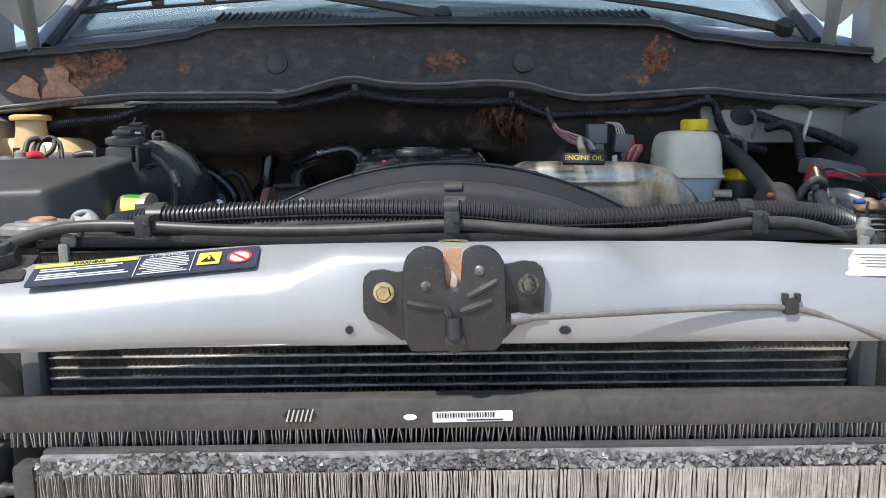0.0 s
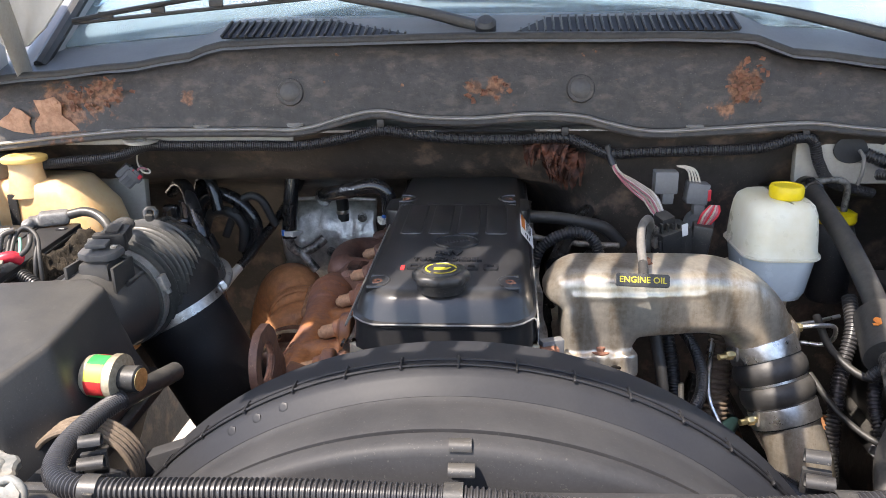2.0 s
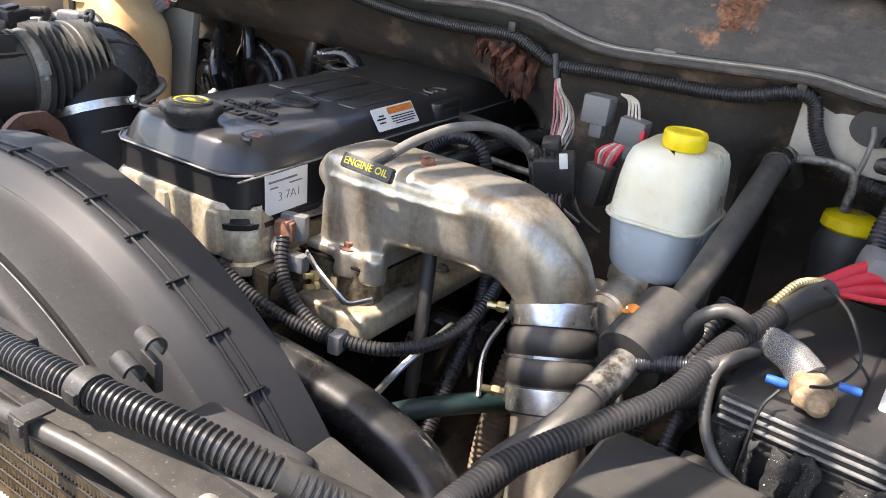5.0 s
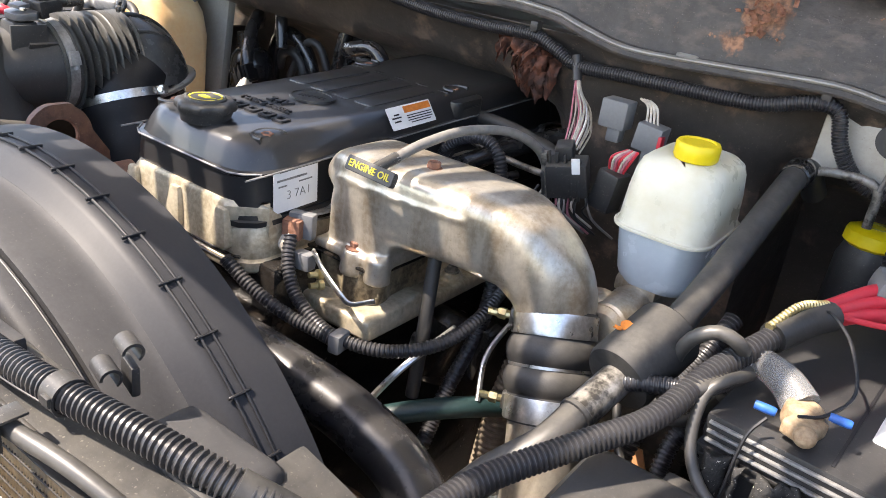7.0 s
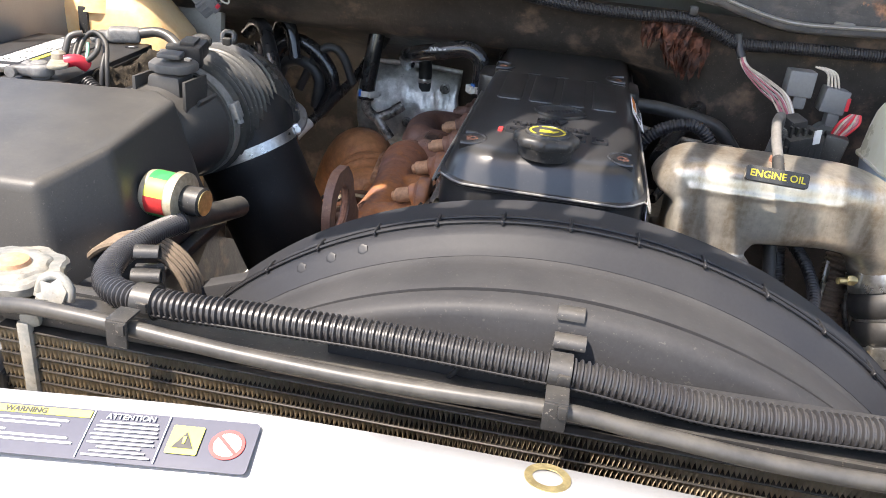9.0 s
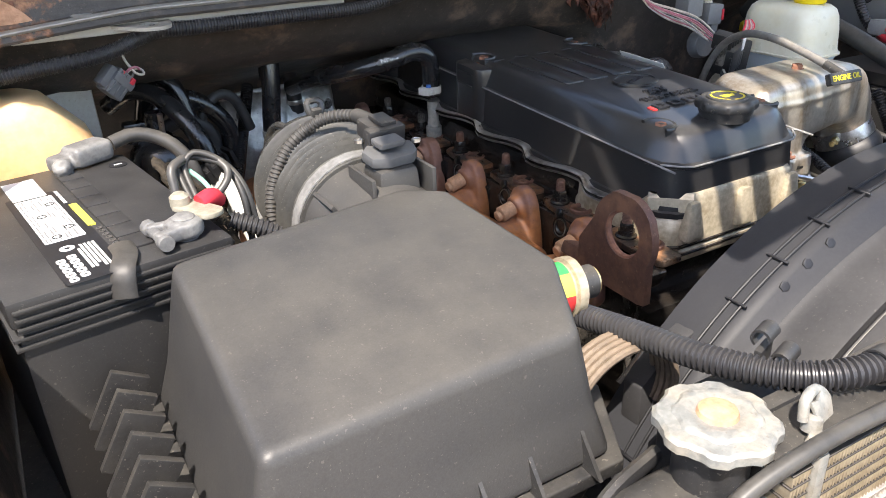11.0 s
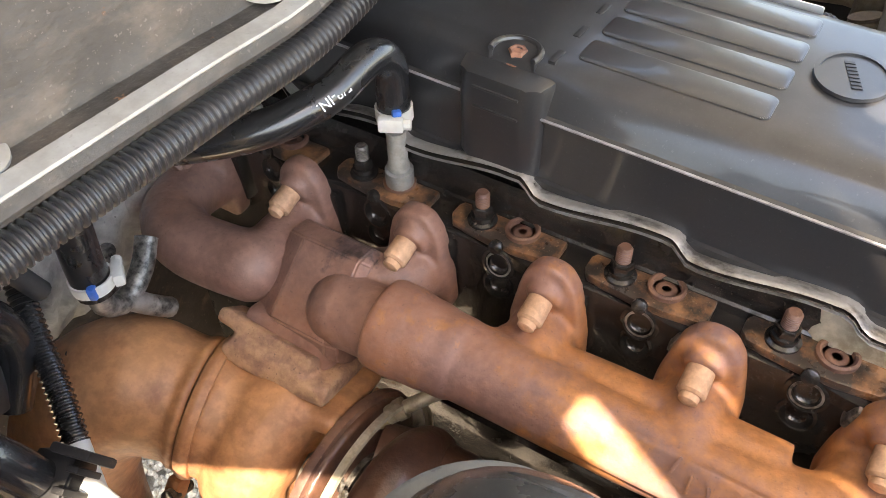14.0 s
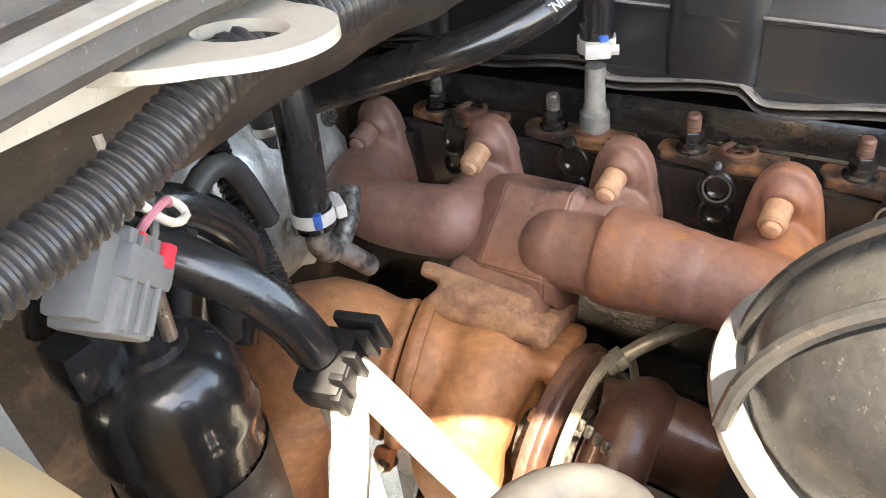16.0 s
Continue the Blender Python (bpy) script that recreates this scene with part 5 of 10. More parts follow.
# ==== exhaust side ====
def build_manifold():
    root = thing("exhaust_manifold", (-0.24, 1.4, 1.05), "rusty brown cast iron exhaust manifold with bolt sleeves", "exhaust manifold")
    ys = [1.686, 1.563, 1.439, 1.316, 1.192, 1.07]
    shape = [(-0.026, -0.04), (0.026, -0.04), (0.034, -0.028), (0.032, 0.004), (0.026, 0.036), (0.022, 0.052), (0.014, 0.064), (0.005, 0.068), (-0.005, 0.068), (-0.014, 0.064), (-0.022, 0.052), (-0.026, 0.036), (-0.032, 0.004), (-0.034, -0.028)]

    def flange(bm, y):
        prism(shape, 0.018, plate_frame((-0.166, y, 1.118), (0, -1, 0), (0, 0, 1)), 0.004, bm)
        sweep([(-0.172, y, 1.166), (-0.192, y, 1.159)], 0.0155, 14, 0.01, bm=bm)

    def ball(bm, c, r):
        lathe([(r * math.sin(math.pi * (k + 0.02) / 10.4), -r * math.cos(math.pi * (k + 0.02) / 10.4)) for k in range(11)], c, (0, -1, 0), 22, bm)

    # rear casting: an elbow from the last port, which takes up the fifth and ends in a dome
    bm = bmesh.new()
    sweep([(-0.172, 1.683, 1.118), (-0.215, 1.682, 1.124), (-0.25, 1.664, 1.127), (-0.264, 1.63, 1.126), (-0.261, 1.59, 1.124), (-0.257, 1.564, 1.125)], lambda s: 0.0285 + 0.003 * s, 20, 0.012, bm=bm)
    ball(bm, (-0.257, 1.561, 1.1255), 0.032)
    sweep([(-0.172, 1.563, 1.117), (-0.205, 1.563, 1.12), (-0.245, 1.556, 1.124)], lambda s: 0.0275, 18, 0.01, bm=bm)
    for y in ys[:2]:
        flange(bm, y)
    fused("rear_casting", bm, M_RUST, root)
    # middle casting: a flat-sided saddle, the fourth port's runner and a ball that enters the collar
    bm = bmesh.new()
    down, out = V(-0.78, 0, -0.63), V(-0.63, 0, 0.78)
    corner = V(-0.2305, 0, 1.16)
    rim = [(1.46, 0.0), (1.5165, 0.0), (1.541, -0.013), (1.541, -0.07), (1.452, -0.07), (1.452, -0.01)]
    saddle = rings_to(bmesh.new(), [[corner + down * k + out * (d - dip) + V(0, y, 0) for y, d in rim] for k, dip in ((-0.014, 0.014), (0.0, 0.0), (0.072, 0.0), (0.084, 0.014))])
    bmesh.ops.recalc_face_normals(saddle, faces=saddle.faces)
    bmesh.ops.bevel(saddle, geom=saddle.edges[:], offset=0.0016, segments=2, affect="EDGES", clamp_overlap=True)
    part("saddle", saddle, M_RUST, root, "flat-faced saddle of the casting", 25)
    sweep([(-0.172, 1.439, 1.117), (-0.2, 1.444, 1.121), (-0.222, 1.47, 1.122), (-0.226, 1.505, 1.118)], lambda s: 0.0285 + 0.0035 * s, 20, 0.01, bm=bm)
    ball(bm, (-0.2515, 1.462, 1.121), 0.033)
    sweep([(-0.2515, 1.462, 1.121), (-0.2505, 1.42, 1.123), (-0.249, 1.40, 1.124)], 0.0315, 20, 0.01, bm=bm)
    flange(bm, ys[2])
    box((-0.268, 1.503, 1.082), (0.062, 0.086, 0.05), 0.012, (0, 22, 6), bm)
    fused("middle_casting", bm, M_RUST, root, "", 0.0024, 3)
    # front casting: collar, long log and three runners
    bm = bmesh.new()
    lathe([(0.03, -0.03), (0.0375, -0.029), (0.0385, -0.025), (0.0385, -0.003), (0.0368, 0.001), (0.0362, 0.018), (0.0345, 0.024), (0.034, 0.042)], (-0.2485, 1.397, 1.1245), (0.04, -1, -0.06), 32, bm)
    sweep([(-0.247, 1.39, 1.124), (-0.244, 1.33, 1.119), (-0.242, 1.26, 1.114), (-0.24, 1.19, 1.112), (-0.235, 1.13, 1.112), (-0.222, 1.085, 1.114), (-0.174, 1.068, 1.117)], lambda s: 0.0335 - 0.005 * min(1, s * 1.6), 22, 0.012, bm=bm)
    sweep([(-0.225, 1.34, 1.115), (-0.214, 1.28, 1.112), (-0.212, 1.2, 1.112), (-0.214, 1.12, 1.114)], 0.0255, 16, 0.012, bm=bm)
    for y in ys[3:5]:
        sweep([(-0.172, y, 1.116), (-0.205, y - 0.002, 1.119), (-0.24, y - 0.012, 1.114)], 0.0275, 18, 0.01, bm=bm)
    for y in ys[3:]:
        flange(bm, y)
    prism([(-0.1, -0.004), (-0.086, -0.019), (0.09, -0.017), (0.1, 0.0), (0.09, 0.014), (-0.08, 0.016), (-0.096, 0.009)], 0.006, plate_frame((-0.258, 1.178, 1.128), (0, -1, 0), (0.72, 0, 0.69)), 0.002, bm)
    fused("front_casting", bm, M_RUST_FRONT, root, "", 0.0026, 4)
    for i, y in enumerate(ys):
        axis = V(-1, 0.0, -0.3).normalized()
        bm = lathe([(0.0098, 0.01), (0.01, 0.024), (0.0104, 0.04), (0.0085, 0.042), (0.0072, 0.042), (0.0068, 0.0465), (0.004, 0.048)], V(-0.172, y + 0.001, 1.1665), axis, 16)
        part("bolt_sleeve", bm, M_SLEEVE if i else M_RUST, root, "tan rusted bolt sleeve")
    # raised casting digits on the log's flat pad, as plain strokes
    pad = plate_frame((-0.2628, 1.15, 1.1335), (0, -1, 0), (0.72, 0, 0.69))
    for k in range(6):
        part("cast_stroke", prism(rounded(0.0022, 0.013, 0.001, cx=-0.034 + 0.013 * k), 0.0022, pad @ Matrix.Rotation(0.25 * (k % 3 - 1), 4, "Z"), 0.0004), M_RUST_FRONT, root)
    # foot: a rough plate bolted on the turbocharger, with crusted casting marks
    bm = bmesh.new()
    box((-0.278, 1.499, 1.072), (0.09, 0.104, 0.02), 0.006, (6, 20, 8), bm)
    box((-0.291, 1.513, 1.094), (0.034, 0.1, 0.014), 0.004, (6, 42, 4), bm)
    box((-0.296, 1.505, 1.083), (0.05, 0.075, 0.022), 0.006, (6, 26, 8), bm)
    fused("foot_flange", bm, M_CRUST, root, "crusted scaling foot plate", 0.0026, 3)
    mark = plate_frame((-0.2965, 1.512, 1.0995), (0, -1, -0.1), (0.74, 0, 0.67))
    for i in range(6):
        part("cast_mark", prism(rounded(0.006, 0.011, 0.002, cx=-0.032 + 0.012 * i), 0.0035, mark, 0.0008), M_CRUST, root)
    for dy in (-0.046, 0.05):
        part("flange_bolt", bolt((-0.305, 1.5 + dy, 1.072), (-0.5, 0, 1), 0.0085, 0.01, 0.0), M_SLEEVE, root)


build_manifold()


def build_turbo():
    root = thing("turbocharger", (-0.31, 1.45, 0.86), "rust-orange turbocharger with a dark brown compressor housing", "turbocharger")
    axis = V(-0.35, 1, 0.28).normalized()
    out0 = V(-0.33, 1.505, 1.02)
    bm = bmesh.new()
    box((-0.287, 1.498, 1.05), (0.092, 0.124, 0.018), 0.007, (6, 18, 8), bm)
    box((-0.298, 1.495, 1.022), (0.075, 0.092, 0.06), 0.016, (6, 18, 8), bm)
    rings = []
    for i in range(40):
        a = radians(60 + 320 * i / 39)
        r0 = 0.062 - 0.018 * i / 39
        rr = 0.04 - 0.016 * i / 39
        c = V(-0.325 + r0 * math.cos(a), 1.492, 0.985 + r0 * math.sin(a))
        o = V(math.cos(a), 0, math.sin(a))
        rings.append([c + o * (rr * math.cos(t)) + V(0, 1, 0) * (rr * 1.1 * math.sin(t)) for t in (2 * math.pi * j / 16 for j in range(16))])
    rings_to(bm, rings)
    lathe([(0.04, -0.04), (0.052, -0.02), (0.056, 0.0), (0.0565, 0.032), (0.06, 0.037), (0.061, 0.046)], out0, axis, 32, bm)
    for a, h in ((40, 0.005), (100, 0.012), (150, 0.02), (205, 0.008)):
        c = out0 + frame_of(axis) @ V(0.055 * math.cos(radians(a)), 0.055 * math.sin(radians(a)), h)
        lathe([(0.011, -0.01), (0.011, 0.003), (0.007, 0.006)], c, c - out0, 14, bm)
    fused("turbine_housing", bm, M_ORANGE, root, "", 0.003, 5)
    o = out0 + axis * 0.05
    part("v_band_clamp", lathe([(0.0585, -0.007), (0.0625, -0.006), (0.0648, -0.0015), (0.0648, 0.0015), (0.0625, 0.006), (0.0585, 0.007)], o, axis, 40, None, False), M_ORANGE, root, "rusted band clamp")
    part("v_band_bolt", sweep([o + V(-0.052, -0.006, -0.05), o + V(-0.075, -0.012, -0.03)], 0.006, 10, 0.006), M_GASKET, root)
    part("band_trunnion", box(o + V(-0.062, -0.008, -0.036), (0.016, 0.014, 0.02), 0.004, (0, 40, 0)), M_ORANGE, root)
    part("bearing_housing", lathe([(0.035, 0), (0.04, 0.01), (0.036, 0.03), (0.042, 0.05)], (-0.325, 1.455, 0.985), (0, -1, 0), 24), M_GASKET, root)
    bm = bmesh.new()
    rings = []
    for i in range(36):
        a = radians(-60 - 320 * i / 35)
        r0, rr = 0.072 - 0.012 * i / 35, 0.034 - 0.014 * i / 35
        c = V(-0.318 + r0 * math.cos(a), 1.375, 0.965 + r0 * math.sin(a))
        ov = V(math.cos(a), 0, math.sin(a))
        rings.append([c + ov * (rr * math.cos(t)) + V(0, 1, 0) * (rr * math.sin(t)) for t in (2 * math.pi * j / 14 for j in range(14))])
    rings_to(bm, rings)
    lathe([(0.089, 0), (0.089, 0.012), (0.05, 0.02), (0.045, 0.03)], (-0.32, 1.43, 0.97), (0, -1, 0), 40, bm)
    fused("compressor_housing", bm, M_BROWNCAST, root, "dark brown casting", 0.003, 5)
    part("scroll_band", lathe([(0.089, 0.001), (0.0935, 0.002), (0.0945, 0.006), (0.0935, 0.01), (0.089, 0.011)], (-0.32, 1.434, 0.97), (0, -1, 0), 44, None, False), M_EYE, root, "rusted clamp rim")
    part("zinc_band", lathe([(0.092, 0.0), (0.0955, 0.001), (0.0955, 0.007), (0.092, 0.008)], (-0.32, 1.408, 0.97), (0, -1, 0), 44, None, False), M_TANALU, root, "dull zinc-yellow band")
    pad = plate_frame((-0.36, 1.388, 1.056), (-0.45, -0.62, 0.25), (0.62, -0.1, 0.78))
    for k in range(5):
        part("cast_digit", prism(rounded(0.006, 0.009, 0.002, cx=-0.024 + 0.0115 * k), 0.003, pad, 0.0006), M_GASKET, root, "raised cast mark")
    part("actuator_rod", sweep([(-0.36, 1.44, 0.94), (-0.38, 1.38, 0.98), (-0.38, 1.31, 1.0)], 0.005, 10, 0.01), M_GASKET, root)
    part("actuator_spring", sweep([(-0.377, 1.4, 0.965), (-0.381, 1.36, 0.985)], 0.011, 14, rib=(0.006, 0.003)), M_GASKET, root)
    part("coupling", sweep([(-0.30, 1.41, 1.0), (-0.285, 1.36, 0.99), (-0.27, 1.3, 0.96)], 0.036, 18, 0.01), M_BROWNCAST, root)
    part("vane_slot", box((-0.322, 1.478, 1.0545), (0.007, 0.013, 0.006), 0.002, (6, 18, 30)), M_INK, root)
    part("actuator_can", lathe([(0.03, 0), (0.036, 0.004), (0.036, 0.03), (0.028, 0.036)], (-0.37, 1.36, 0.98), (-0.3, -1, 0.3), 24), M_GASKET, root)
    for k in range(4):
        part("housing_bolt", bolt((-0.345 + 0.03 * k, 1.437, 1.045 - 0.012 * abs(k - 1)), (0, 1, 0.3), 0.006, 0.007), M_SLEEVE, root)
    root = thing("downpipe", (-0.39, 1.62, 0.7), "orange rusted exhaust downpipe elbow", "exhaust pipe")
    p0 = o + axis * 0.008
    pts = [p0, p0 + axis * 0.03, (-0.375, 1.612, 1.058), (-0.402, 1.645, 1.03), (-0.43, 1.66, 0.97), (-0.445, 1.665, 0.88), (-0.45, 1.665, 0.75)]
    bm = sweep(pts, lambda s: 0.055 + 0.006 * math.sin(min(1, s * 2.2) * math.pi), 28, 0.012)
    lathe([(0.05, 0), (0.0605, 0), (0.0605, 0.008), (0.057, 0.01)], p0, axis, 32, bm)
    fused("elbow", bm, M_ORANGE, root, "", 0.0035, 5)
    for k in range(9):
        a = radians(20 + 40 * k)
        c = V(-0.385, 1.615, 1.05) + V(0.024 * math.cos(a * 1.7), 0.03 * math.sin(a), 0.0598 - 0.01 * (k % 3))
        part("soot_pit", lathe([(0.0035, -0.004), (0.003, 0.0)], c, (0, 0, 1), 8), M_INK, root)


build_turbo()


def build_oil_line():
    root = thing("turbo_oil_line", (-0.3, 1.44, 0.98), "zinc-yellow steel oil line with a banjo fitting on the turbocharger", "oil line")
    part("steel_pipe", sweep([(-0.322, 1.462, 0.985), (-0.326, 1.462, 1.006), (-0.315, 1.452, 1.016), (-0.292, 1.43, 1.022), (-0.272, 1.412, 1.034)], 0.0058, 12, 0.006), M_BRASS, root)
    part("union_nut", lathe([(0.009, 0), (0.0095, 0.01), (0.008, 0.02)], (-0.288, 1.427, 1.024), (0.6, -0.55, 0.4), 6), M_BRASS, root)
    part("pipe_tail", sweep([(-0.272, 1.412, 1.034), (-0.25, 1.388, 1.05), (-0.215, 1.36, 1.055), (-0.18, 1.35, 1.04)], 0.0062, 14, 0.006), M_PIPE, root, "dull tan steel line")
    part("line_collar", lathe([(0.0062, -0.009), (0.0085, -0.008), (0.0085, 0.0), (0.0098, 0.001), (0.0098, 0.009), (0.0062, 0.01)], (-0.268, 1.408, 1.037), (0.6, -0.6, 0.42), 14), M_PIPE, root, "crimped collar")
    part("banjo_nut", lathe([(0.011, 0), (0.011, 0.012), (0.008, 0.015)], (-0.322, 1.462, 0.972), (0, 0, 1), 6), M_BRASS, root)


build_oil_line()


def build_heater_hose():
    root = thing("heater_hose", (-0.15, 1.478, 1.17), "black rubber heater hose with white print, clamped on a steel fitting", "hose")
    pts = [(-0.31, 1.66, 1.24), (-0.295, 1.58, 1.268), (-0.262, 1.51, 1.288), (-0.22, 1.48, 1.301), (-0.175, 1.474, 1.311), (-0.152, 1.474, 1.296), (-0.1485, 1.475, 1.265), (-0.148, 1.476, 1.24)]
    part("hose_wall", sweep(pts, 0.0135, 18, 0.008), M_COVER, root)
    m = plate_frame((-0.213, 1.467, 1.3105), (1, -0.14, 0.17), (0.05, 0.72, 1))
    writing("5/8-IN.", 0.0105, plate_frame((-0.222, 1.4682, 1.3075), (-1, 0.2, -0.2), (0, -0.75, -1)), M_WHITE_PRINT, root, "white print", 0.0005)
    worm_clamp((-0.1482, 1.4755, 1.25), (0, 0, 1), 0.0138, 0.011, M_WHITE, root, (-1, -0.5, 0))
    part("blue_mark", box((-0.158, 1.466, 1.2545), (0.0075, 0.0075, 0.012), 0.002, (0, 0, 45)), M_BLUE, root, "blue paint mark on the clamp")
    part("steel_fitting", lathe([(0.0085, 0), (0.0085, 0.032), (0.0095, 0.034), (0.0095, 0.04), (0.0125, 0.041), (0.0125, 0.056), (0.011, 0.058), (0.011, 0.064)], (-0.1465, 1.477, 1.2305), (0.03, 0.02, -1), 16), M_SPATTER, root, "pale zinc-plated fitting")
    # second hose with its clamp and tee behind the downpipe
    root = thing("coolant_hose", (-0.369, 1.6, 1.1), "black coolant hose with a spring clamp on a grey metal tee", "hose")
    part("hose_wall", sweep([(-0.345, 1.62, 1.40), (-0.355, 1.61, 1.32), (-0.362, 1.602, 1.26), (-0.368, 1.6, 1.21), (-0.37, 1.598, 1.178)], 0.0145, 16, 0.01), M_COVER, root)
    worm_clamp((-0.3695, 1.598, 1.19), (0, 0, 1), 0.0148, 0.01, M_WHITE, root, (1, -0.7, 0))
    part("blue_mark", box((-0.378, 1.586, 1.191), (0.007, 0.006, 0.012), 0.002, (0, 0, 30)), M_BLUE, root)
    part("metal_tee", sweep([(-0.37, 1.598, 1.182), (-0.368, 1.6, 1.16), (-0.35, 1.605, 1.145), (-0.325, 1.61, 1.155), (-0.305, 1.62, 1.17)], 0.0095, 12, 0.007), M_GASKET, root)
    part("tee_branch", sweep([(-0.35, 1.605, 1.147), (-0.335, 1.6, 1.128), (-0.32, 1.6, 1.11)], 0.009, 12, 0.007), M_GASKET, root)


build_heater_hose()


def build_lift_hook():
    root = thing("engine_lift_hook", (-0.222, 0.99, 1.14), "rusty steel engine lifting eye", "lifting eye")
    m = plate_frame((-0.226, 0.958, 1.222), (0, 1, 0), (0, 0, 1))
    n = 48
    planes = ((-1, 0, 0.037), (0, -1, 0.066), (1, 0, 0.064), (0.82, 0.57, 0.037), (0, 1, 0.042))
    outer = []
    for i in range(n):
        a = 2 * math.pi * i / n
        c, s = math.cos(a), math.sin(a)
        r = max(0.042, min(d / (p * c + q * s) for p, q, d in planes if p * c + q * s > 1e-6))
        r = min(r, 0.044) if c < 0.35 and s > -0.1 else r
        outer.append((r * c, r * s))
    part("eye_plate", ring_plate(outer, oval(0.0245, 0.0245, n), 0.009, m), M_EYE, root, "brown rusted plate")
    part("eye_edge", sweep([m @ V(0.0252 * math.cos(2 * math.pi * k / 36), 0.0252 * math.sin(2 * math.pi * k / 36), 0.0045) for k in range(37)], 0.0035, 8, 0.006), M_FLAKE, root, "worn bright rust inside the eye")
    part("foot", box((-0.2, 1.02, 1.163), (0.05, 0.07, 0.016), 0.005, (0, 20, 0)), M_EYE, root)


build_lift_hook()


def build_upper_hose():
    root = thing("radiator_hose", (0.1, 0.93, 1.1), "thick smooth black upper radiator hose before the engine", "hose")
    pts = [(-0.235, 0.905, 1.06), (-0.19, 0.905, 1.1), (-0.12, 0.91, 1.117), (0.0, 0.918, 1.12), (0.1, 0.928, 1.116), (0.2, 0.94, 1.106), (0.3, 0.95, 1.088), (0.38, 0.945, 1.06), (0.425, 0.91, 1.02), (0.435, 0.84, 0.93), (0.44, 0.76, 0.88)]
    part("hose_wall", sweep(pts, 0.0285, 24, 0.015), M_HOSE, root)
    worm_clamp((-0.02, 0.917, 1.12), (1, 0.06, 0.0), 0.029, 0.012, M_STEEL, root, (0, 0.2, 1))


build_upper_hose()


# ==== intake horn ====
def build_intake_horn():
    root = thing("intake_horn", (0.21, 1.1, 1.12), "stained polished aluminium intake horn bolted on a spacer block", "intake pipe")
    # path with its half-width across, half-height and squareness
    path = [((0.127, 1.1, 1.236), 0.034, 0.03, 2.6), ((0.131, 1.1, 1.24), 0.046, 0.042, 4.5), ((0.144, 1.1, 1.2435), 0.053, 0.0485, 5.1), ((0.18, 1.1, 1.245), 0.055, 0.047, 5.4), ((0.24, 1.104, 1.247), 0.054, 0.044, 5.4), ((0.29, 1.109, 1.247), 0.052, 0.043, 4.8), ((0.325, 1.113, 1.243), 0.051, 0.044, 4.3), ((0.35, 1.117, 1.232), 0.049, 0.045, 2.6), ((0.37, 1.12, 1.215), 0.047, 0.0445, 2.4), ((0.383, 1.121, 1.197), 0.0445, 0.0435, 2.2), ((0.391, 1.12, 1.174), 0.0425, 0.0425, 2.0)]
    pts = [Vector(p[0]) for p in path]

    def at(s):
        i = min(int(s), len(path) - 2)
        f = s - i
        a, b = path[i], path[i + 1]
        p0, p1, p2, p3 = pts[max(i - 1, 0)], pts[i], pts[i + 1], pts[min(i + 2, len(pts) - 1)]
        q = 0.5 * (2 * p1 + (p2 - p0) * f + (2 * p0 - 5 * p1 + 4 * p2 - p3) * f * f + (3 * p1 - p0 - 3 * p2 + p3) * f ** 3)
        return q, *(a[k] * (1 - f) + b[k] * f for k in (1, 2, 3))

    bm = bmesh.new()
    rings = []
    for k in range(4 * (len(path) - 1) + 1):
        s = k / 4
        q, w, h, e = at(s)
        t = (at(min(s + 0.1, len(path) - 1))[0] - at(max(s - 0.1, 0))[0]).normalized()
        across = V(0, 1, 0) - t * t.y
        across.normalize()
        up = across.cross(t).normalized()
        ring = []
        for j in range(32):
            a = 2 * math.pi * j / 32
            c, sn = math.cos(a), math.sin(a)
            ring.append(q + across * (w * math.copysign(abs(c) ** (2 / e), c)) - up * (h * math.copysign(abs(sn) ** (2 / e), sn)))
        rings.append(ring)
    rings_to(bm, rings)
    box((0.166, 1.1, 1.212), (0.084, 0.107, 0.075), 0.016, seg=3, bm=bm)
    box((0.2, 1.101, 1.2), (0.03, 0.1, 0.04), 0.012, (0, 30, 0), bm, 3)
    box((0.166, 1.1, 1.1795), (0.1, 0.122, 0.012), 0.004, bm=bm)
    for p, r in (((0.229, 1.096, 1.2895), 0.0165), ((0.232, 1.1, 1.289), 0.014), ((0.172, 1.05, 1.188), 0.0155), ((0.205, 1.05, 1.188), 0.0135)):
        lathe([(r * 1.15, -0.03), (r, -0.004), (r * 0.95, 0.0)], p, (0, 0, 1), 20, bm)
    sweep([(0.135, 1.047, 1.262), (0.2, 1.046, 1.262), (0.3, 1.058, 1.262)], 0.003, 8, 0.02, bm=bm)
    fused("horn_body", bm, M_ALU, root, "", 0.0028, 5)
    part("mounting_gasket", box((0.16, 1.102, 1.171), (0.104, 0.128, 0.004), 0.0015), M_IRON, root)
    bm = box((0.157, 1.106, 1.146), (0.088, 0.11, 0.046), 0.006)
    lathe([(0.027, -0.03), (0.027, 0.022)], (0.178, 1.066, 1.146), (0, 0, 1), 24, bm)
    lathe([(0.02, -0.03), (0.02, 0.022)], (0.13, 1.066, 1.146), (0, 0, 1), 20, bm)
    fused("heater_block", bm, M_STAINED, root, "oil-stained spacer block", 0.003, 4)
    bm = box((0.16, 1.25, 1.108), (0.13, 0.46, 0.02), 0.006)
    box((0.16, 1.07, 1.12), (0.125, 0.1, 0.014), 0.005, (4, 0, 0), bm)
    for y in (1.04, 1.2, 1.3, 1.42):
        lathe([(0.014, 0), (0.013, 0.016)], (0.205, y, 1.11), (0, 0, 1), 18, bm)
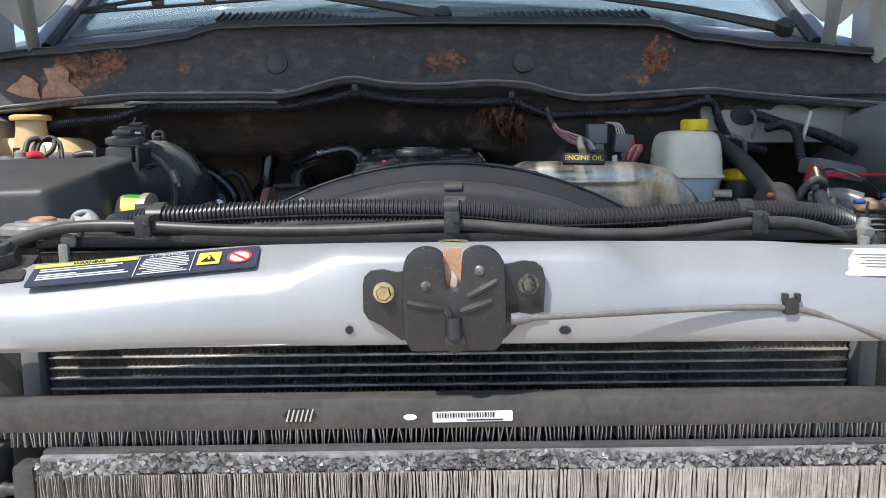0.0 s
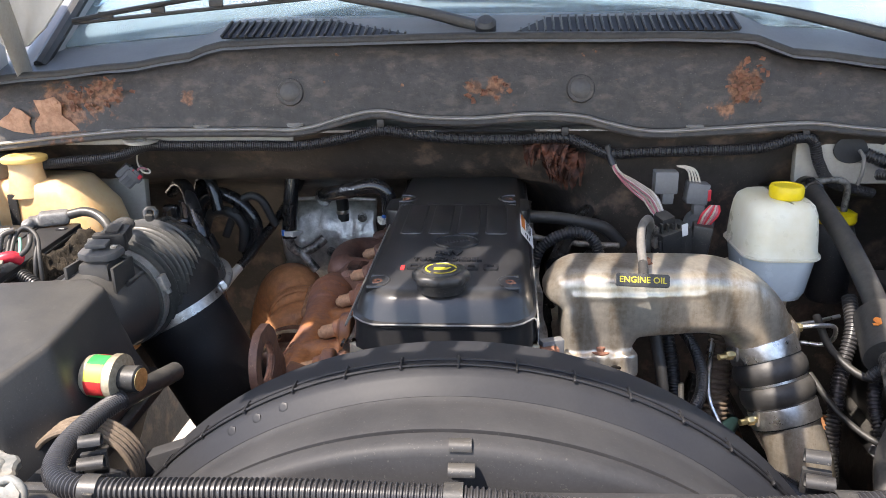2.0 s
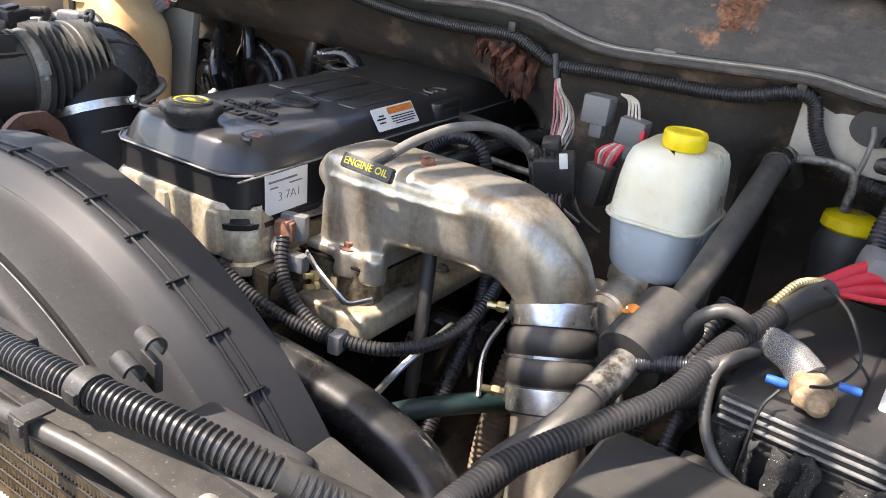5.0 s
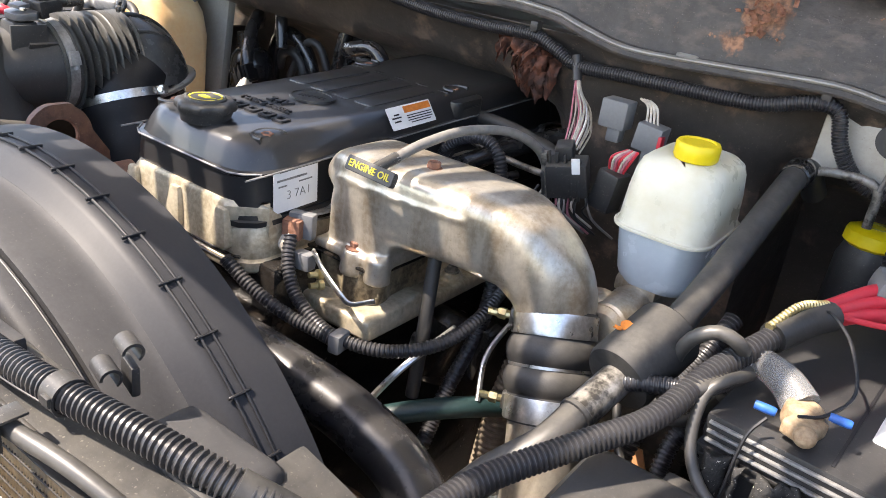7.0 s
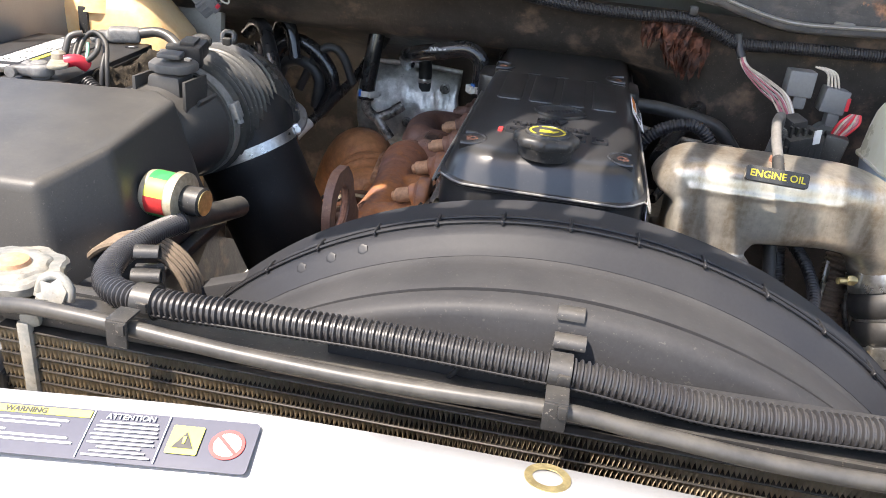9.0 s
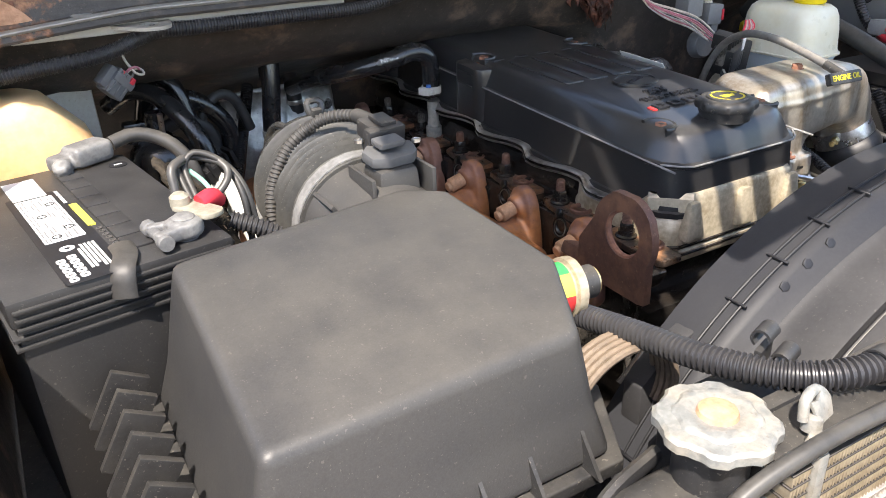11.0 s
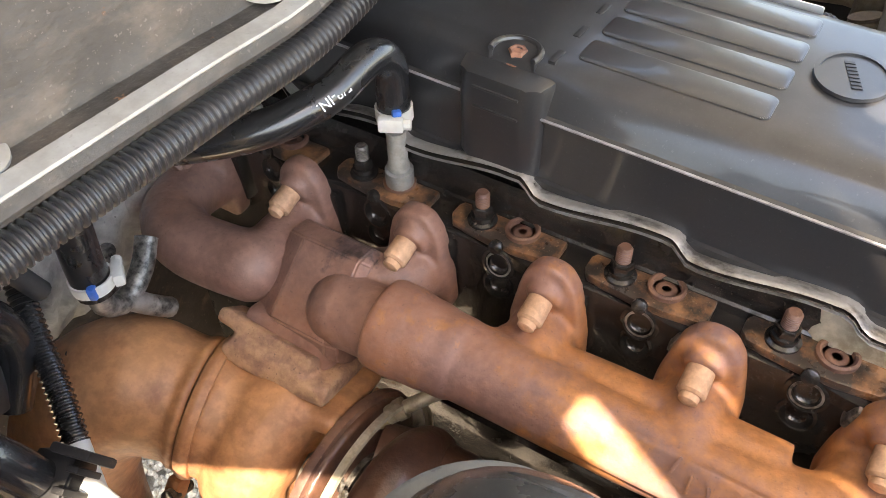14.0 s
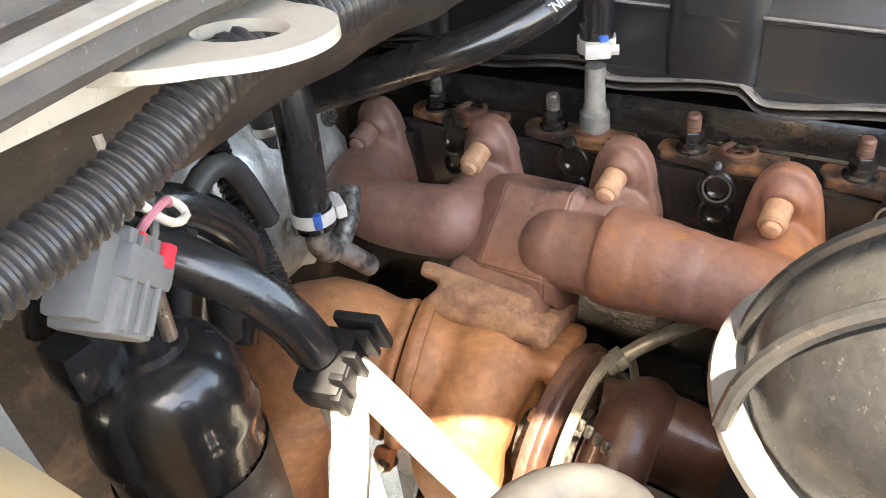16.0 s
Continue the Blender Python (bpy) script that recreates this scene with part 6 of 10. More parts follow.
    fused("intake_shelf", bm, M_TANALU, root, "oil-stained pale intake cover", 0.003, 4)
    for y in (1.2, 1.3, 1.42):
        part("shelf_bolt", bolt((0.205, y, 1.1255), (0, 0, 1), 0.007, 0.006, 0.01), M_GASKET, root)
    for p in ((0.229, 1.096, 1.289), (0.172, 1.05, 1.1875)):
        part("horn_bolt", bolt(p, (0, 0, 1), 0.0075, 0.007, 0.0125), M_FLAKE, root, "rusty bolt with washer")
    # boot with clamps to the intercooler pipe
    axis = (V(0.43, 1.075, 1.05) - V(0.396, 1.12, 1.155)).normalized()
    o = V(0.391, 1.12, 1.177)
    part("rubber_boot", lathe([(0.0425, -0.002), (0.0425, 0.026), (0.0455, 0.03), (0.0478, 0.036), (0.0482, 0.044), (0.046, 0.052), (0.0425, 0.0555), (0.0425, 0.0575), (0.046, 0.061), (0.0482, 0.069), (0.0478, 0.077), (0.0455, 0.083), (0.0425, 0.086), (0.0425, 0.114)], o, axis, 40), M_RUBBER, root, "black ribbed boot")
    for s, w in ((0.013, 0.024), (0.1, 0.024)):
        c = o + axis * s
        part("band_clamp", lathe([(0.0428, -w / 2), (0.0446, -w / 2), (0.0449, -w / 2 + 0.002), (0.0444, 0), (0.0449, w / 2 - 0.002), (0.0446, w / 2), (0.0428, w / 2)], c, axis, 40, None, False), M_STEEL, root, "bright steel band")
        q = c + V(-0.043, -0.02, 0.0)
        part("clamp_bolt", sweep([q, q + V(-0.022, -0.008, -0.001)], 0.0042, 8, 0.004), M_BRASS, root)
        part("clamp_nut", lathe([(0.0065, 0), (0.0065, 0.007), (0.005, 0.009)], q + V(-0.004, -0.002, 0), (-1, -0.35, 0), 6), M_BRASS, root)
        part("clamp_saddle", box(q + V(0.006, 0.003, 0), (0.014, 0.01, 0.02), 0.003, (0, 0, 25)), M_STEEL, root)
    part("thin_ring", lathe([(0.0428, -0.0015), (0.0442, -0.0015), (0.0442, 0.0015), (0.0428, 0.0015)], o + axis * 0.0565, axis, 36, None, False), M_STEEL, root)
    part("lower_pipe", sweep([o + axis * 0.108, o + axis * 0.17, (0.447, 1.04, 0.97), (0.46, 0.95, 0.87)], 0.039, 28, 0.015), M_ALU, root)
    for ob in root.children_recursive:
        for v in ob.data.vertices:
            v.co += V(0.003, 0.024, 0)


build_intake_horn()


def build_dipstick():
    root = thing("oil_dipstick", (0.22, 1.06, 1.29), "black dipstick handle with yellow ENGINE OIL lettering on a grey tube", "dipstick")
    m = plate_frame((0.215, 1.0385, 1.2965), (1, -0.02, -0.03), (0, 0.45, 1))
    part("handle", prism(rounded(0.062, 0.0155, 0.003), 0.008, m @ Matrix.Translation((0, 0, -0.004)), 0.001), M_PLASTIC, root)
    writing("ENGINE OIL", 0.0102, m @ Matrix.Translation((0, 0, 0.0042)), M_YPRINT, root, "yellow lettering", 0.0006, 0.0001)
    part("stem", sweep([(0.217, 1.042, 1.299), (0.22, 1.07, 1.307)], 0.006, 10, 0.006), M_PLASTIC, root)
    part("dipstick_tube", sweep([(0.22, 1.066, 1.306), (0.224, 1.11, 1.317), (0.235, 1.17, 1.325), (0.255, 1.235, 1.318), (0.27, 1.29, 1.285), (0.27, 1.32, 1.22), (0.26, 1.33, 1.1)], 0.0055, 12, 0.01), M_WIRE, root, "dusty grey tube")


build_dipstick()


# ==== passenger side ====
def quad_loft(name, rings, mat, root, label="", bevel=0.0, angle=40):
    bm = bmesh.new()
    rings_to(bm, rings)
    if bevel:
        bmesh.ops.recalc_face_normals(bm, faces=bm.faces)
        bmesh.ops.bevel(bm, geom=list(bm.edges), offset=bevel, segments=3, profile=0.6, affect="EDGES")
    return part(name, bm, mat, root, label, angle)


def build_airbox():
    root = thing("air_filter_box", (-0.52, 0.88, 0.95), "grained dark grey plastic air filter box with an outlet sensor", "air filter box")
    base = [(-0.672, 1.01), (-0.40, 1.035), (-0.375, 1.0), (-0.368, 0.835), (-0.408, 0.762), (-0.675, 0.758)]
    skirt = [(-0.66, 1.0, 1.215), (-0.42, 1.025, 1.215), (-0.392, 0.995, 1.215), (-0.384, 0.842, 1.215), (-0.418, 0.772, 1.215), (-0.662, 0.768, 1.215)]
    top = [(-0.645, 0.975, 1.305), (-0.442, 1.005, 1.307), (-0.41, 0.98, 1.306), (-0.4, 0.845, 1.296), (-0.43, 0.778, 1.275), (-0.648, 0.778, 1.27)]
    quad_loft("lid", [[(x, y, 1.172) for x, y in base], skirt, top], M_AIRBOX, root, "", 0.009, 50)
    grow = lambda k, z: [(-0.52 + (x + 0.52) * k, 0.9 + (y - 0.9) * k, z) for x, y in base]
    quad_loft("lid_flange", [grow(1.05, 1.16), grow(1.05, 1.172)], M_PLASTIC, root, "", 0.002)
    quad_loft("lower_box", [grow(0.6, 0.93), grow(0.8, 1.08), grow(0.97, 1.158)], M_PLASTIC, root, "", 0.006)
    for i, x in enumerate((-0.655, -0.61, -0.565, -0.515, -0.475, -0.43)):
        m = plate_frame((x, 0.7635, 1.172), (0, -1, 0), (0, 0, 1))
        part("gusset", prism([(-0.006, 0), (0.018, 0), (-0.006, 0.03)], 0.003, m), M_PLASTIC, root)
    part("lid_clip", box((-0.535, 0.747, 1.166), (0.024, 0.012, 0.04), 0.004, (12, 0, 0)), M_TANALU, root, "dull metal lid clip")
    # vents of the intake side towards the fender
    for i in range(8):
        part("intake_rib", box((-0.7, 0.80 + 0.028 * i, 1.19), (0.03, 0.006, 0.05), 0.001, (0, 30, 0)), M_PLASTIC, root)
    # outlet neck, sensor mount and sensor
    part("outlet_neck", lathe([(0.05, -0.02), (0.058, 0.01), (0.060, 0.05), (0.0625, 0.055), (0.0625, 0.085)], (-0.452, 1.0, 1.25), (0.0, 1, 0.03), 36), M_AIRBOX, root)
    part("sensor_mount", box((-0.44, 1.028, 1.304), (0.042, 0.04, 0.034), 0.006, (0, 0, 0), taper=0.9), M_AIRBOX, root)
    part("sensor", prism([(-0.026, -0.012), (-0.012, -0.02), (0.012, -0.02), (0.02, -0.013), (0.026, 0.004), (0.012, 0.018), (-0.012, 0.018), (-0.026, 0.006)], 0.01, plate_frame((-0.437, 1.034, 1.324), (1, 0.1, 0), (-0.1, 1, 0.14)), 0.003), M_SENSOR, root, "dark grey air sensor")
    part("sensor_plug", box((-0.432, 1.062, 1.341), (0.03, 0.036, 0.017), 0.004, (10, 0, 8)), M_PLASTIC, root, "black plug")
    part("plug_window", box((-0.4305, 1.066, 1.3505), (0.009, 0.006, 0.003), 0.0005, (10, 0, 8)), M_INK, root)
    part("plug_latch", box((-0.431, 1.058, 1.352), (0.016, 0.022, 0.004), 0.001, (10, 0, 8)), M_PLASTIC, root)
    part("plug_collar", box((-0.434, 1.05, 1.337), (0.039, 0.012, 0.024), 0.003, (10, 0, 8)), M_PLASTIC, root)
    part("sensor_step", box((-0.44, 1.03, 1.3405), (0.026, 0.018, 0.006), 0.003, (8, 0, 6)), M_SENSOR, root)
    for sx in (-1, 1):
        part("mount_web", box((-0.44 + sx * 0.029, 1.026, 1.302), (0.004, 0.05, 0.034), 0.001), M_AIRBOX, root)
        part("lid_rib", box((-0.452 + sx * 0.045, 1.05, 1.29), (0.004, 0.055, 0.012), 0.001, (0, sx * 35, 0)), M_AIRBOX, root)
    for dx, dy in ((-0.022, 0.014), (0.021, -0.013)):
        part("sensor_screw", bolt((-0.437 + dx, 1.036 + dy, 1.338), (0, 0, 1), 0.0045, 0.003), M_STEEL, root)
    # restriction gauge on the side
    axis = (1, -0.08, -0.03)
    o = V(-0.388, 0.885, 1.239)
    part("gauge_body", lathe([(0.0215, 0), (0.0225, 0.004), (0.0225, 0.028), (0.0255, 0.029), (0.0255, 0.037), (0.02, 0.038)], o, axis, 28), M_TANALU, root, "clear olive gauge body")
    ax = Vector(axis).normalized()
    for a0, mat in ((-20, M_RED_PRINT), (28, M_GREEN), (76, M_LABEL_YELLOW), (124, M_RED_PRINT), (172, M_GREEN), (220, M_LABEL_YELLOW), (268, M_RED_PRINT), (316, M_GREEN)):
        f = frame_of(axis)
        bm = bmesh.new()
        rings_to(bm, [[o + f @ V(0.0228 * math.cos(radians(a0 + 6 * k)), 0.0228 * math.sin(radians(a0 + 6 * k)), h) for k in range(9)] for h in (0.006, 0.026)], False)
        part("gauge_band", bm, mat, root)
    part("gauge_button", lathe([(0.0135, 0.034), (0.0145, 0.056), (0.012, 0.058)], o, axis, 24), M_PLASTIC, root)
    part("gauge_rim", lathe([(0.0122, 0.0575), (0.0125, 0.0588), (0.004, 0.0588)], o, axis, 24), M_BRASS, root)


build_airbox()


def build_air_boot():
    root = thing("air_intake_boot", (-0.42, 1.17, 1.1), "faded grey-black rubber accordion boot from the air box to the turbocharger", "air boot")
    # collar and accordion of narrow folds
    pts = [(-0.452, 1.066, 1.252), (-0.451, 1.10, 1.254), (-0.45, 1.14, 1.256), (-0.449, 1.185, 1.257)]
    bm = bmesh.new()
    steps = spline(pts, 0.0011)
    rings = []
    for i, q in enumerate(steps):
        t = (steps[min(i + 1, len(steps) - 1)] - steps[max(i - 1, 0)]).normalized()
        s = i / (len(steps) - 1)
        fold = 0.5 + 0.5 * math.cos(2 * math.pi * (s - 0.2) / 0.8 * 8)
        r = 0.066 if s < 0.2 else 0.059 + 0.014 * fold ** 1.8
        x = (V(0, 0, 1) - t * t.z).normalized()
        y = t.cross(x)
        rings.append([q + x * r * math.cos(a) + y * r * math.sin(a) for a in (2 * math.pi * j / 44 for j in range(44))])
    rings_to(bm, rings)
    part("accordion", bm, M_BOOT, root, angle=60)
    # elbow: bends down to the turbocharger
    bm = bmesh.new()
    rings = []
    for i in range(15):
        a = radians(90 * i / 14)
        q = V(-0.449 + 0.02 * i / 14, 1.185, 1.257) + V(0, 0.034 * math.sin(a), -0.034 * (1 - math.cos(a)))
        t = V(0.1, math.cos(a), -math.sin(a)).normalized()
        x = V(1, 0, 0) - t * t.x
        x.normalize()
        y = t.cross(x)
        r = 0.070 - 0.003 * i / 14
        rings.append([q + x * r * math.cos(b) + y * r * math.sin(b) for b in (2 * math.pi * j / 40 for j in range(40))])
    rings_to(bm, rings)
    part("elbow", bm, M_ELBOW, root, angle=60)
    # raised ribs and an ear on the elbow
    for dx in (-0.03, 0.015, 0.05):
        part("elbow_rib", sweep([V(-0.449 + dx * 0.8, 1.185, 1.257) + V(dx * 0.2, 0.034 * math.sin(a), -0.034 * (1 - math.cos(a))) + V(0, math.sin(a), math.cos(a)) * (math.sqrt(max(0.001, 0.0705 ** 2 - dx * dx)) + 0.0005) for a in (radians(12 * k) for k in range(8))], 0.0038, 8, 0.01), M_ELBOW, root)
    ear = [(-0.446, 1.184, 1.318), (-0.454, 1.188, 1.336), (-0.452, 1.191, 1.342), (-0.446, 1.192, 1.343), (-0.44, 1.191, 1.342), (-0.438, 1.188, 1.336), (-0.446, 1.184, 1.318)]
    part("boot_ear", sweep(ear, 0.0036, 8, 0.005), M_ELBOW, root)
    part("ear_web", box((-0.446, 1.186, 1.327), (0.012, 0.008, 0.02), 0.003, (15, 0, 0)), M_ELBOW, root)
    worm_clamp((-0.452, 1.0755, 1.2525), (0.0, 1, 0.03), 0.0665, 0.014, M_BAND, root, (1, 0.2, 0.35))
    # rim at the elbow's end, coloured pale as its highlight, and the black tube that goes on below it
    part("elbow_rim", lathe([(0.066, -0.004), (0.0765, -0.004), (0.079, -0.002), (0.079, 0.002), (0.0765, 0.004), (0.066, 0.004)], (-0.432, 1.222, 1.215), (0.1, 0.3, -0.95), 52, None, False), M_RIMRUBBER, root, "rubber rim, pale for its highlight")
    part("inner_collar", sweep([(-0.429, 1.217, 1.222), (-0.425, 1.214, 1.19), (-0.418, 1.21, 1.15)], 0.0625, 36, 0.012), M_COVER, root)
    # lower clamp and black tube
    ax = V(0.42, 0.0, -0.9).normalized()
    o = V(-0.418, 1.165, 1.21)
    part("lower_tube", sweep([V(-0.43, 1.195, 1.235), o + ax * 0.005, o + ax * 0.05, o + ax * 0.11, (-0.345, 1.19, 1.03), (-0.33, 1.27, 0.98)], 0.0655, 36, 0.012), M_DARKTUBE, root, "smooth black tube")
    worm_clamp(o + ax * 0.012, ax, 0.0665, 0.013, M_STEEL, root, (0.9, 0.6, 0.3))


build_air_boot()


def build_sensor_loom():
    root = thing("sensor_loom", (-0.45, 1.1, 1.3), "thin dusty corrugated loom curling from the sensor plug over the boot", "wiring loom")
    pts = [(-0.432, 1.078, 1.345), (-0.435, 1.105, 1.345), (-0.46, 1.13, 1.34), (-0.492, 1.14, 1.318), (-0.515, 1.135, 1.285), (-0.525, 1.122, 1.25), (-0.52, 1.10, 1.21)]
    part("corrugated_sleeve", sweep(pts, 0.0064, 12, rib=(0.0042, 0.0014)), M_TUBE, root)
    part("end_tape", sweep(pts[-2:], 0.0072, 12, 0.006), M_RUBBER, root)
    part("plug_seal", sweep(pts[:2], 0.0072, 12, 0.006), M_RUBBER, root)


build_sensor_loom()


def build_battery(place, turn, size, label, name="battery"):
    """A starter battery at a corner, with its lid, lid strip, printed label and terminals in its own frame."""
    root = thing(name, place, label, "battery", "truck batteries")
    m = Matrix.Translation(place) @ Matrix.Rotation(radians(turn), 4, "Z")
    sx, sy, sz = size

    def put(nm, bm, mat, lab="", par=None):
        bm.transform(m)
        return part(nm, bm, mat, par or root, lab)

    put("case", box((0, 0, sz / 2 - 0.012), (sx - 0.006, sy - 0.006, sz - 0.02), 0.004), M_BATTERY)
    put("lid", box((0, 0, sz - 0.011), (sx, sy, 0.022), 0.004), M_BATTERY)
    for i in range(2):
        put("lid_line", box((0, 0, sz - 0.03 - 0.008 * i), (sx + 0.002, sy + 0.002, 0.003), 0.001), M_BATTERY)
    return root, m, put


def build_left_battery():
    root, m, put = build_battery((-0.69, 1.16, 1.076), 8, (0.172, 0.285, 0.212), "black starter battery with a white label and corroded lead terminals")
    z = 0.212
    flat = lambda x0, x1, y0, y1, h: prism([(x0, y0), (x1, y0), (x1, y1), (x0, y1)], h, Matrix.Translation((0, 0, z)))
    put("black_label", prism(rounded(0.046, 0.215, 0.004, cx=-0.021, cy=-0.036), 0.0006, Matrix.Translation((0, 0, z))), M_INK, "glossy black printed label")
    put("label", flat(-0.038, -0.006, -0.056, 0.06, 0.001), M_PAPER, "white label with fine print")
    put("label", flat(-0.038, -0.009, 0.064, 0.12, 0.001), M_PAPER, "white label with fine print")
    rnd = random.Random(2)
    bm = bmesh.new()
    up = Matrix.Translation((0, 0, z + 0.001))
    for x in (-0.0085, -0.0115, -0.0165, -0.0195, -0.0245, -0.0275, -0.0325, -0.0355):
        y = -0.054
        while y < 0.055:
            w = rnd.uniform(0.006, 0.017)
            if rnd.random() < 0.8 and not (-0.021 > x > -0.03 and -0.02 < y < 0.02):
                prism([(x - 0.0006, y), (x + 0.0006, y), (x + 0.0006, min(0.057, y + w)), (x - 0.0006, min(0.057, y + w))], 0.0003, up, 0, bm)
            y += w + 0.003
    put("fine_print", bm, M_GREY)
    for x, y in ((-0.0265, -0.046), (-0.013, -0.03), (-0.026, 0.008), (-0.013, 0.036)):
        put("printed_sign", ring_plate(oval(0.0042, 0.0042, 16, x, y), oval(0.003, 0.003, 16, x, y), 0.0014, Matrix.Translation((0, 0, z))), M_INK)
    put("yellow_strip", flat(0.0, 0.0065, -0.039, 0.022, 0.0013), M_LABEL_YELLOW)
    bm = bmesh.new()
    for i, (a, b) in enumerate(((-0.074, -0.126), (-0.074, -0.126), (-0.074, -0.118), (-0.074, -0.124), (-0.082, -0.124))):
        x = -0.0065 - 0.0032 * i
        prism([(x - 0.001, b), (x + 0.001, b), (x + 0.001, a), (x - 0.001, a)], 0.001, Matrix.Translation((0, 0, z)), 0, bm)
    for i in range(5):
        prism([(-0.002, 0.03 + 0.008 * i), (0.001, 0.03 + 0.008 * i), (0.001, 0.036 + 0.008 * i), (-0.002, 0.036 + 0.008 * i)], 0.001, Matrix.Translation((0, 0, z)), 0, bm)
    tagged(put("small_print", bm, M_WHITE_PRINT), kind="stuff")
    for row, x in enumerate((-0.0275, -0.0365)):
        for i in range(5):
            y = -0.094 - 0.0095 * i - 0.004 * row
            put("maker_bar", ring_plate(rounded(0.0068, 0.0078, 0.002, 3, x, y), rounded(0.003, 0.003, 0.001, 3, x, y), 0.001, Matrix.Translation((0, 0, z))), M_WHITE_PRINT)
    put("maker_seal", ring_plate(oval(0.006, 0.0055, 20, -0.026, -0.075), oval(0.0025, 0.0025, 20, -0.026, -0.075), 0.001, Matrix.Translation((0, 0, z))), M_WHITE_PRINT)
    for i in range(9):
        put("vent_hole", lathe([(0.0028, 0), (0.0028, 0.0008), (0.0016, 0.0008), (0.0016, 0.0002)], (0.006 + 0.0003 * i, -0.05 - 0.0082 * i, z), (0, 0, 1), 10), M_HEADER)
    for i in range(8):
        put("vent_cell", box((0.021, -0.098 + 0.0285 * i, z + 0.0003), (0.021, 0.0272, 0.0034), 0.0012), M_BATTERY)
    put("handle_strap", sweep([(0.008, -0.1, z + 0.002), (0.005, -0.125, z + 0.004), (-0.004, -0.144, z + 0.001), (-0.008, -0.15, z - 0.02)], 0.0095, 10, 0.006, flat=0.3, up=(1, 0, 0)), M_RUBBER)
    for i in range(3):
        put("lid_ridge", box((0.0, -0.1435, z - 0.008 - 0.007 * i), (0.165, 0.004, 0.003), 0.001), M_BATTERY)
        put("lid_ridge", box((0.0868, 0, z - 0.008 - 0.007 * i), (0.004, 0.275, 0.003), 0.001), M_BATTERY)
    # negative mark
    put("minus_plate", prism(oval(0.009, 0.009), 0.0008, Matrix.Translation((0.07, 0.105, z))), M_INK)
    put("minus_mark", prism(rounded(0.008, 0.0022, 0.0006, cx=0.07, cy=0.105), 0.0012, Matrix.Translation((0, 0, z))), M_WHITE_PRINT)
    # corroded clamp at the front corner
    put("post", lathe([(0.0105, 0), (0.0095, 0.018), (0.007, 0.02)], (0.056, -0.118, z), (0, 0, 1), 18), M_LEAD)
    bm = lathe([(0.0145, 0.003), (0.0155, 0.007), (0.015, 0.015), (0.01, 0.0175)], (0.056, -0.118, z), (0, 0, 1), 22)
    box((0.042, -0.11, z + 0.009), (0.026, 0.009, 0.012), 0.003, (0, 0, -14), bm)
    box((0.041, -0.128, z + 0.009), (0.026, 0.009, 0.012), 0.003, (0, 0, 8), bm)
    bm.transform(m)
    fused("terminal_clamp", bm, M_LEAD, root, "grey corroded terminal clamp", 0.0014, 3)
    put("clamp_bolt", lathe([(0.0062, 0), (0.0066, 0.006), (0.0045, 0.0075), (0.0045, 0.036), (0.0066, 0.0375), (0.0066, 0.045), (0.005, 0.046)], (0.033, -0.142, z + 0.009), (0, 1, 0), 14), M_LEAD, "pale corroded clamp bolt")
    bm = prism(rounded(0.022, 0.05, 0.009, 5), 0.0045, Matrix.Translation((0.073, -0.106, z + 0.014)) @ Matrix.Rotation(0.35, 4, "Z"), 0.0015)
    lathe([(0.0085, 0), (0.0085, 0.008), (0.005, 0.011)], (0.065, -0.09, z + 0.017), (0, 0, 1), 14, bm)
    put("clamp_lug", bm, M_LUG, "cream corroded cable lug")
    put("red_boot", sweep([(0.078, -0.1, z + 0.018), (0.09, -0.096, z + 0.02), (0.098, -0.088, z + 0.012)], 0.0075, 12, 0.005), M_RED)
    # grey rear clamp
    bm = box((0.05, 0.132, z + 0.012), (0.045, 0.03, 0.022), 0.006, (0, 0, 20))
    box((0.024, 0.128, z + 0.008), (0.026, 0.026, 0.016), 0.005, (0, 0, 20), bm)
    lathe([(0.01, 0), (0.01, 0.01), (0.007, 0.013)], (0.02, 0.112, z + 0.003), (-0.3, -0.5, 1), 8, bm)
    bm.transform(m)
    fused("rear_clamp", bm, M_LEAD, root, "grey corroded terminal clamp", 0.002, 3)
    # cables
    w = thing("battery_cable", (-0.6, 1.4, 1.24), "dusty grey battery cable bending down behind the boot", "cable")
    part("cable_sheath", sweep([(-0.635, 1.30, 1.304), (-0.612, 1.306, 1.308), (-0.588, 1.302, 1.302), (-0.568, 1.292, 1.285), (-0.556, 1.283, 1.25), (-0.552, 1.275, 1.15)], 0.0076, 14, 0.01), M_TUBE, w)
    w = thing("terminal_leads", (-0.54, 1.1, 1.24), "thin dark leads looping from the battery terminal", "cables")
    o = m @ V(0.078, -0.085, z + 0.012)
    p = lambda x, y, h: o + V(x, y, h)
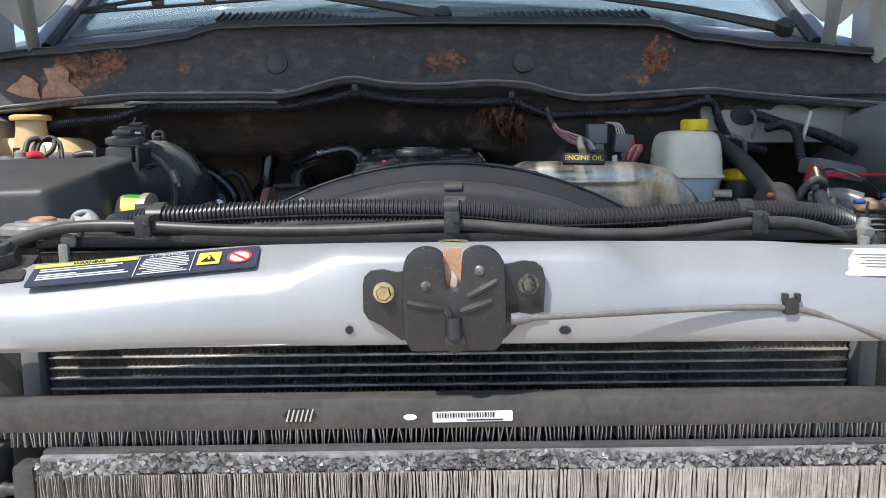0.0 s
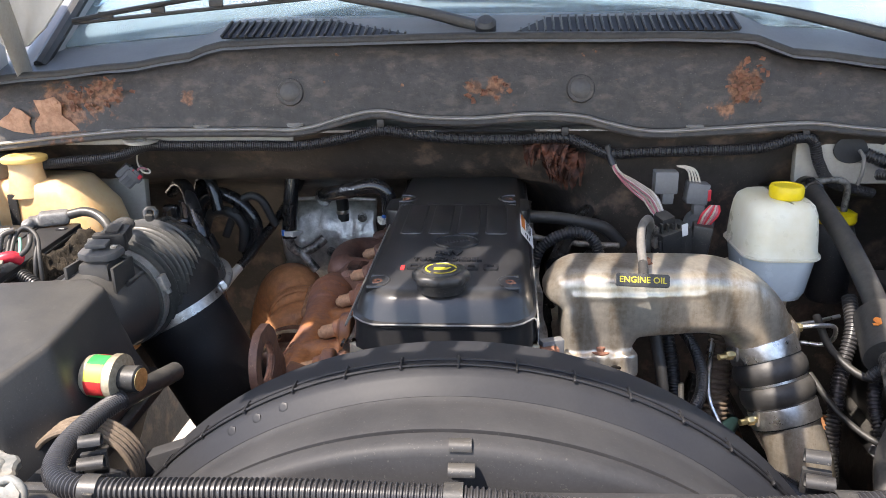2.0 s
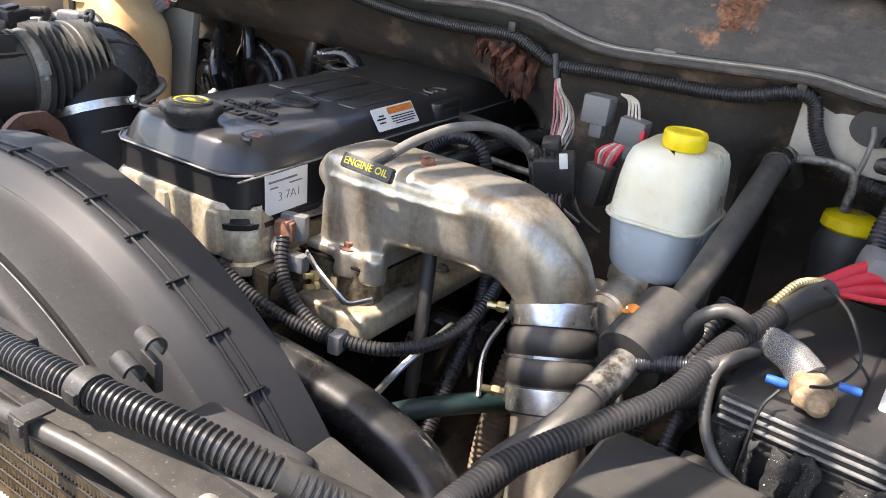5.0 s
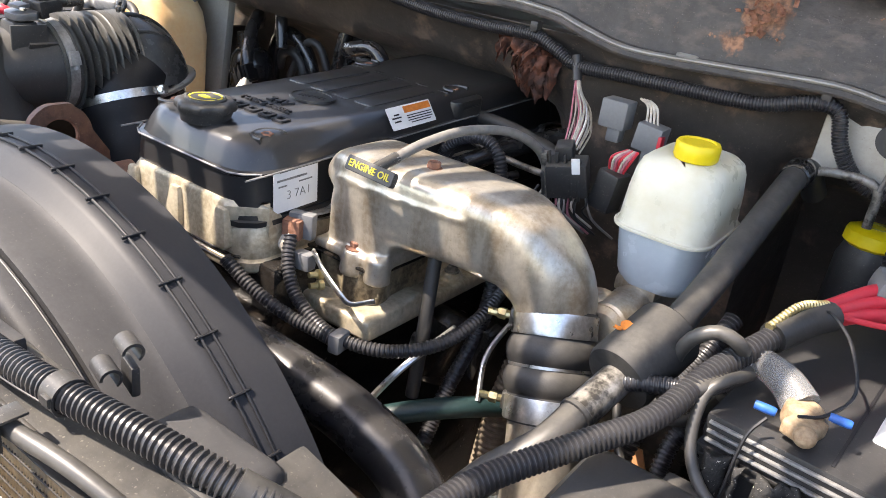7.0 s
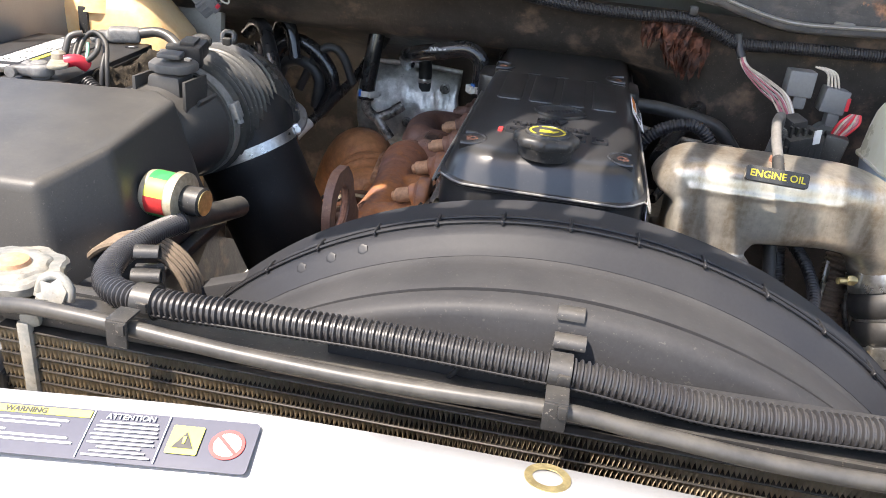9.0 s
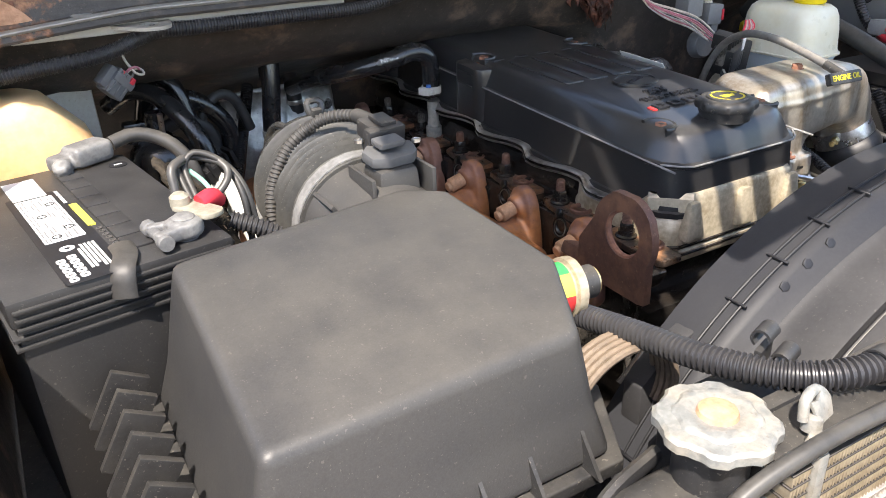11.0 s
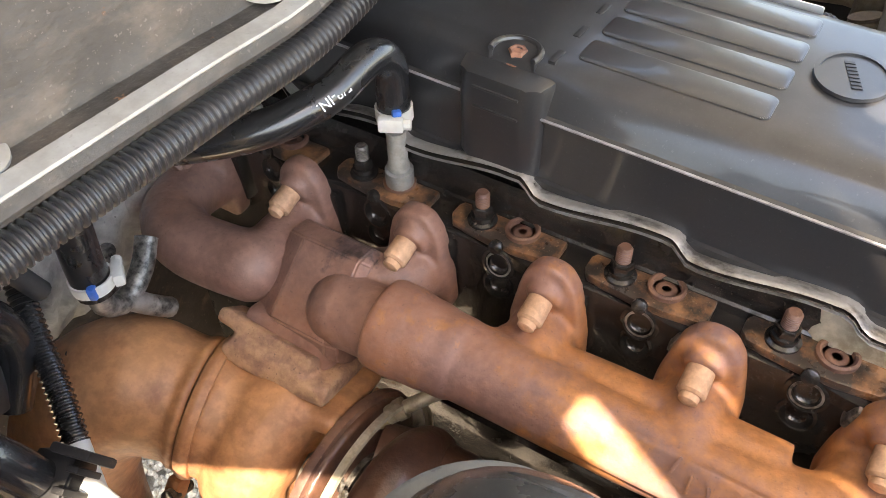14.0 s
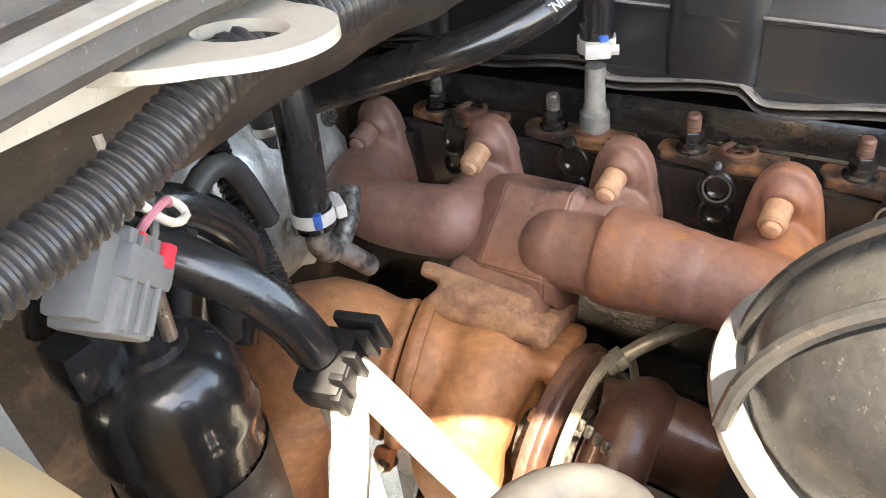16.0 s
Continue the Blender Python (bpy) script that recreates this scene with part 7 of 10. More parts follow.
    for mat, r, pts in ((M_TUBE, 0.0042, [p(-0.012, 0.0, 0.0), p(-0.012, 0.008, 0.016), p(-0.01, 0.016, 0.03), p(0.002, 0.024, 0.034)]),
                        (M_RUBBER, 0.003, [p(0.0, 0.0, 0.0), p(-0.004, 0.02, 0.022), p(0.0, 0.034, 0.03), p(0.016, 0.034, 0.03), p(0.036, 0.016, 0.022), p(0.042, -0.004, 0.0), p(0.042, -0.012, -0.04)]),
                        (M_RUBBER, 0.003, [p(0.004, 0.002, 0.002), p(0.002, 0.024, 0.026), p(0.014, 0.03, 0.036), p(0.034, 0.02, 0.026), p(0.046, 0.0, 0.004), p(0.05, -0.01, -0.04)]),
                        (M_TUBE, 0.0034, [p(0.012, -0.006, 0.0), p(0.03, 0.0, 0.014), p(0.034, 0.004, 0.024), p(0.03, 0.012, 0.03)]),
                        (M_LEADGREEN, 0.0022, [p(0.02, -0.004, 0.002), p(0.014, 0.012, 0.014), p(0.006, 0.026, 0.022)])):
        part("lead", sweep(pts, r, 10, 0.005), mat, w)
    part("ribbed_sleeve", sweep([o + V(0.026, -0.012, -0.016), o + V(0.055, -0.024, -0.03), o + V(0.085, -0.032, -0.055)], 0.0085, 14, rib=(0.0042, 0.0016)), M_LOOM_DUSTY, w)
    # matted insulating felt between battery and boot
    bm = bmesh.new()
    rows = []
    for i in range(26):
        a = i / 25
        rows.append([(-0.602 + 0.048 * b + rnd.uniform(-0.003, 0.003), 1.29 - 0.185 * a + rnd.uniform(-0.003, 0.003), 1.279 - 0.04 * b + 0.005 * math.sin(9 * a + 3 * b) - 0.03 * a * a * b + rnd.uniform(-0.004, 0.004)) for b in (k / 10 for k in range(11))])
    rings_to(bm, rows, False)
    felt = thing("insulating_felt", (-0.58, 1.2, 1.26), "matted brown-grey insulating felt beside the battery", "felt")
    part("felt_sheet", bm, M_FELT, felt, "", 50).modifiers.new("thick", "SOLIDIFY").thickness = 0.006
    bm = bmesh.new()
    for k in range(60):
        c = V(-0.6 + 0.04 * rnd.random(), 1.29 - 0.17 * rnd.random(), 0)
        c.z = 1.281 - 0.04 * (c.x + 0.6) / 0.048
        d = V(rnd.uniform(-1, 1), rnd.uniform(-1, 1), rnd.uniform(0.2, 1)) * 0.007
        sweep([c, c + d * 0.6 + V(0.001, 0, 0.001), c + d], 0.0005, 5, 0.004, bm=bm)
    tagged(part("loose_fibres", bm, M_FELT, felt, "loose dusty fibres"), kind="stuff")



build_left_battery()


def build_washer_tank():
    root = thing("washer_tank", (-0.72, 1.46, 1.0), "aged amber translucent washer tank with an amber cap", "tank")
    rings = []
    for z, x0, x1, y0, y1, r in ((1.0, -0.86, -0.64, 1.38, 1.50, 0.02), (1.24, -0.865, -0.628, 1.375, 1.505, 0.03), (1.285, -0.862, -0.642, 1.375, 1.505, 0.03), (1.315, -0.858, -0.668, 1.378, 1.502, 0.03), (1.332, -0.85, -0.682, 1.384, 1.496, 0.028), (1.338, -0.836, -0.698, 1.396, 1.484, 0.02)):
        rings.append(rect_ring(x0, x1, y0, y1, r, z))
    quad_loft("tank_body", rings, M_AMBER, root, "", 0, 60)
    part("filler_neck", lathe([(0.036, -0.02), (0.031, 0.0), (0.027, 0.02), (0.027, 0.04)], (-0.762, 1.405, 1.332), (0, 0, 1), 26), M_AMBER, root)
    part("cap", lathe([(0.035, 0), (0.0365, 0.003), (0.036, 0.008), (0.03, 0.011), (0.02, 0.011), (0.018, 0.009)], (-0.762, 1.405, 1.37), (0, 0, 1), 32), M_CAP_AMBER, root, "faded amber cap")
    part("black_strap", box((-0.775, 1.374, 1.29), (0.016, 0.006, 0.06), 0.003), M_PLASTIC, root)


build_washer_tank()


def build_accumulator():
    root = thing("refrigerant_canister", (-0.551, 1.541, 0.988), "glossy black refrigerant canister with a hose on its domed top", "canister")
    part("shell", lathe([(0.038, 0), (0.042, 0.01), (0.042, 0.19), (0.0445, 0.192), (0.0448, 0.197), (0.0438, 0.2), (0.0435, 0.206), (0.0425, 0.216), (0.039, 0.228), (0.033, 0.2365), (0.026, 0.2415), (0.021, 0.2435), (0.0195, 0.2475), (0.0135, 0.2485), (0.0125, 0.256), (0.011, 0.262), (0.0105, 0.28)], (-0.551, 1.541, 0.988), (0, 0, 1), 40), M_COVER, root)
    part("grey_sleeve", lathe([(0.0432, 0.02), (0.0438, 0.022), (0.0438, 0.165), (0.0432, 0.168)], (-0.551, 1.541, 0.988), (0, 0, 1), 40, None, False), M_PLASTIC, root, "scuffed black sleeve")
    part("port", box((-0.578, 1.546, 1.243), (0.03, 0.025, 0.03), 0.005), M_COVER, root)
    part("sensor_stem", lathe([(0.004, 0), (0.004, 0.03)], (-0.545, 1.527, 1.238), (0, -0.1, 1), 10), M_STEEL, root)
    root = thing("refrigerant_hose", (-0.5, 1.48, 1.18), "black refrigerant hose held by a black clamp block over pale pipes", "hose")
    part("hose_wall", sweep([(-0.60, 1.6, 1.27), (-0.572, 1.575, 1.292), (-0.545, 1.545, 1.29), (-0.523, 1.512, 1.268), (-0.505, 1.49, 1.235), (-0.496, 1.482, 1.205)], 0.0125, 18, 0.008), M_COVER, root)
    part("upper_bend", sweep([(-0.56, 1.62, 1.22), (-0.545, 1.61, 1.28), (-0.53, 1.595, 1.30), (-0.51, 1.58, 1.29), (-0.497, 1.57, 1.24)], 0.0115, 16, 0.008), M_COVER, root)
    bm = box((-0.492, 1.479, 1.192), (0.040, 0.028, 0.026), 0.005, (0, -22, 15))
    box((-0.472, 1.47, 1.207), (0.006, 0.026, 0.03), 0.002, (0, -22, 15), bm)
    for k in range(3):
        part("block_rib", box((-0.503 + 0.012 * k, 1.462, 1.196 + 0.005 * k), (0.004, 0.008, 0.024), 0.001, (0, -22, 15)), M_DARKTUBE, root)
    part("block_strap", box((-0.495, 1.466, 1.19), (0.03, 0.006, 0.02), 0.002, (0, -22, 15)), M_DARKTUBE, root)
    part("clamp_block", bm, M_DARKTUBE, root)
    part("pale_pipe", sweep([(-0.492, 1.474, 1.185), (-0.496, 1.47, 1.165), (-0.508, 1.466, 1.14), (-0.52, 1.463, 1.11), (-0.525, 1.46, 1.0)], 0.0105, 16, 0.008), M_WHITE, root, "sunlit white sleeve pipe")
    part("pale_branch", sweep([(-0.484, 1.474, 1.187), (-0.482, 1.455, 1.168), (-0.478, 1.43, 1.138), (-0.472, 1.4, 1.1), (-0.466, 1.37, 1.04)], 0.0105, 16, 0.008), M_WHITE, root, "sunlit white sleeve pipe")
    root = thing("ribbed_harness", (-0.45, 1.5, 1.1), "black ribbed wiring sleeve that ends in a white tube", "wiring loom")
    pts = [(-0.378, 1.675, 1.25), (-0.404, 1.631, 1.204), (-0.42, 1.602, 1.183), (-0.438, 1.566, 1.157), (-0.455, 1.537, 1.137)]
    part("ribbed_sleeve", sweep(pts, 0.0095, 14, rib=(0.0045, 0.0014)), M_COVER, root)
    part("white_end", sweep([(-0.4545, 1.538, 1.138), (-0.468, 1.513, 1.121), (-0.48, 1.49, 1.1), (-0.486, 1.478, 1.06), (-0.487, 1.47, 0.98)], 0.0088, 14, 0.008), M_WHITE, root)


build_accumulator()


def build_grey_plug():
    root = thing("loose_connector", (-0.6, 1.445, 1.31), "loose grey wiring connector with red lock tabs on twisted wires", "connector")
    m = Matrix.Translation((-0.6, 1.447, 1.334)) @ Euler((radians(8), radians(-42), radians(18))).to_matrix().to_4x4()

    def put(nm, bm, mat, lab=""):
        bm.transform(m)
        part(nm, bm, mat, root, lab)

    put("shell", box((0, 0, 0), (0.034, 0.022, 0.026), 0.003), M_PLUG)
    put("upper_shell", box((0.0, 0.0, 0.016), (0.028, 0.016, 0.012), 0.003), M_PLUG)
    put("collar", box((0.006, 0, -0.001), (0.012, 0.026, 0.03), 0.003), M_PLUG)
    for i in range(3):
        put("rail", box((0, -0.0115, -0.008 + 0.008 * i), (0.03, 0.003, 0.002), 0.001), M_PLUG)
    put("red_tab", box((0.012, -0.012, -0.009), (0.008, 0.004, 0.006), 0.001), M_RED, "red lock tab")
    put("red_tab", box((0.014, -0.011, 0.007), (0.004, 0.003, 0.003), 0.001), M_RED, "red lock tab")
    o = V(-0.588, 1.447, 1.342)
    for mat, pts in ((M_WIRE_PALE, [o, o + V(0.008, -0.002, 0.006), o + V(0.02, 0.004, 0.004), o + V(0.022, 0.0, -0.002), o + V(0.012, -0.004, 0.002), o + V(0.003, 0.0, 0.02), o + V(0.005, 0.005, 0.035)]), (M_WIRE_PINK, [o, o + V(0.006, -0.004, 0.007), o + V(0.015, -0.002, 0.008), o + V(0.018, 0.002, 0.004)]), (M_WIRE, [o, o + V(0.006, 0.0, -0.004), o + V(0.012, 0.004, 0.002), o + V(0.006, 0.004, 0.012)])):
        part("wire", sweep(pts, 0.0016, 8, 0.003), mat, root)


build_grey_plug()


def build_passenger_bits():
    root = thing("ribbed_belt", (-0.34, 0.78, 1.1), "brown dusty ribbed drive belt looping behind the radiator cap", "belt")
    arc = [(-0.36 + 0.052 * math.cos(radians(a)), 0.80, 1.175 + 0.048 * math.sin(radians(a))) for a in range(-30, 200, 12)]
    bm = bmesh.new()
    for k in range(5):
        sweep([(x, y + 0.006 * k, z) for x, y, z in arc], 0.0034, 8, 0.008, bm=bm)
    part("belt_ribs", bm, M_BELT, root)
    # refrigerant fitting on the radiator support corner
    root = thing("service_fitting", (-0.45, 0.63, 1.16), "black capped service port on a white bent pipe", "fitting")
    part("black_cap", lathe([(0.0125, 0), (0.0135, 0.006), (0.0135, 0.024), (0.011, 0.028)], (-0.462, 0.628, 1.185), (0, 0.1, 1), 8), M_PLASTIC, root)
    part("neck", lathe([(0.009, -0.014), (0.009, 0.0)], (-0.462, 0.628, 1.185), (0, 0.1, 1), 14), M_GASKET, root)
    part("white_pipe", sweep([(-0.452, 0.628, 1.178), (-0.465, 0.624, 1.185), (-0.482, 0.62, 1.18), (-0.49, 0.615, 1.15), (-0.492, 0.6, 1.05)], 0.0095, 16, 0.008), M_WHITE, root)
    part("white_foot", sweep([(-0.455, 0.625, 1.178), (-0.44, 0.617, 1.168), (-0.425, 0.61, 1.16)], 0.0085, 14, 0.008), M_WHITE, root)
    root = thing("shroud_bracket", (-0.29, 0.83, 1.12), "dark grey moulded bracket beside the fan shroud", "bracket")
    m = plate_frame((-0.285, 0.84, 1.175), (1, 0.1, 0), (0, 0, 1))
    part("bracket_wall", prism([(-0.045, -0.05), (0.05, -0.05), (0.05, 0.02), (0.03, 0.024), (-0.02, 0.008), (-0.045, -0.01)], 0.02, m, 0.003), M_SHROUD, root)
    root = thing("tank_bracket", (-0.43, 0.70, 1.17), "black moulded radiator end bracket beside the filler neck", "bracket")
    part("upper_arm", sweep([(-0.50, 0.70, 1.175), (-0.455, 0.715, 1.195), (-0.405, 0.725, 1.2)], 0.008, 8, 0.01, flat=0.6), M_PLASTIC, root)
    part("lower_arm", sweep([(-0.47, 0.655, 1.17), (-0.43, 0.67, 1.188), (-0.36, 0.672, 1.19)], 0.009, 8, 0.01, flat=0.5), M_PLASTIC, root)
    part("body", box((-0.415, 0.675, 1.165), (0.09, 0.06, 0.04), 0.008), M_PLASTIC, root)
    m = plate_frame((-0.335, 0.665, 1.25), (1, 0.15, 0.1), (0, 0.5, 1))
    root = thing("bent_tab", (-0.335, 0.66, 1.235), "small crumpled white metal tab beside the radiator cap", "bracket")
    part("tab", prism([(-0.008, -0.01), (0.007, -0.01), (0.01, -0.002), (0.004, 0.008), (-0.002, 0.004), (-0.009, 0.006)], 0.0025, m, 0.0006), M_SPATTER, root)
    part("tab_loop", sweep([(-0.348, 0.665, 1.243), (-0.345, 0.668, 1.255), (-0.334, 0.67, 1.258), (-0.325, 0.668, 1.25), (-0.325, 0.666, 1.242)], 0.0035, 10, 0.004), M_SPATTER, root)
    # foil heat shield behind the engine
    rnd = random.Random(4)
    bm = bmesh.new()
    rows = []
    for i in range(22):
        x = -0.415 + 0.2 * i / 21
        rows.append([(x + rnd.uniform(-0.003, 0.003), 1.735 + 0.035 * math.sin(j / 9 * math.pi) * -1 + rnd.uniform(-0.006, 0.006), 1.04 + 0.185 * j / 9 - 0.02 * (i / 21 - 0.5) ** 2) for j in range(10)])
    rings_to(bm, rows, False)
    root = thing("heat_shield", (-0.31, 1.73, 1.04), "crinkled silver foil heat shield behind the engine", "heat shield")
    ob = part("foil_panel", bm, M_FOIL, root, "", 70)
    part("rolled_edge", sweep([(-0.415, 1.73, 1.222), (-0.36, 1.728, 1.226), (-0.28, 1.728, 1.226), (-0.215, 1.73, 1.222)], 0.005, 8, 0.012), M_FOIL, root)
    for x, z in ((-0.39, 1.2), (-0.24, 1.195), (-0.31, 1.12)):
        part("shield_bolt", bolt((x, 1.69, z), (0, -1, 0.1), 0.006, 0.006, 0.01), M_GASKET, root)
    so = ob.modifiers.new("thick", "SOLIDIFY")
    so.thickness = 0.002
    root = thing("rear_hoses", (-0.42, 1.6, 1.15), "tangle of black hoses at the back of the bay", "hoses")
    part("thin_hose", sweep([(-0.50, 1.60, 1.18), (-0.47, 1.60, 1.24), (-0.445, 1.60, 1.262), (-0.42, 1.605, 1.25), (-0.40, 1.61, 1.2)], 0.008, 12, 0.01), M_RUBBER, root)
    part("rear_hose", sweep([(-0.36, 1.62, 1.27), (-0.345, 1.66, 1.3), (-0.31, 1.7, 1.285), (-0.29, 1.72, 1.24), (-0.285, 1.72, 1.18)], 0.013, 14, 0.01), M_RUBBER, root)
    part("arched_hose", sweep([(-0.552, 1.6, 1.16), (-0.55, 1.6, 1.214), (-0.541, 1.6, 1.246), (-0.522, 1.6, 1.265), (-0.49, 1.6, 1.264), (-0.459, 1.6, 1.243), (-0.438, 1.6, 1.211), (-0.439, 1.6, 1.175), (-0.459, 1.6, 1.14)], 0.0135, 16, 0.008), M_COVER, root, "thick glossy black hose")
    part("inner_hose", sweep([(-0.545, 1.61, 1.19), (-0.53, 1.605, 1.222), (-0.5, 1.6, 1.232), (-0.474, 1.6, 1.22), (-0.461, 1.6, 1.196), (-0.467, 1.6, 1.15)], 0.0105, 14, 0.008), M_RUBBER, root)
    part("hose_clamp", lathe([(0.0135, -0.004), (0.0145, 0), (0.0135, 0.004)], (-0.287, 1.72, 1.2), (0, 0, 1), 16, None, False), M_STEEL, root)


build_passenger_bits()


# ==== driver's side ====
def build_brake_reservoir():
    root = thing("brake_fluid_reservoir", (0.434, 1.3, 1.2), "milky half-full brake fluid reservoir with a yellow cap", "reservoir")
    r = lambda i, z, rad=0.036: rect_ring(0.378 + i, 0.507 - i, 1.218 + i, 1.378 - i, rad, z, 8)
    quad_loft("upper_shell", [r(0.0, 1.262), r(0.002, 1.268), r(0.004, 1.3), r(0.007, 1.322), r(0.011, 1.333), r(0.018, 1.339), r(0.032, 1.342)], M_MILK, root)
    quad_loft("lower_shell", [r(0.03, 1.186, 0.018), r(0.018, 1.191, 0.03), r(0.012, 1.203, 0.034), r(0.004, 1.252), r(0.001, 1.2585)], M_FLUID, root)
    quad_loft("seam", [r(0.0, 1.2575), r(-0.0022, 1.2585), r(-0.0022, 1.2615), r(0.0, 1.2625)], M_MILK, root)
    part("cap", lathe([(0.026, 0), (0.028, 0.003), (0.028, 0.016), (0.026, 0.019), (0.021, 0.0195), (0.02, 0.018), (0.009, 0.018)], (0.45, 1.272, 1.342), (0, 0, 1), 40, None, True, lambda a: 1 + 0.008 * math.cos(30 * a)), M_YELLOW, root, "yellow ribbed cap")
    m = plate_frame((0.45, 1.272, 1.3592), (1, 0, 0), (0, 1, 0))
    bars([(-0.006 + 0.006 * i, -0.004, 0.004, 0.002) for i in range(3)] + [(0.0, 0.006, 0.014, 0.0016)], m, M_BRASS, root, "cap_print", 0.0006)
    # the reservoir narrows a little to all sides of its cap
    for ob in root.children_recursive:
        for v in ob.data.vertices:
            v.co = V(0.4465 + (v.co.x - 0.4425) * 0.82, 1.29 + (v.co.y - 1.29) * 0.935, 1.357 + (v.co.z - 1.36) * 0.965)
    root = thing("master_cylinder", (0.44, 1.3, 1.13), "cast aluminium brake master cylinder with steel brake lines", "cylinder")
    part("bore", lathe([(0.018, -0.115), (0.024, -0.11), (0.026, -0.08), (0.024, -0.06), (0.028, 0.0), (0.03, 0.08), (0.036, 0.13)], (0.436, 1.29, 1.168), (0, 1, 0), 26), M_ALU, root)
    part("neck", box((0.436, 1.285, 1.19), (0.05, 0.09, 0.02), 0.006), M_ALU, root)
    part("boss", lathe([(0.022, 0), (0.024, 0.02), (0.018, 0.026)], (0.43, 1.19, 1.165), (0.2, -1, 0.1), 20), M_ALU, root)
    part("valve_body", lathe([(0.016, -0.05), (0.019, -0.045), (0.02, 0.012), (0.014, 0.018)], (0.418, 1.2, 1.172), (0.15, 0, 1), 22), M_ALU, root)
    part("valve_neck", lathe([(0.013, 0), (0.013, 0.03), (0.009, 0.034)], (0.425, 1.2, 1.168), (1, -0.1, 0.12), 18), M_ALU, root)
    part("brake_line", sweep([(0.455, 1.19, 1.175), (0.485, 1.185, 1.18), (0.508, 1.19, 1.176), (0.512, 1.195, 1.158), (0.5, 1.2, 1.145), (0.47, 1.21, 1.142), (0.46, 1.22, 1.12)], 0.0033, 10, 0.005), M_STEEL, root, "bright steel brake line")
    part("brake_line", sweep([(0.46, 1.23, 1.16), (0.5, 1.235, 1.165), (0.54, 1.25, 1.168)], 0.003, 10, 0.006), M_STEEL, root, "bright steel brake line")
    part("line_nut", lathe([(0.007, 0), (0.007, 0.014), (0.005, 0.017)], (0.448, 1.19, 1.174), (1, -0.1, 0.1), 6), M_BRASS, root)


build_brake_reservoir()


def build_booster_hoses():
    root = thing("booster_hose", (0.5, 1.1, 1.1), "black booster hoses with a cylindrical damper marked by an orange stain", "hose")
    ax = (V(0.501, 1.0, 1.19) - V(0.523, 1.105, 1.232)).normalized()
    o = V(0.522, 1.1, 1.23)
    a = [(0.545, 1.47, 1.29), (0.537, 1.43, 1.322), (0.533, 1.39, 1.323), (0.532, 1.32, 1.305), (0.531, 1.24, 1.282), (0.527, 1.16, 1.253), o]
    part("upper_hose", sweep(a, 0.0145, 18, 0.01), M_RUBBER, root)
    part("damper", lathe([(0.02, -0.002), (0.029, 0.0), (0.032, 0.003), (0.032, 0.069), (0.03, 0.073), (0.02, 0.074)], o, ax, 36), M_DAMPER, root, "matt grey-black cylindrical damper")
    f = plate_frame(o + ax * 0.036 + V(-0.016, -0.011, 0.0262), ax.cross(V(0, 0, 1)), -ax)
    rnd = random.Random(9)
    for cx, cy, k in ((0, 0, 1.0), (0.006, -0.008, 0.45), (-0.008, 0.006, 0.4)):
        out = [(cx + k * 0.009 * rnd.uniform(0.6, 1.2) * math.cos(2 * math.pi * i / 12), cy + k * 0.006 * rnd.uniform(0.5, 1.3) * math.sin(2 * math.pi * i / 12)) for i in range(12)]
        part("orange_stain", prism(out, 0.0012, f), M_ORANGE_PRINT, root)
    q = o + ax * 0.072
    part("crimp", sweep([q, q + ax * 0.055], 0.0148, 18, 0.008), M_GASKET, root, "scuffed metal crimp")
    part("crimp_bead", lathe([(0.0148, -0.003), (0.0162, -0.002), (0.0162, 0.002), (0.0148, 0.003)], q + ax * 0.052, ax, 22), M_RUBBER, root)
    part("lower_hose", sweep([q + ax * 0.05, q + ax * 0.09, (0.463, 0.92, 1.142), (0.448, 0.88, 1.115), (0.435, 0.83, 1.06), (0.43, 0.8, 0.95)], 0.0145, 18, 0.01), M_RUBBER, root)
    for p, d in (((0.533, 1.395, 1.3235), (0, 1, 0.12)),):
        part("crimp_ring", lathe([(0.0148, -0.016), (0.0165, -0.014), (0.0155, -0.009), (0.0168, -0.005), (0.0155, 0.0), (0.0168, 0.005), (0.0165, 0.014), (0.0148, 0.016)], p, d, 22), M_COVER, root)
        part("steel_elbow", sweep([V(*p) + V(0, 0.01, 0.002), V(*p) + V(0.03, 0.04, 0.004), V(*p) + V(0.075, 0.05, -0.002), V(*p) + V(0.08, 0.055, -0.05)], 0.0055, 10, 0.008), M_GASKET, root)
    root = thing("steering_reservoir", (0.62, 1.5, 1.1), "black fluid reservoir with a bright yellow cap beside the firewall", "reservoir")
    part("body", lathe([(0.03, 0), (0.036, 0.01), (0.036, 0.12), (0.03, 0.14)], (0.622, 1.5, 1.1), (0, 0, 1), 24), M_PLASTIC, root)
    part("cap", lathe([(0.03, 0), (0.034, 0.004), (0.033, 0.018), (0.028, 0.021), (0.02, 0.024)], (0.622, 1.5, 1.24), (0, 0, 1), 36, None, True, lambda a: 1 + 0.03 * math.cos(12 * a)), M_YELLOW, root, "yellow ribbed cap")
    part("cap_print", ring_plate(oval(0.014, 0.014), oval(0.011, 0.011), 0.0006, plate_frame((0.622, 1.5, 1.264), (1, 0, 0), (0, 1, 0))), M_BRASS, root)


build_booster_hoses()


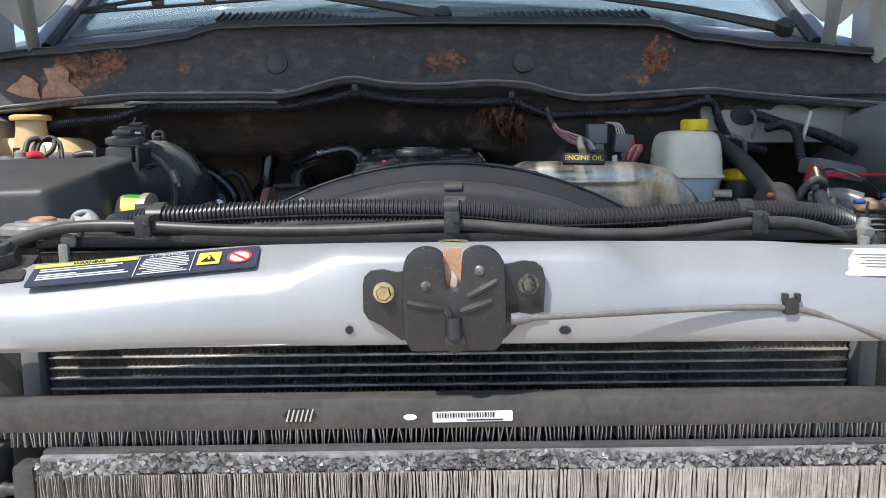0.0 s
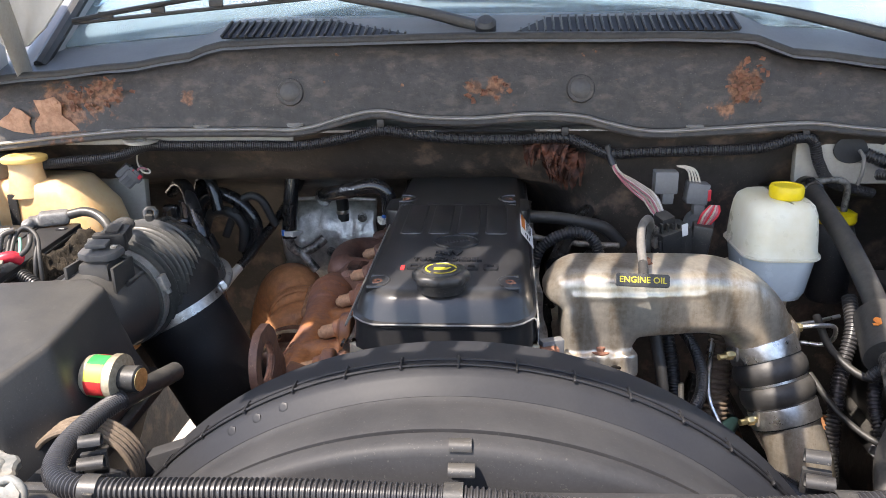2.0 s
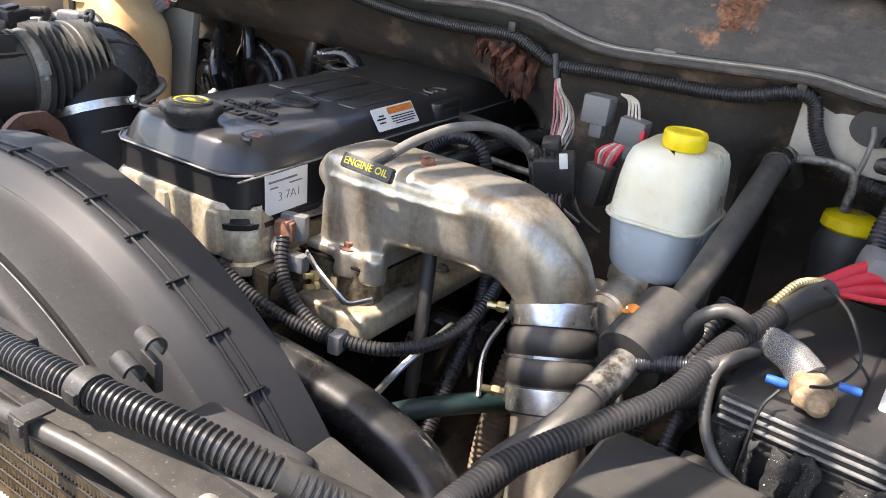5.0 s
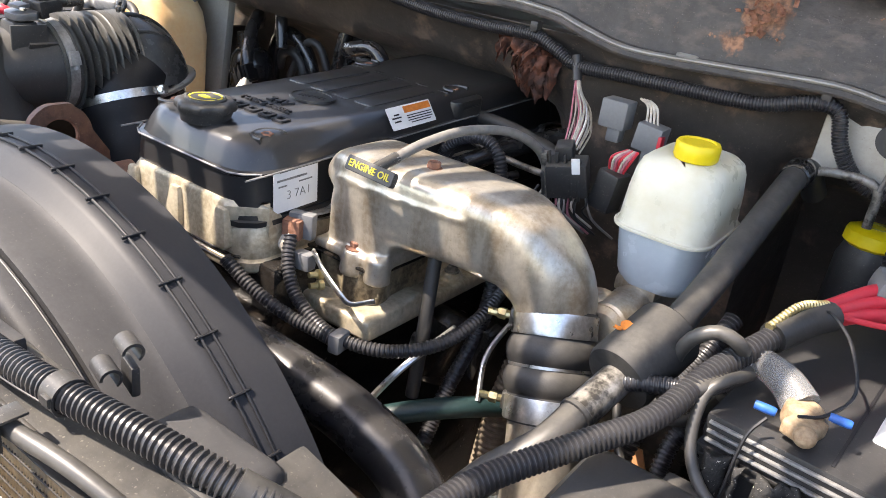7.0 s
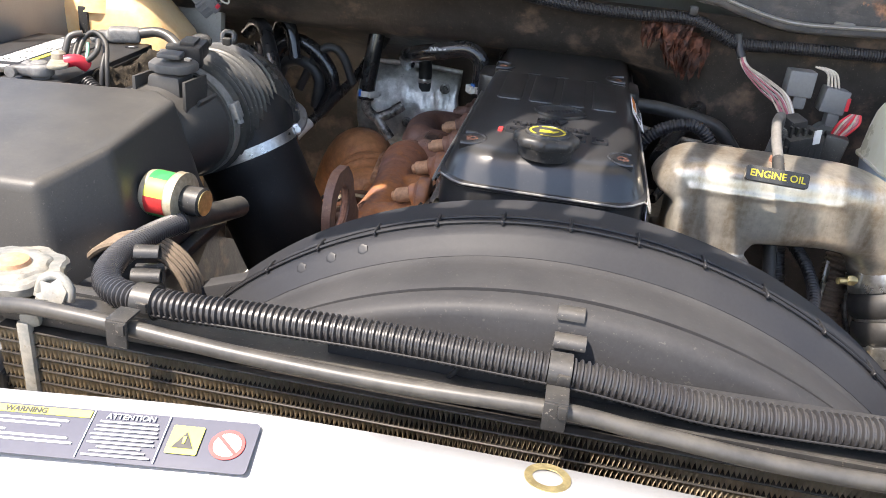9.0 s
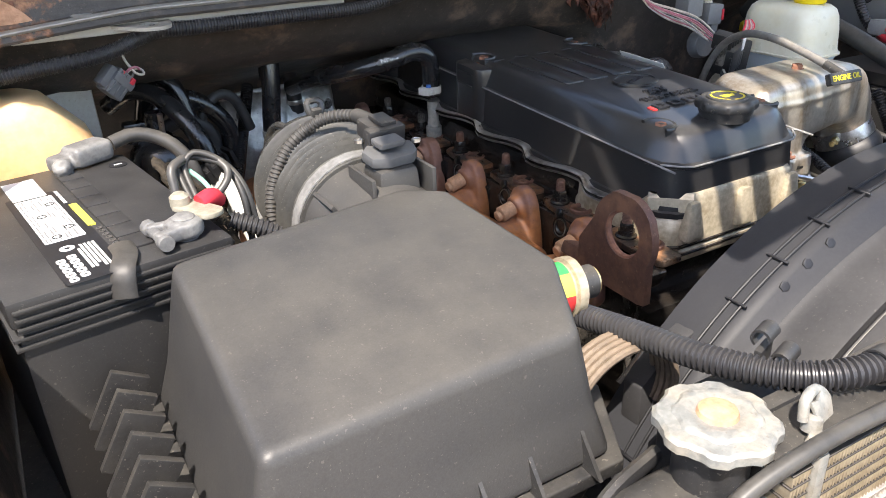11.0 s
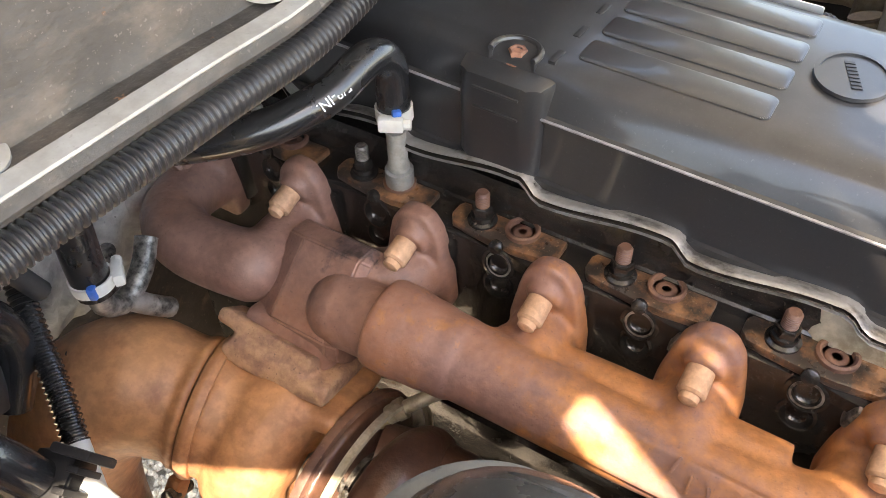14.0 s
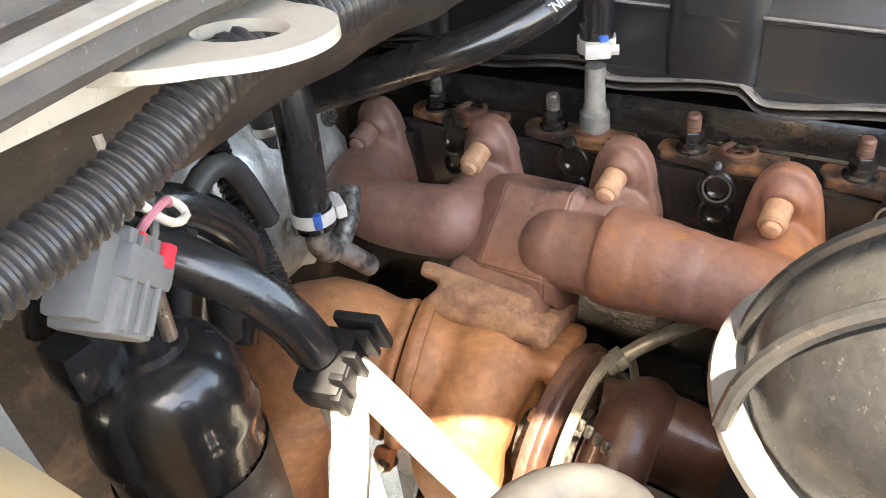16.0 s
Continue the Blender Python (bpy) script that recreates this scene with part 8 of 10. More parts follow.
def build_right_battery():
    root, m, put = build_battery((0.685, 1.175, 1.0), -4, (0.18, 0.30, 0.213), "black starter battery with taped and corroded terminal", "battery")
    z = 0.213
    put("label", prism(rounded(0.06, 0.12, 0.003), 0.0008, Matrix.Translation((0.045, -0.02, z))), M_PAPER, "white and yellow label")
    put("yellow_strip", prism([(-0.0, -0.03), (0.009, -0.03), (0.009, 0.03), (0.0, 0.03)], 0.0012, Matrix.Translation((0.02, 0.0, z))), M_LABEL_YELLOW)
    bm = bmesh.new()
    for i in range(9):
        prism([(0.035, -0.07 + 0.012 * i), (0.065, -0.07 + 0.012 * i), (0.065, -0.0665 + 0.012 * i), (0.035, -0.0665 + 0.012 * i)], 0.0013, Matrix.Translation((0, 0, z)), 0, bm)
    put("fine_print", bm, M_INK)
    for i in range(3):
        put("lid_ridge", box((0.0, -0.151, z - 0.006 - 0.008 * i), (0.172, 0.004, 0.0026), 0.001), M_BAND, "worn pale ridge")
    put("lid_groove", box((0.002, -0.03, z + 0.0002), (0.003, 0.22, 0.001), 0.0004), M_INK)
    # terminal: post, crusted clamp with its bolt, and a lug in clear wrap
    put("post", lathe([(0.0095, 0), (0.009, 0.018)], (-0.032, -0.11, z), (0, 0, 1), 16), M_LEAD)
    bm = lathe([(0.0145, 0.002), (0.0158, 0.006), (0.015, 0.018), (0.01, 0.022)], (-0.032, -0.11, z), (0, 0, 1), 20)
    box((-0.026, -0.128, z + 0.012), (0.024, 0.03, 0.014), 0.004, (0, 0, -14), bm)
    lathe([(0.0085, 0), (0.0085, 0.01), (0.006, 0.013)], (-0.022, -0.14, z + 0.012), (0.15, -0.8, 0.5), 14, bm)
    bm.transform(m)
    fused("terminal_clamp", bm, M_CORRODED, root, "corroded tan and orange terminal clamp", 0.0015, 2)
    put("clear_wrap", sweep([(-0.036, -0.1, z + 0.012), (-0.055, -0.088, z + 0.02), (-0.08, -0.078, z + 0.022), (-0.1, -0.08, z + 0.018)], lambda s: 0.0175 - 0.006 * s, 14, 0.005, flat=0.8), M_WRAP, "milky clear tape wrapped round the lug")
    put("blue_crimp", lathe([(0.0035, 0), (0.0038, 0.003), (0.0038, 0.014), (0.003, 0.016)], (-0.062, -0.138, z + 0.018), (1, 0.12, 0), 12), M_BLUE, "blue crimp")
    put("blue_crimp", lathe([(0.003, 0), (0.0036, 0.003), (0.0036, 0.014), (0.0028, 0.016)], (-0.014, -0.12, z + 0.026), (1, 0.1, 0), 12), M_BLUE, "blue crimp")
    base = Vector(m @ V(-0.092, -0.08, z + 0.02))
    root = thing("battery_leads", (0.58, 1.05, 1.2), "grey and black battery leads running from the taped terminal", "cables")
    part("grey_lead", sweep([base, (0.585, 1.075, 1.256), (0.568, 1.07, 1.262), (0.55, 1.065, 1.25), (0.54, 1.07, 1.22), (0.535, 1.09, 1.17)], 0.0062, 12, 0.008), M_TUBE, root, "scuffed grey lead")
    part("grey_lead", sweep([base + V(0.01, -0.012, -0.006), (0.588, 1.05, 1.235), (0.578, 1.034, 1.222), (0.583, 1.015, 1.19), (0.604, 1.0, 1.166), (0.64, 0.99, 1.155), (0.69, 0.985, 1.162), (0.76, 0.98, 1.17)], 0.0048, 12, 0.008), M_TUBE, root, "scuffed grey lead")
    part("wrapped_lead", sweep([base + V(0.005, -0.01, -0.006), (0.575, 1.04, 1.226), (0.545, 1.03, 1.218), (0.515, 1.03, 1.205), (0.49, 1.04, 1.175)], 0.0078, 12, rib=(0.004, 0.001)), M_LOOM, root)
    part("tape_end", sweep([base + V(0.005, -0.01, -0.006), (0.575, 1.04, 1.226), (0.56, 1.034, 1.222)], 0.0085, 12, 0.006), M_RUBBER, root)
    part("thin_wire", sweep([(0.645, 1.035, 1.24), (0.66, 1.06, 1.236), (0.672, 1.09, 1.248), (0.655, 1.13, 1.268), (0.632, 1.16, 1.275), (0.625, 1.175, 1.265)], 0.0015, 6, 0.006), M_INK, root)
    part("thin_wire", sweep([(0.626, 1.028, 1.232), (0.618, 1.018, 1.215), (0.616, 1.01, 1.17), (0.614, 1.005, 1.1)], 0.0014, 6, 0.006), M_INK, root)
    # torn felt jacket round the battery's front
    rnd = random.Random(21)
    root = thing("battery_jacket", (0.66, 1.01, 1.1), "torn speckled grey felt jacket round the battery's front", "felt")
    for x0, x1 in ((0.598, 0.625), (0.638, 0.672), (0.69, 0.75)):
        bm = bmesh.new()
        rows = [[(x0 + (x1 - x0) * i / 8 + rnd.uniform(-0.002, 0.002), 1.02 - 0.006 * math.sin(i) + rnd.uniform(-0.002, 0.002), 1.19 - 0.075 * j / 9 + 0.01 * (x1 - x0) * (i - 4) + rnd.uniform(-0.002, 0.002)) for j in range(10)] for i in range(9)]
        rings_to(bm, rows, False)
        ob = part("felt_flap", bm, M_FELT_GREY, root, "", 50)
        so = ob.modifiers.new("thick", "SOLIDIFY")
        so.thickness = 0.004
    # red cable bundle on the far end
    root = thing("red_cables", (0.64, 1.22, 1.22), "red battery cables spreading from a grey terminal cover", "cables")
    part("terminal_cover", box((0.70, 1.275, 1.268), (0.11, 0.05, 0.03), 0.01, (0, 10, 15)), M_GREY, root)
    for i, (dy, dz) in enumerate(((0, 0), (0.016, 0.008), (-0.012, -0.008), (0.026, -0.006))):
        part("red_cable", sweep([(0.69, 1.262 + dy, 1.27 + dz), (0.655, 1.235 + dy, 1.268 + dz), (0.618, 1.178 + dy * 0.6, 1.258 + dz * 0.5)], 0.0068, 12, 0.008), M_RED, root)
    part("thin_red", sweep([(0.62, 1.18, 1.265), (0.66, 1.2, 1.262), (0.72, 1.23, 1.262), (0.8, 1.25, 1.26)], 0.003, 8, 0.008), M_RED, root)
    part("white_tie", box((0.69, 1.36, 1.345), (0.006, 0.006, 0.06), 0.001, (0, 14, 0)), M_WHITE, root, "white cable tie")
    part("taped_sleeve", sweep([(0.6, 1.12, 1.252), (0.615, 1.155, 1.26), (0.63, 1.185, 1.262)], 0.0135, 14, 0.008), M_RUBBER, root)
    part("bare_braid", sweep([(0.595, 1.115, 1.262), (0.608, 1.15, 1.275), (0.625, 1.185, 1.272)], 0.004, 8, rib=(0.004, 0.001)), M_BRASS, root, "tan braided wire")


build_right_battery()


def build_fuse_box():
    root = thing("power_box", (0.66, 0.93, 1.0), "black plastic power distribution box with a flat lid", "fuse box")
    quad_loft("lid", [rect_ring(0.512, 0.84, 0.855, 1.0, 0.015, 1.13), rect_ring(0.515, 0.838, 0.858, 0.998, 0.015, 1.155), rect_ring(0.522, 0.832, 0.866, 0.99, 0.012, 1.166), rect_ring(0.53, 0.825, 0.873, 0.983, 0.01, 1.168)], M_AIRBOX, root)
    quad_loft("base", [rect_ring(0.525, 0.83, 0.865, 0.99, 0.012, 0.98), rect_ring(0.52, 0.835, 0.86, 0.995, 0.012, 1.13)], M_PLASTIC, root)
    part("lid_catch", box((0.655, 0.853, 1.155), (0.035, 0.02, 0.03), 0.005), M_PLASTIC, root)
    part("lid_catch", box((0.59, 1.0, 1.15), (0.03, 0.016, 0.028), 0.004), M_PLASTIC, root)
    part("lid_bead", sweep([(0.525, 0.862, 1.1675), (0.6, 0.862, 1.1675), (0.83, 0.862, 1.1675)], 0.0025, 8, 0.03), M_AIRBOX, root)
    root = thing("coolant_bottle", (0.55, 0.72, 1.0), "white coolant bottle with an open filler neck, in full sun", "tank")
    quad_loft("bottle", [rect_ring(0.478, 0.66, 0.66, 0.775, 0.03, 1.0), rect_ring(0.478, 0.66, 0.66, 0.775, 0.03, 1.168), rect_ring(0.486, 0.652, 0.667, 0.768, 0.03, 1.182), rect_ring(0.5, 0.64, 0.678, 0.757, 0.025, 1.189)], M_CREAM, root)
    o = (0.54, 0.728, 1.2)
    part("filler_neck", lathe([(0.037, -0.016), (0.034, -0.008), (0.033, 0.01), (0.0315, 0.012), (0.0295, 0.01), (0.0295, -0.012)], o, (0, 0, 1), 40, None, False), M_CREAM, root)
    # Shallow tan floor carries the shade of the deep open neck.
    part("neck_floor", lathe([(0.0298, -0.0085), (0.02, -0.0095), (0.008, -0.01)], o, (0, 0, 1), 40), M_CORRODED, root, "tan floor that stands for the shaded neck")
    part("nipple", lathe([(0.007, -0.008), (0.006, 0.014), (0.003, 0.018)], (0.503, 0.755, 1.194), (0, 0, 1), 12), M_CREAM, root)
    root = thing("closing_panel", (0.5, 0.75, 1.0), "black plastic closing panel beside the radiator", "closing panel")
    part("panel", box((0.44, 0.74, 1.19), (0.10, 0.09, 0.012), 0.004, (0, 14, 0)), M_PLASTIC, root)


build_fuse_box()


# ==== wiring at the firewall and beside the intake ====
def loom(name, pts, r, label, mat=None, pitch=0.0048):
    root = thing(name, pts[len(pts) // 2], label, "wiring loom")
    part("corrugated_sleeve", sweep(pts, r, 14, rib=(pitch, r * 0.15)), mat or M_LOOM, root)
    return root


FIRE_LOOM = [(-0.8, 1.432, 1.352), (-0.7, 1.417, 1.366), (-0.61, 1.42, 1.374), (-0.55, 1.42, 1.392), (-0.5, 1.42, 1.392), (-0.43, 1.42, 1.392), (-0.354, 1.42, 1.392), (-0.28, 1.421, 1.392), (-0.2, 1.423, 1.406), (-0.15, 1.425, 1.416), (-0.09, 1.427, 1.407), (-0.02, 1.43, 1.4), (0.07, 1.433, 1.398), (0.147, 1.434, 1.4), (0.185, 1.434, 1.388), (0.222, 1.434, 1.374), (0.29, 1.434, 1.376), (0.36, 1.434, 1.378), (0.46, 1.434, 1.382), (0.515, 1.434, 1.397), (0.545, 1.44, 1.393), (0.56, 1.442, 1.355), (0.59, 1.452, 1.32), (0.66, 1.462, 1.3)]
root = loom("firewall_loom", FIRE_LOOM, 0.0092, "black corrugated wiring loom clipped along the firewall lip", None, 0.0038)
for x, y, z in ((-0.15, 1.425, 1.428), (0.15, 1.432, 1.412), (0.53, 1.437, 1.408)):
    part("loom_clip", box((x, y, z), (0.012, 0.016, 0.014), 0.003), M_PLASTIC, root)
loom("injector_loom", [(0.112, 1.035, 1.19), (0.125, 1.02, 1.165), (0.15, 1.01, 1.14), (0.185, 1.008, 1.122), (0.22, 1.009, 1.117), (0.265, 1.03, 1.115), (0.3, 1.07, 1.122), (0.315, 1.12, 1.14), (0.31, 1.18, 1.16), (0.29, 1.25, 1.17)], 0.0078, "black corrugated loom looping under the intake horn")
loom("crank_loom", [(0.075, 0.975, 1.165), (0.11, 0.98, 1.145), (0.15, 0.99, 1.127), (0.19, 1.002, 1.117), (0.22, 1.007, 1.113)], 0.0078, "black corrugated loom beside the shroud")
loom("side_loom", [(0.16, 1.36, 1.2), (0.155, 1.3, 1.225), (0.165, 1.25, 1.24), (0.19, 1.22, 1.235), (0.21, 1.22, 1.2), (0.215, 1.23, 1.15)], 0.0085, "black corrugated loom behind the intake horn")
loom("fuel_loom", [(0.092, 1.325, 1.195), (0.101, 1.32, 1.223), (0.109, 1.32, 1.246), (0.134, 1.32, 1.266), (0.167, 1.32, 1.273), (0.19, 1.32, 1.26), (0.2, 1.32, 1.234), (0.203, 1.325, 1.2)], 0.009, "black corrugated loom looping behind the intake horn")
loom("right_loom", [(0.635, 1.40, 1.345), (0.655, 1.36, 1.35), (0.66, 1.33, 1.33), (0.655, 1.3, 1.29), (0.67, 1.28, 1.26)], 0.009, "black corrugated loom dropping to the battery")
loom("corner_loom", [(0.63, 1.44, 1.37), (0.68, 1.42, 1.35), (0.74, 1.4, 1.33), (0.8, 1.39, 1.3)], 0.011, "black corrugated loom in the corner of the bay")


def build_side_connectors():
    root = thing("injector_plug", (0.11, 1.045, 1.17), "orange and grey plug with splayed wires at the head", "connector")
    part("orange_plug", box((0.108, 1.043, 1.196), (0.022, 0.02, 0.024), 0.003, (0, 0, 20)), M_FLAKE, root, "orange plug")
    part("frame", box((0.112, 1.052, 1.199), (0.03, 0.014, 0.03), 0.003, (0, 0, 20)), M_GREY, root)
    for k in range(4):
        part("wire", sweep([(0.104 + 0.003 * k, 1.034, 1.192), (0.103 + 0.002 * k, 1.026, 1.18), (0.108 + 0.002 * k, 1.028, 1.17)], 0.0013, 6, 0.004), M_WIRE_PALE, root)
    part("wire_clip", box((0.221, 1.006, 1.116), (0.014, 0.022, 0.022), 0.003, (0, 0, 10)), M_GREY, root, "pale wire clip")
    root = thing("heater_strap", (0.16, 1.04, 1.17), "bright bent metal strap before the intake flange", "strap")
    part("strap", sweep([(0.138, 1.045, 1.178), (0.17, 1.03, 1.17), (0.2, 1.025, 1.157), (0.212, 1.03, 1.148), (0.232, 1.045, 1.155)], 0.004, 10, 0.005, flat=0.6), M_STEEL, root)
    for z, y in ((1.162, 1.036), (1.148, 1.038)):
        part("stud", lathe([(0.006, 0), (0.006, 0.006), (0.0035, 0.007), (0.0035, 0.016)], (0.162, y, z), (-0.3, -1, 0.1), 8), M_BRASS, root)
    part("grey_plug", box((0.13, 1.04, 1.165), (0.022, 0.016, 0.02), 0.003, (0, 0, 10)), M_GREY, root)
    # control module with plugs
    root = thing("module_plug", (0.305, 1.3, 1.24), "black multi-pin plug with pink and white wires", "connector")
    part("plug_body", box((0.303, 1.3, 1.268), (0.05, 0.036, 0.044), 0.005, (10, -12, 20)), M_PLASTIC, root)
    part("plug_cover", box((0.292, 1.303, 1.294), (0.022, 0.028, 0.026), 0.004, (10, -12, 20)), M_PLASTIC, root)
    part("plug_lever", box((0.276, 1.288, 1.276), (0.008, 0.012, 0.036), 0.002, (10, -12, 20)), M_GASKET, root)
    for i in range(6):
        part("plug_rib", box((0.283 + 0.008 * i, 1.277 + 0.003 * i, 1.258), (0.004, 0.004, 0.03), 0.001, (10, -12, 20)), M_PLASTIC, root)
    part("pale_label", box((0.318, 1.283, 1.288), (0.01, 0.002, 0.02), 0.001, (10, -12, 20)), M_PAPER, root)
    rnd = random.Random(6)
    for k in range(18):
        o = V(rnd.uniform(-0.012, 0.012), rnd.uniform(-0.01, 0.01), rnd.uniform(-0.008, 0.008))
        mat = (M_WIRE_PALE, M_WIRE_PINK, M_WIRE_PALE, M_WHITE_PRINT)[k % 4]
        part("wire", sweep([V(0.226, 1.43, 1.372) + o * 0.2, V(0.236, 1.42, 1.345) + o * 0.5, V(0.258, 1.395, 1.328) + o * 1.3, V(0.277, 1.36, 1.316) + o * 1.4, V(0.288, 1.325, 1.296) + o], 0.0012, 6, 0.008), mat, root)
    for k in range(14):
        o = V(0.276 + 0.004 * k + rnd.uniform(-0.003, 0.003), 1.284 + 0.002 * k, 1.252)
        d = V(rnd.uniform(-0.01, 0.02), rnd.uniform(-0.012, 0.004), rnd.uniform(-0.04, -0.02))
        part("wire", sweep([o, o + d * 0.5 + V(rnd.uniform(-0.006, 0.006), -0.006, 0), o + d, o + d + V(0.02, 0.02, -0.02)], 0.0016, 6, 0.006), (M_INK, M_WIRE_PALE, M_WIRE, M_INK, M_WIRE_PINK)[k % 5], root)
    for k in range(5):
        part("plug_fin", box((0.284 + 0.009 * k, 1.281 + 0.0032 * k, 1.288 - 0.001 * k), (0.003, 0.006, 0.022), 0.001, (10, -12, 20)), M_RUBBER, root)
    part("wrapped_tail", sweep([(0.218, 1.432, 1.388), (0.223, 1.431, 1.372), (0.23, 1.425, 1.356)], 0.0062, 10, 0.006), M_LOOM, root)
    root = thing("second_plug", (0.36, 1.33, 1.23), "black plug with red and white wires", "connector")
    part("plug_body", box((0.35, 1.32, 1.262), (0.03, 0.03, 0.05), 0.004, (0, 8, -10)), M_PLASTIC, root)
    for k in range(7):
        part("wire", sweep([(0.345 + 0.003 * k, 1.318, 1.287), (0.348 + 0.004 * k, 1.31, 1.305), (0.362 + 0.002 * k, 1.32, 1.315)], 0.0018, 6, 0.005), (M_RED, M_WIRE_PALE, M_WIRE_PINK)[k % 3], root)
    for x, z, s, lab in ((0.308, 1.336, 0.036, "grey square relay on the firewall"), (0.358, 1.318, 0.034, "grey plug with a red tab on the firewall")):
        root = thing("relay", (x, 1.4, z - 0.02), lab, "relay")
        part("shell", box((x, 1.395, z), (s, 0.03, s), 0.003, (0, 6 if x > 0.33 else 0, 0)), M_GREY, root)
        part("lower_shell", box((x + 0.004, 1.393, z - 0.025), (s * 0.5, 0.02, 0.02), 0.003), M_GREY, root)
        if x > 0.33:
            part("red_tab", box((x + 0.017, 1.385, z - 0.002), (0.005, 0.012, 0.018), 0.001), M_RED, root)
            for k in range(4):
                part("wire", sweep([(x - 0.01 + 0.005 * k, 1.395, z + 0.015), (x - 0.015 + 0.004 * k, 1.40, z + 0.035), (x - 0.03 + 0.004 * k, 1.41, z + 0.04)], 0.0016, 6, 0.005), M_WIRE_PALE, root)
    solo("round_diaphragm", lathe([(0.02, 0.0), (0.0235, 0.003), (0.0235, 0.02), (0.021, 0.023), (0.018, 0.0225)], (0.372, 1.432, 1.258), (0, -1, 0.15), 28), M_GREY, "round grey metal diaphragm can on the firewall", "can")
    # pipes and brackets down between engine and chassis
    root = thing("lower_clutter", (0.3, 1.15, 0.9), "dim brackets and pipes low beside the engine", "pipes")
    part("rail_pipe", sweep([(0.13, 1.30, 1.225), (0.16, 1.40, 1.245), (0.2, 1.5, 1.26), (0.25, 1.6, 1.26)], 0.013, 14, 0.012), M_COVER, root)
    part("cross_pipe", sweep([(0.06, 1.42, 1.272), (0.083, 1.42, 1.271), (0.133, 1.42, 1.269), (0.179, 1.42, 1.262), (0.22, 1.42, 1.251), (0.25, 1.42, 1.22)], 0.0105, 14, 0.01), M_RUBBER, root)
    part("thin_pipe", sweep([(0.07, 1.38, 1.245), (0.088, 1.38, 1.249), (0.133, 1.38, 1.241), (0.186, 1.38, 1.235), (0.239, 1.38, 1.233)], 0.005, 10, 0.01), M_GASKET, root)
    part("fuel_line", sweep([(0.12, 1.2, 1.20), (0.15, 1.28, 1.21), (0.19, 1.38, 1.22)], 0.006, 10, 0.01), M_COVER, root)
    part("steel_line", sweep([(0.25, 1.02, 1.04), (0.275, 1.05, 1.09), (0.29, 1.12, 1.12)], 0.004, 8, 0.01), M_STEEL, root)
    part("steel_line", sweep([(0.345, 1.1, 1.06), (0.33, 1.13, 1.1), (0.34, 1.17, 1.14), (0.35, 1.2, 1.16)], 0.0032, 8, 0.01), M_STEEL, root)
    part("teal_hose", sweep([(0.24, 1.0, 1.02), (0.29, 1.04, 1.045), (0.34, 1.1, 1.05), (0.38, 1.18, 1.03)], 0.012, 14, 0.01), M_TEAL, root, "dark teal hose")
    part("black_leg", sweep([(0.25, 1.12, 1.2), (0.262, 1.1, 1.12), (0.265, 1.09, 1.03)], 0.008, 12, 0.01), M_RUBBER, root)
    part("flexible_pipe", sweep([(0.362, 1.2, 1.17), (0.356, 1.185, 1.12), (0.35, 1.165, 1.06), (0.347, 1.15, 1.0), (0.345, 1.14, 0.92)], 0.018, 18, rib=(0.007, 0.0025)), M_BELT, root, "brown ribbed steel pipe")
    part("drop_hose", sweep([(0.285, 1.2, 1.16), (0.292, 1.17, 1.1), (0.29, 1.12, 1.03), (0.3, 1.05, 0.95)], 0.0095, 14, rib=(0.0045, 0.0014)), M_LOOM, root)
    part("pale_bracket", box((0.235, 1.13, 1.06), (0.02, 0.01, 0.05), 0.003, (14, 10, 20)), M_GASKET, root)
    part("pulley", lathe([(0.02, 0), (0.05, 0.004), (0.05, 0.03), (0.02, 0.034)], (0.27, 1.0, 0.9), (0, -1, 0.1), 28), M_LEDGE, root)
    part("bracket", box((0.31, 1.16, 1.08), (0.012, 0.03, 0.07), 0.003, (0, 12, 0)), M_IRON, root)
    part("pump", lathe([(0.03, 0), (0.036, 0.01), (0.036, 0.08), (0.02, 0.09)], (0.22, 1.18, 1.0), (0.2, 0.3, 1), 22), M_IRON, root)
    # looms and plugs low on the driver side
    part("pale_loom", sweep([(0.545, 1.24, 1.2), (0.537, 1.2, 1.17), (0.52, 1.175, 1.125), (0.507, 1.15, 1.09), (0.5, 1.13, 1.03), (0.505, 1.12, 0.95)], 0.0105, 14, rib=(0.0055, 0.0018)), M_LOOM_DUSTY, root, "dusty grey corrugated loom")
    part("dark_loom", sweep([(0.57, 1.2, 1.19), (0.56, 1.16, 1.14), (0.545, 1.13, 1.1), (0.55, 1.1, 1.05), (0.565, 1.09, 0.98)], 0.009, 14, rib=(0.0048, 0.0015)), M_LOOM, root)
    part("loose_lead", sweep([(0.495, 1.22, 1.18), (0.5, 1.17, 1.15), (0.53, 1.13, 1.13), (0.56, 1.11, 1.15), (0.58, 1.1, 1.19)], 0.0055, 10, 0.01), M_RUBBER, root)
    part("loose_lead", sweep([(0.47, 1.16, 1.12), (0.5, 1.12, 1.08), (0.54, 1.08, 1.06), (0.57, 1.05, 1.09)], 0.0045, 10, 0.01), M_RUBBER, root)
    part("grey_plug", box((0.563, 1.1, 1.045), (0.036, 0.03, 0.042), 0.004, (8, 16, 24)), M_GREY, root)
    part("plug_collar", box((0.56, 1.095, 1.072), (0.028, 0.024, 0.02), 0.004, (8, 16, 24)), M_PLASTIC, root)
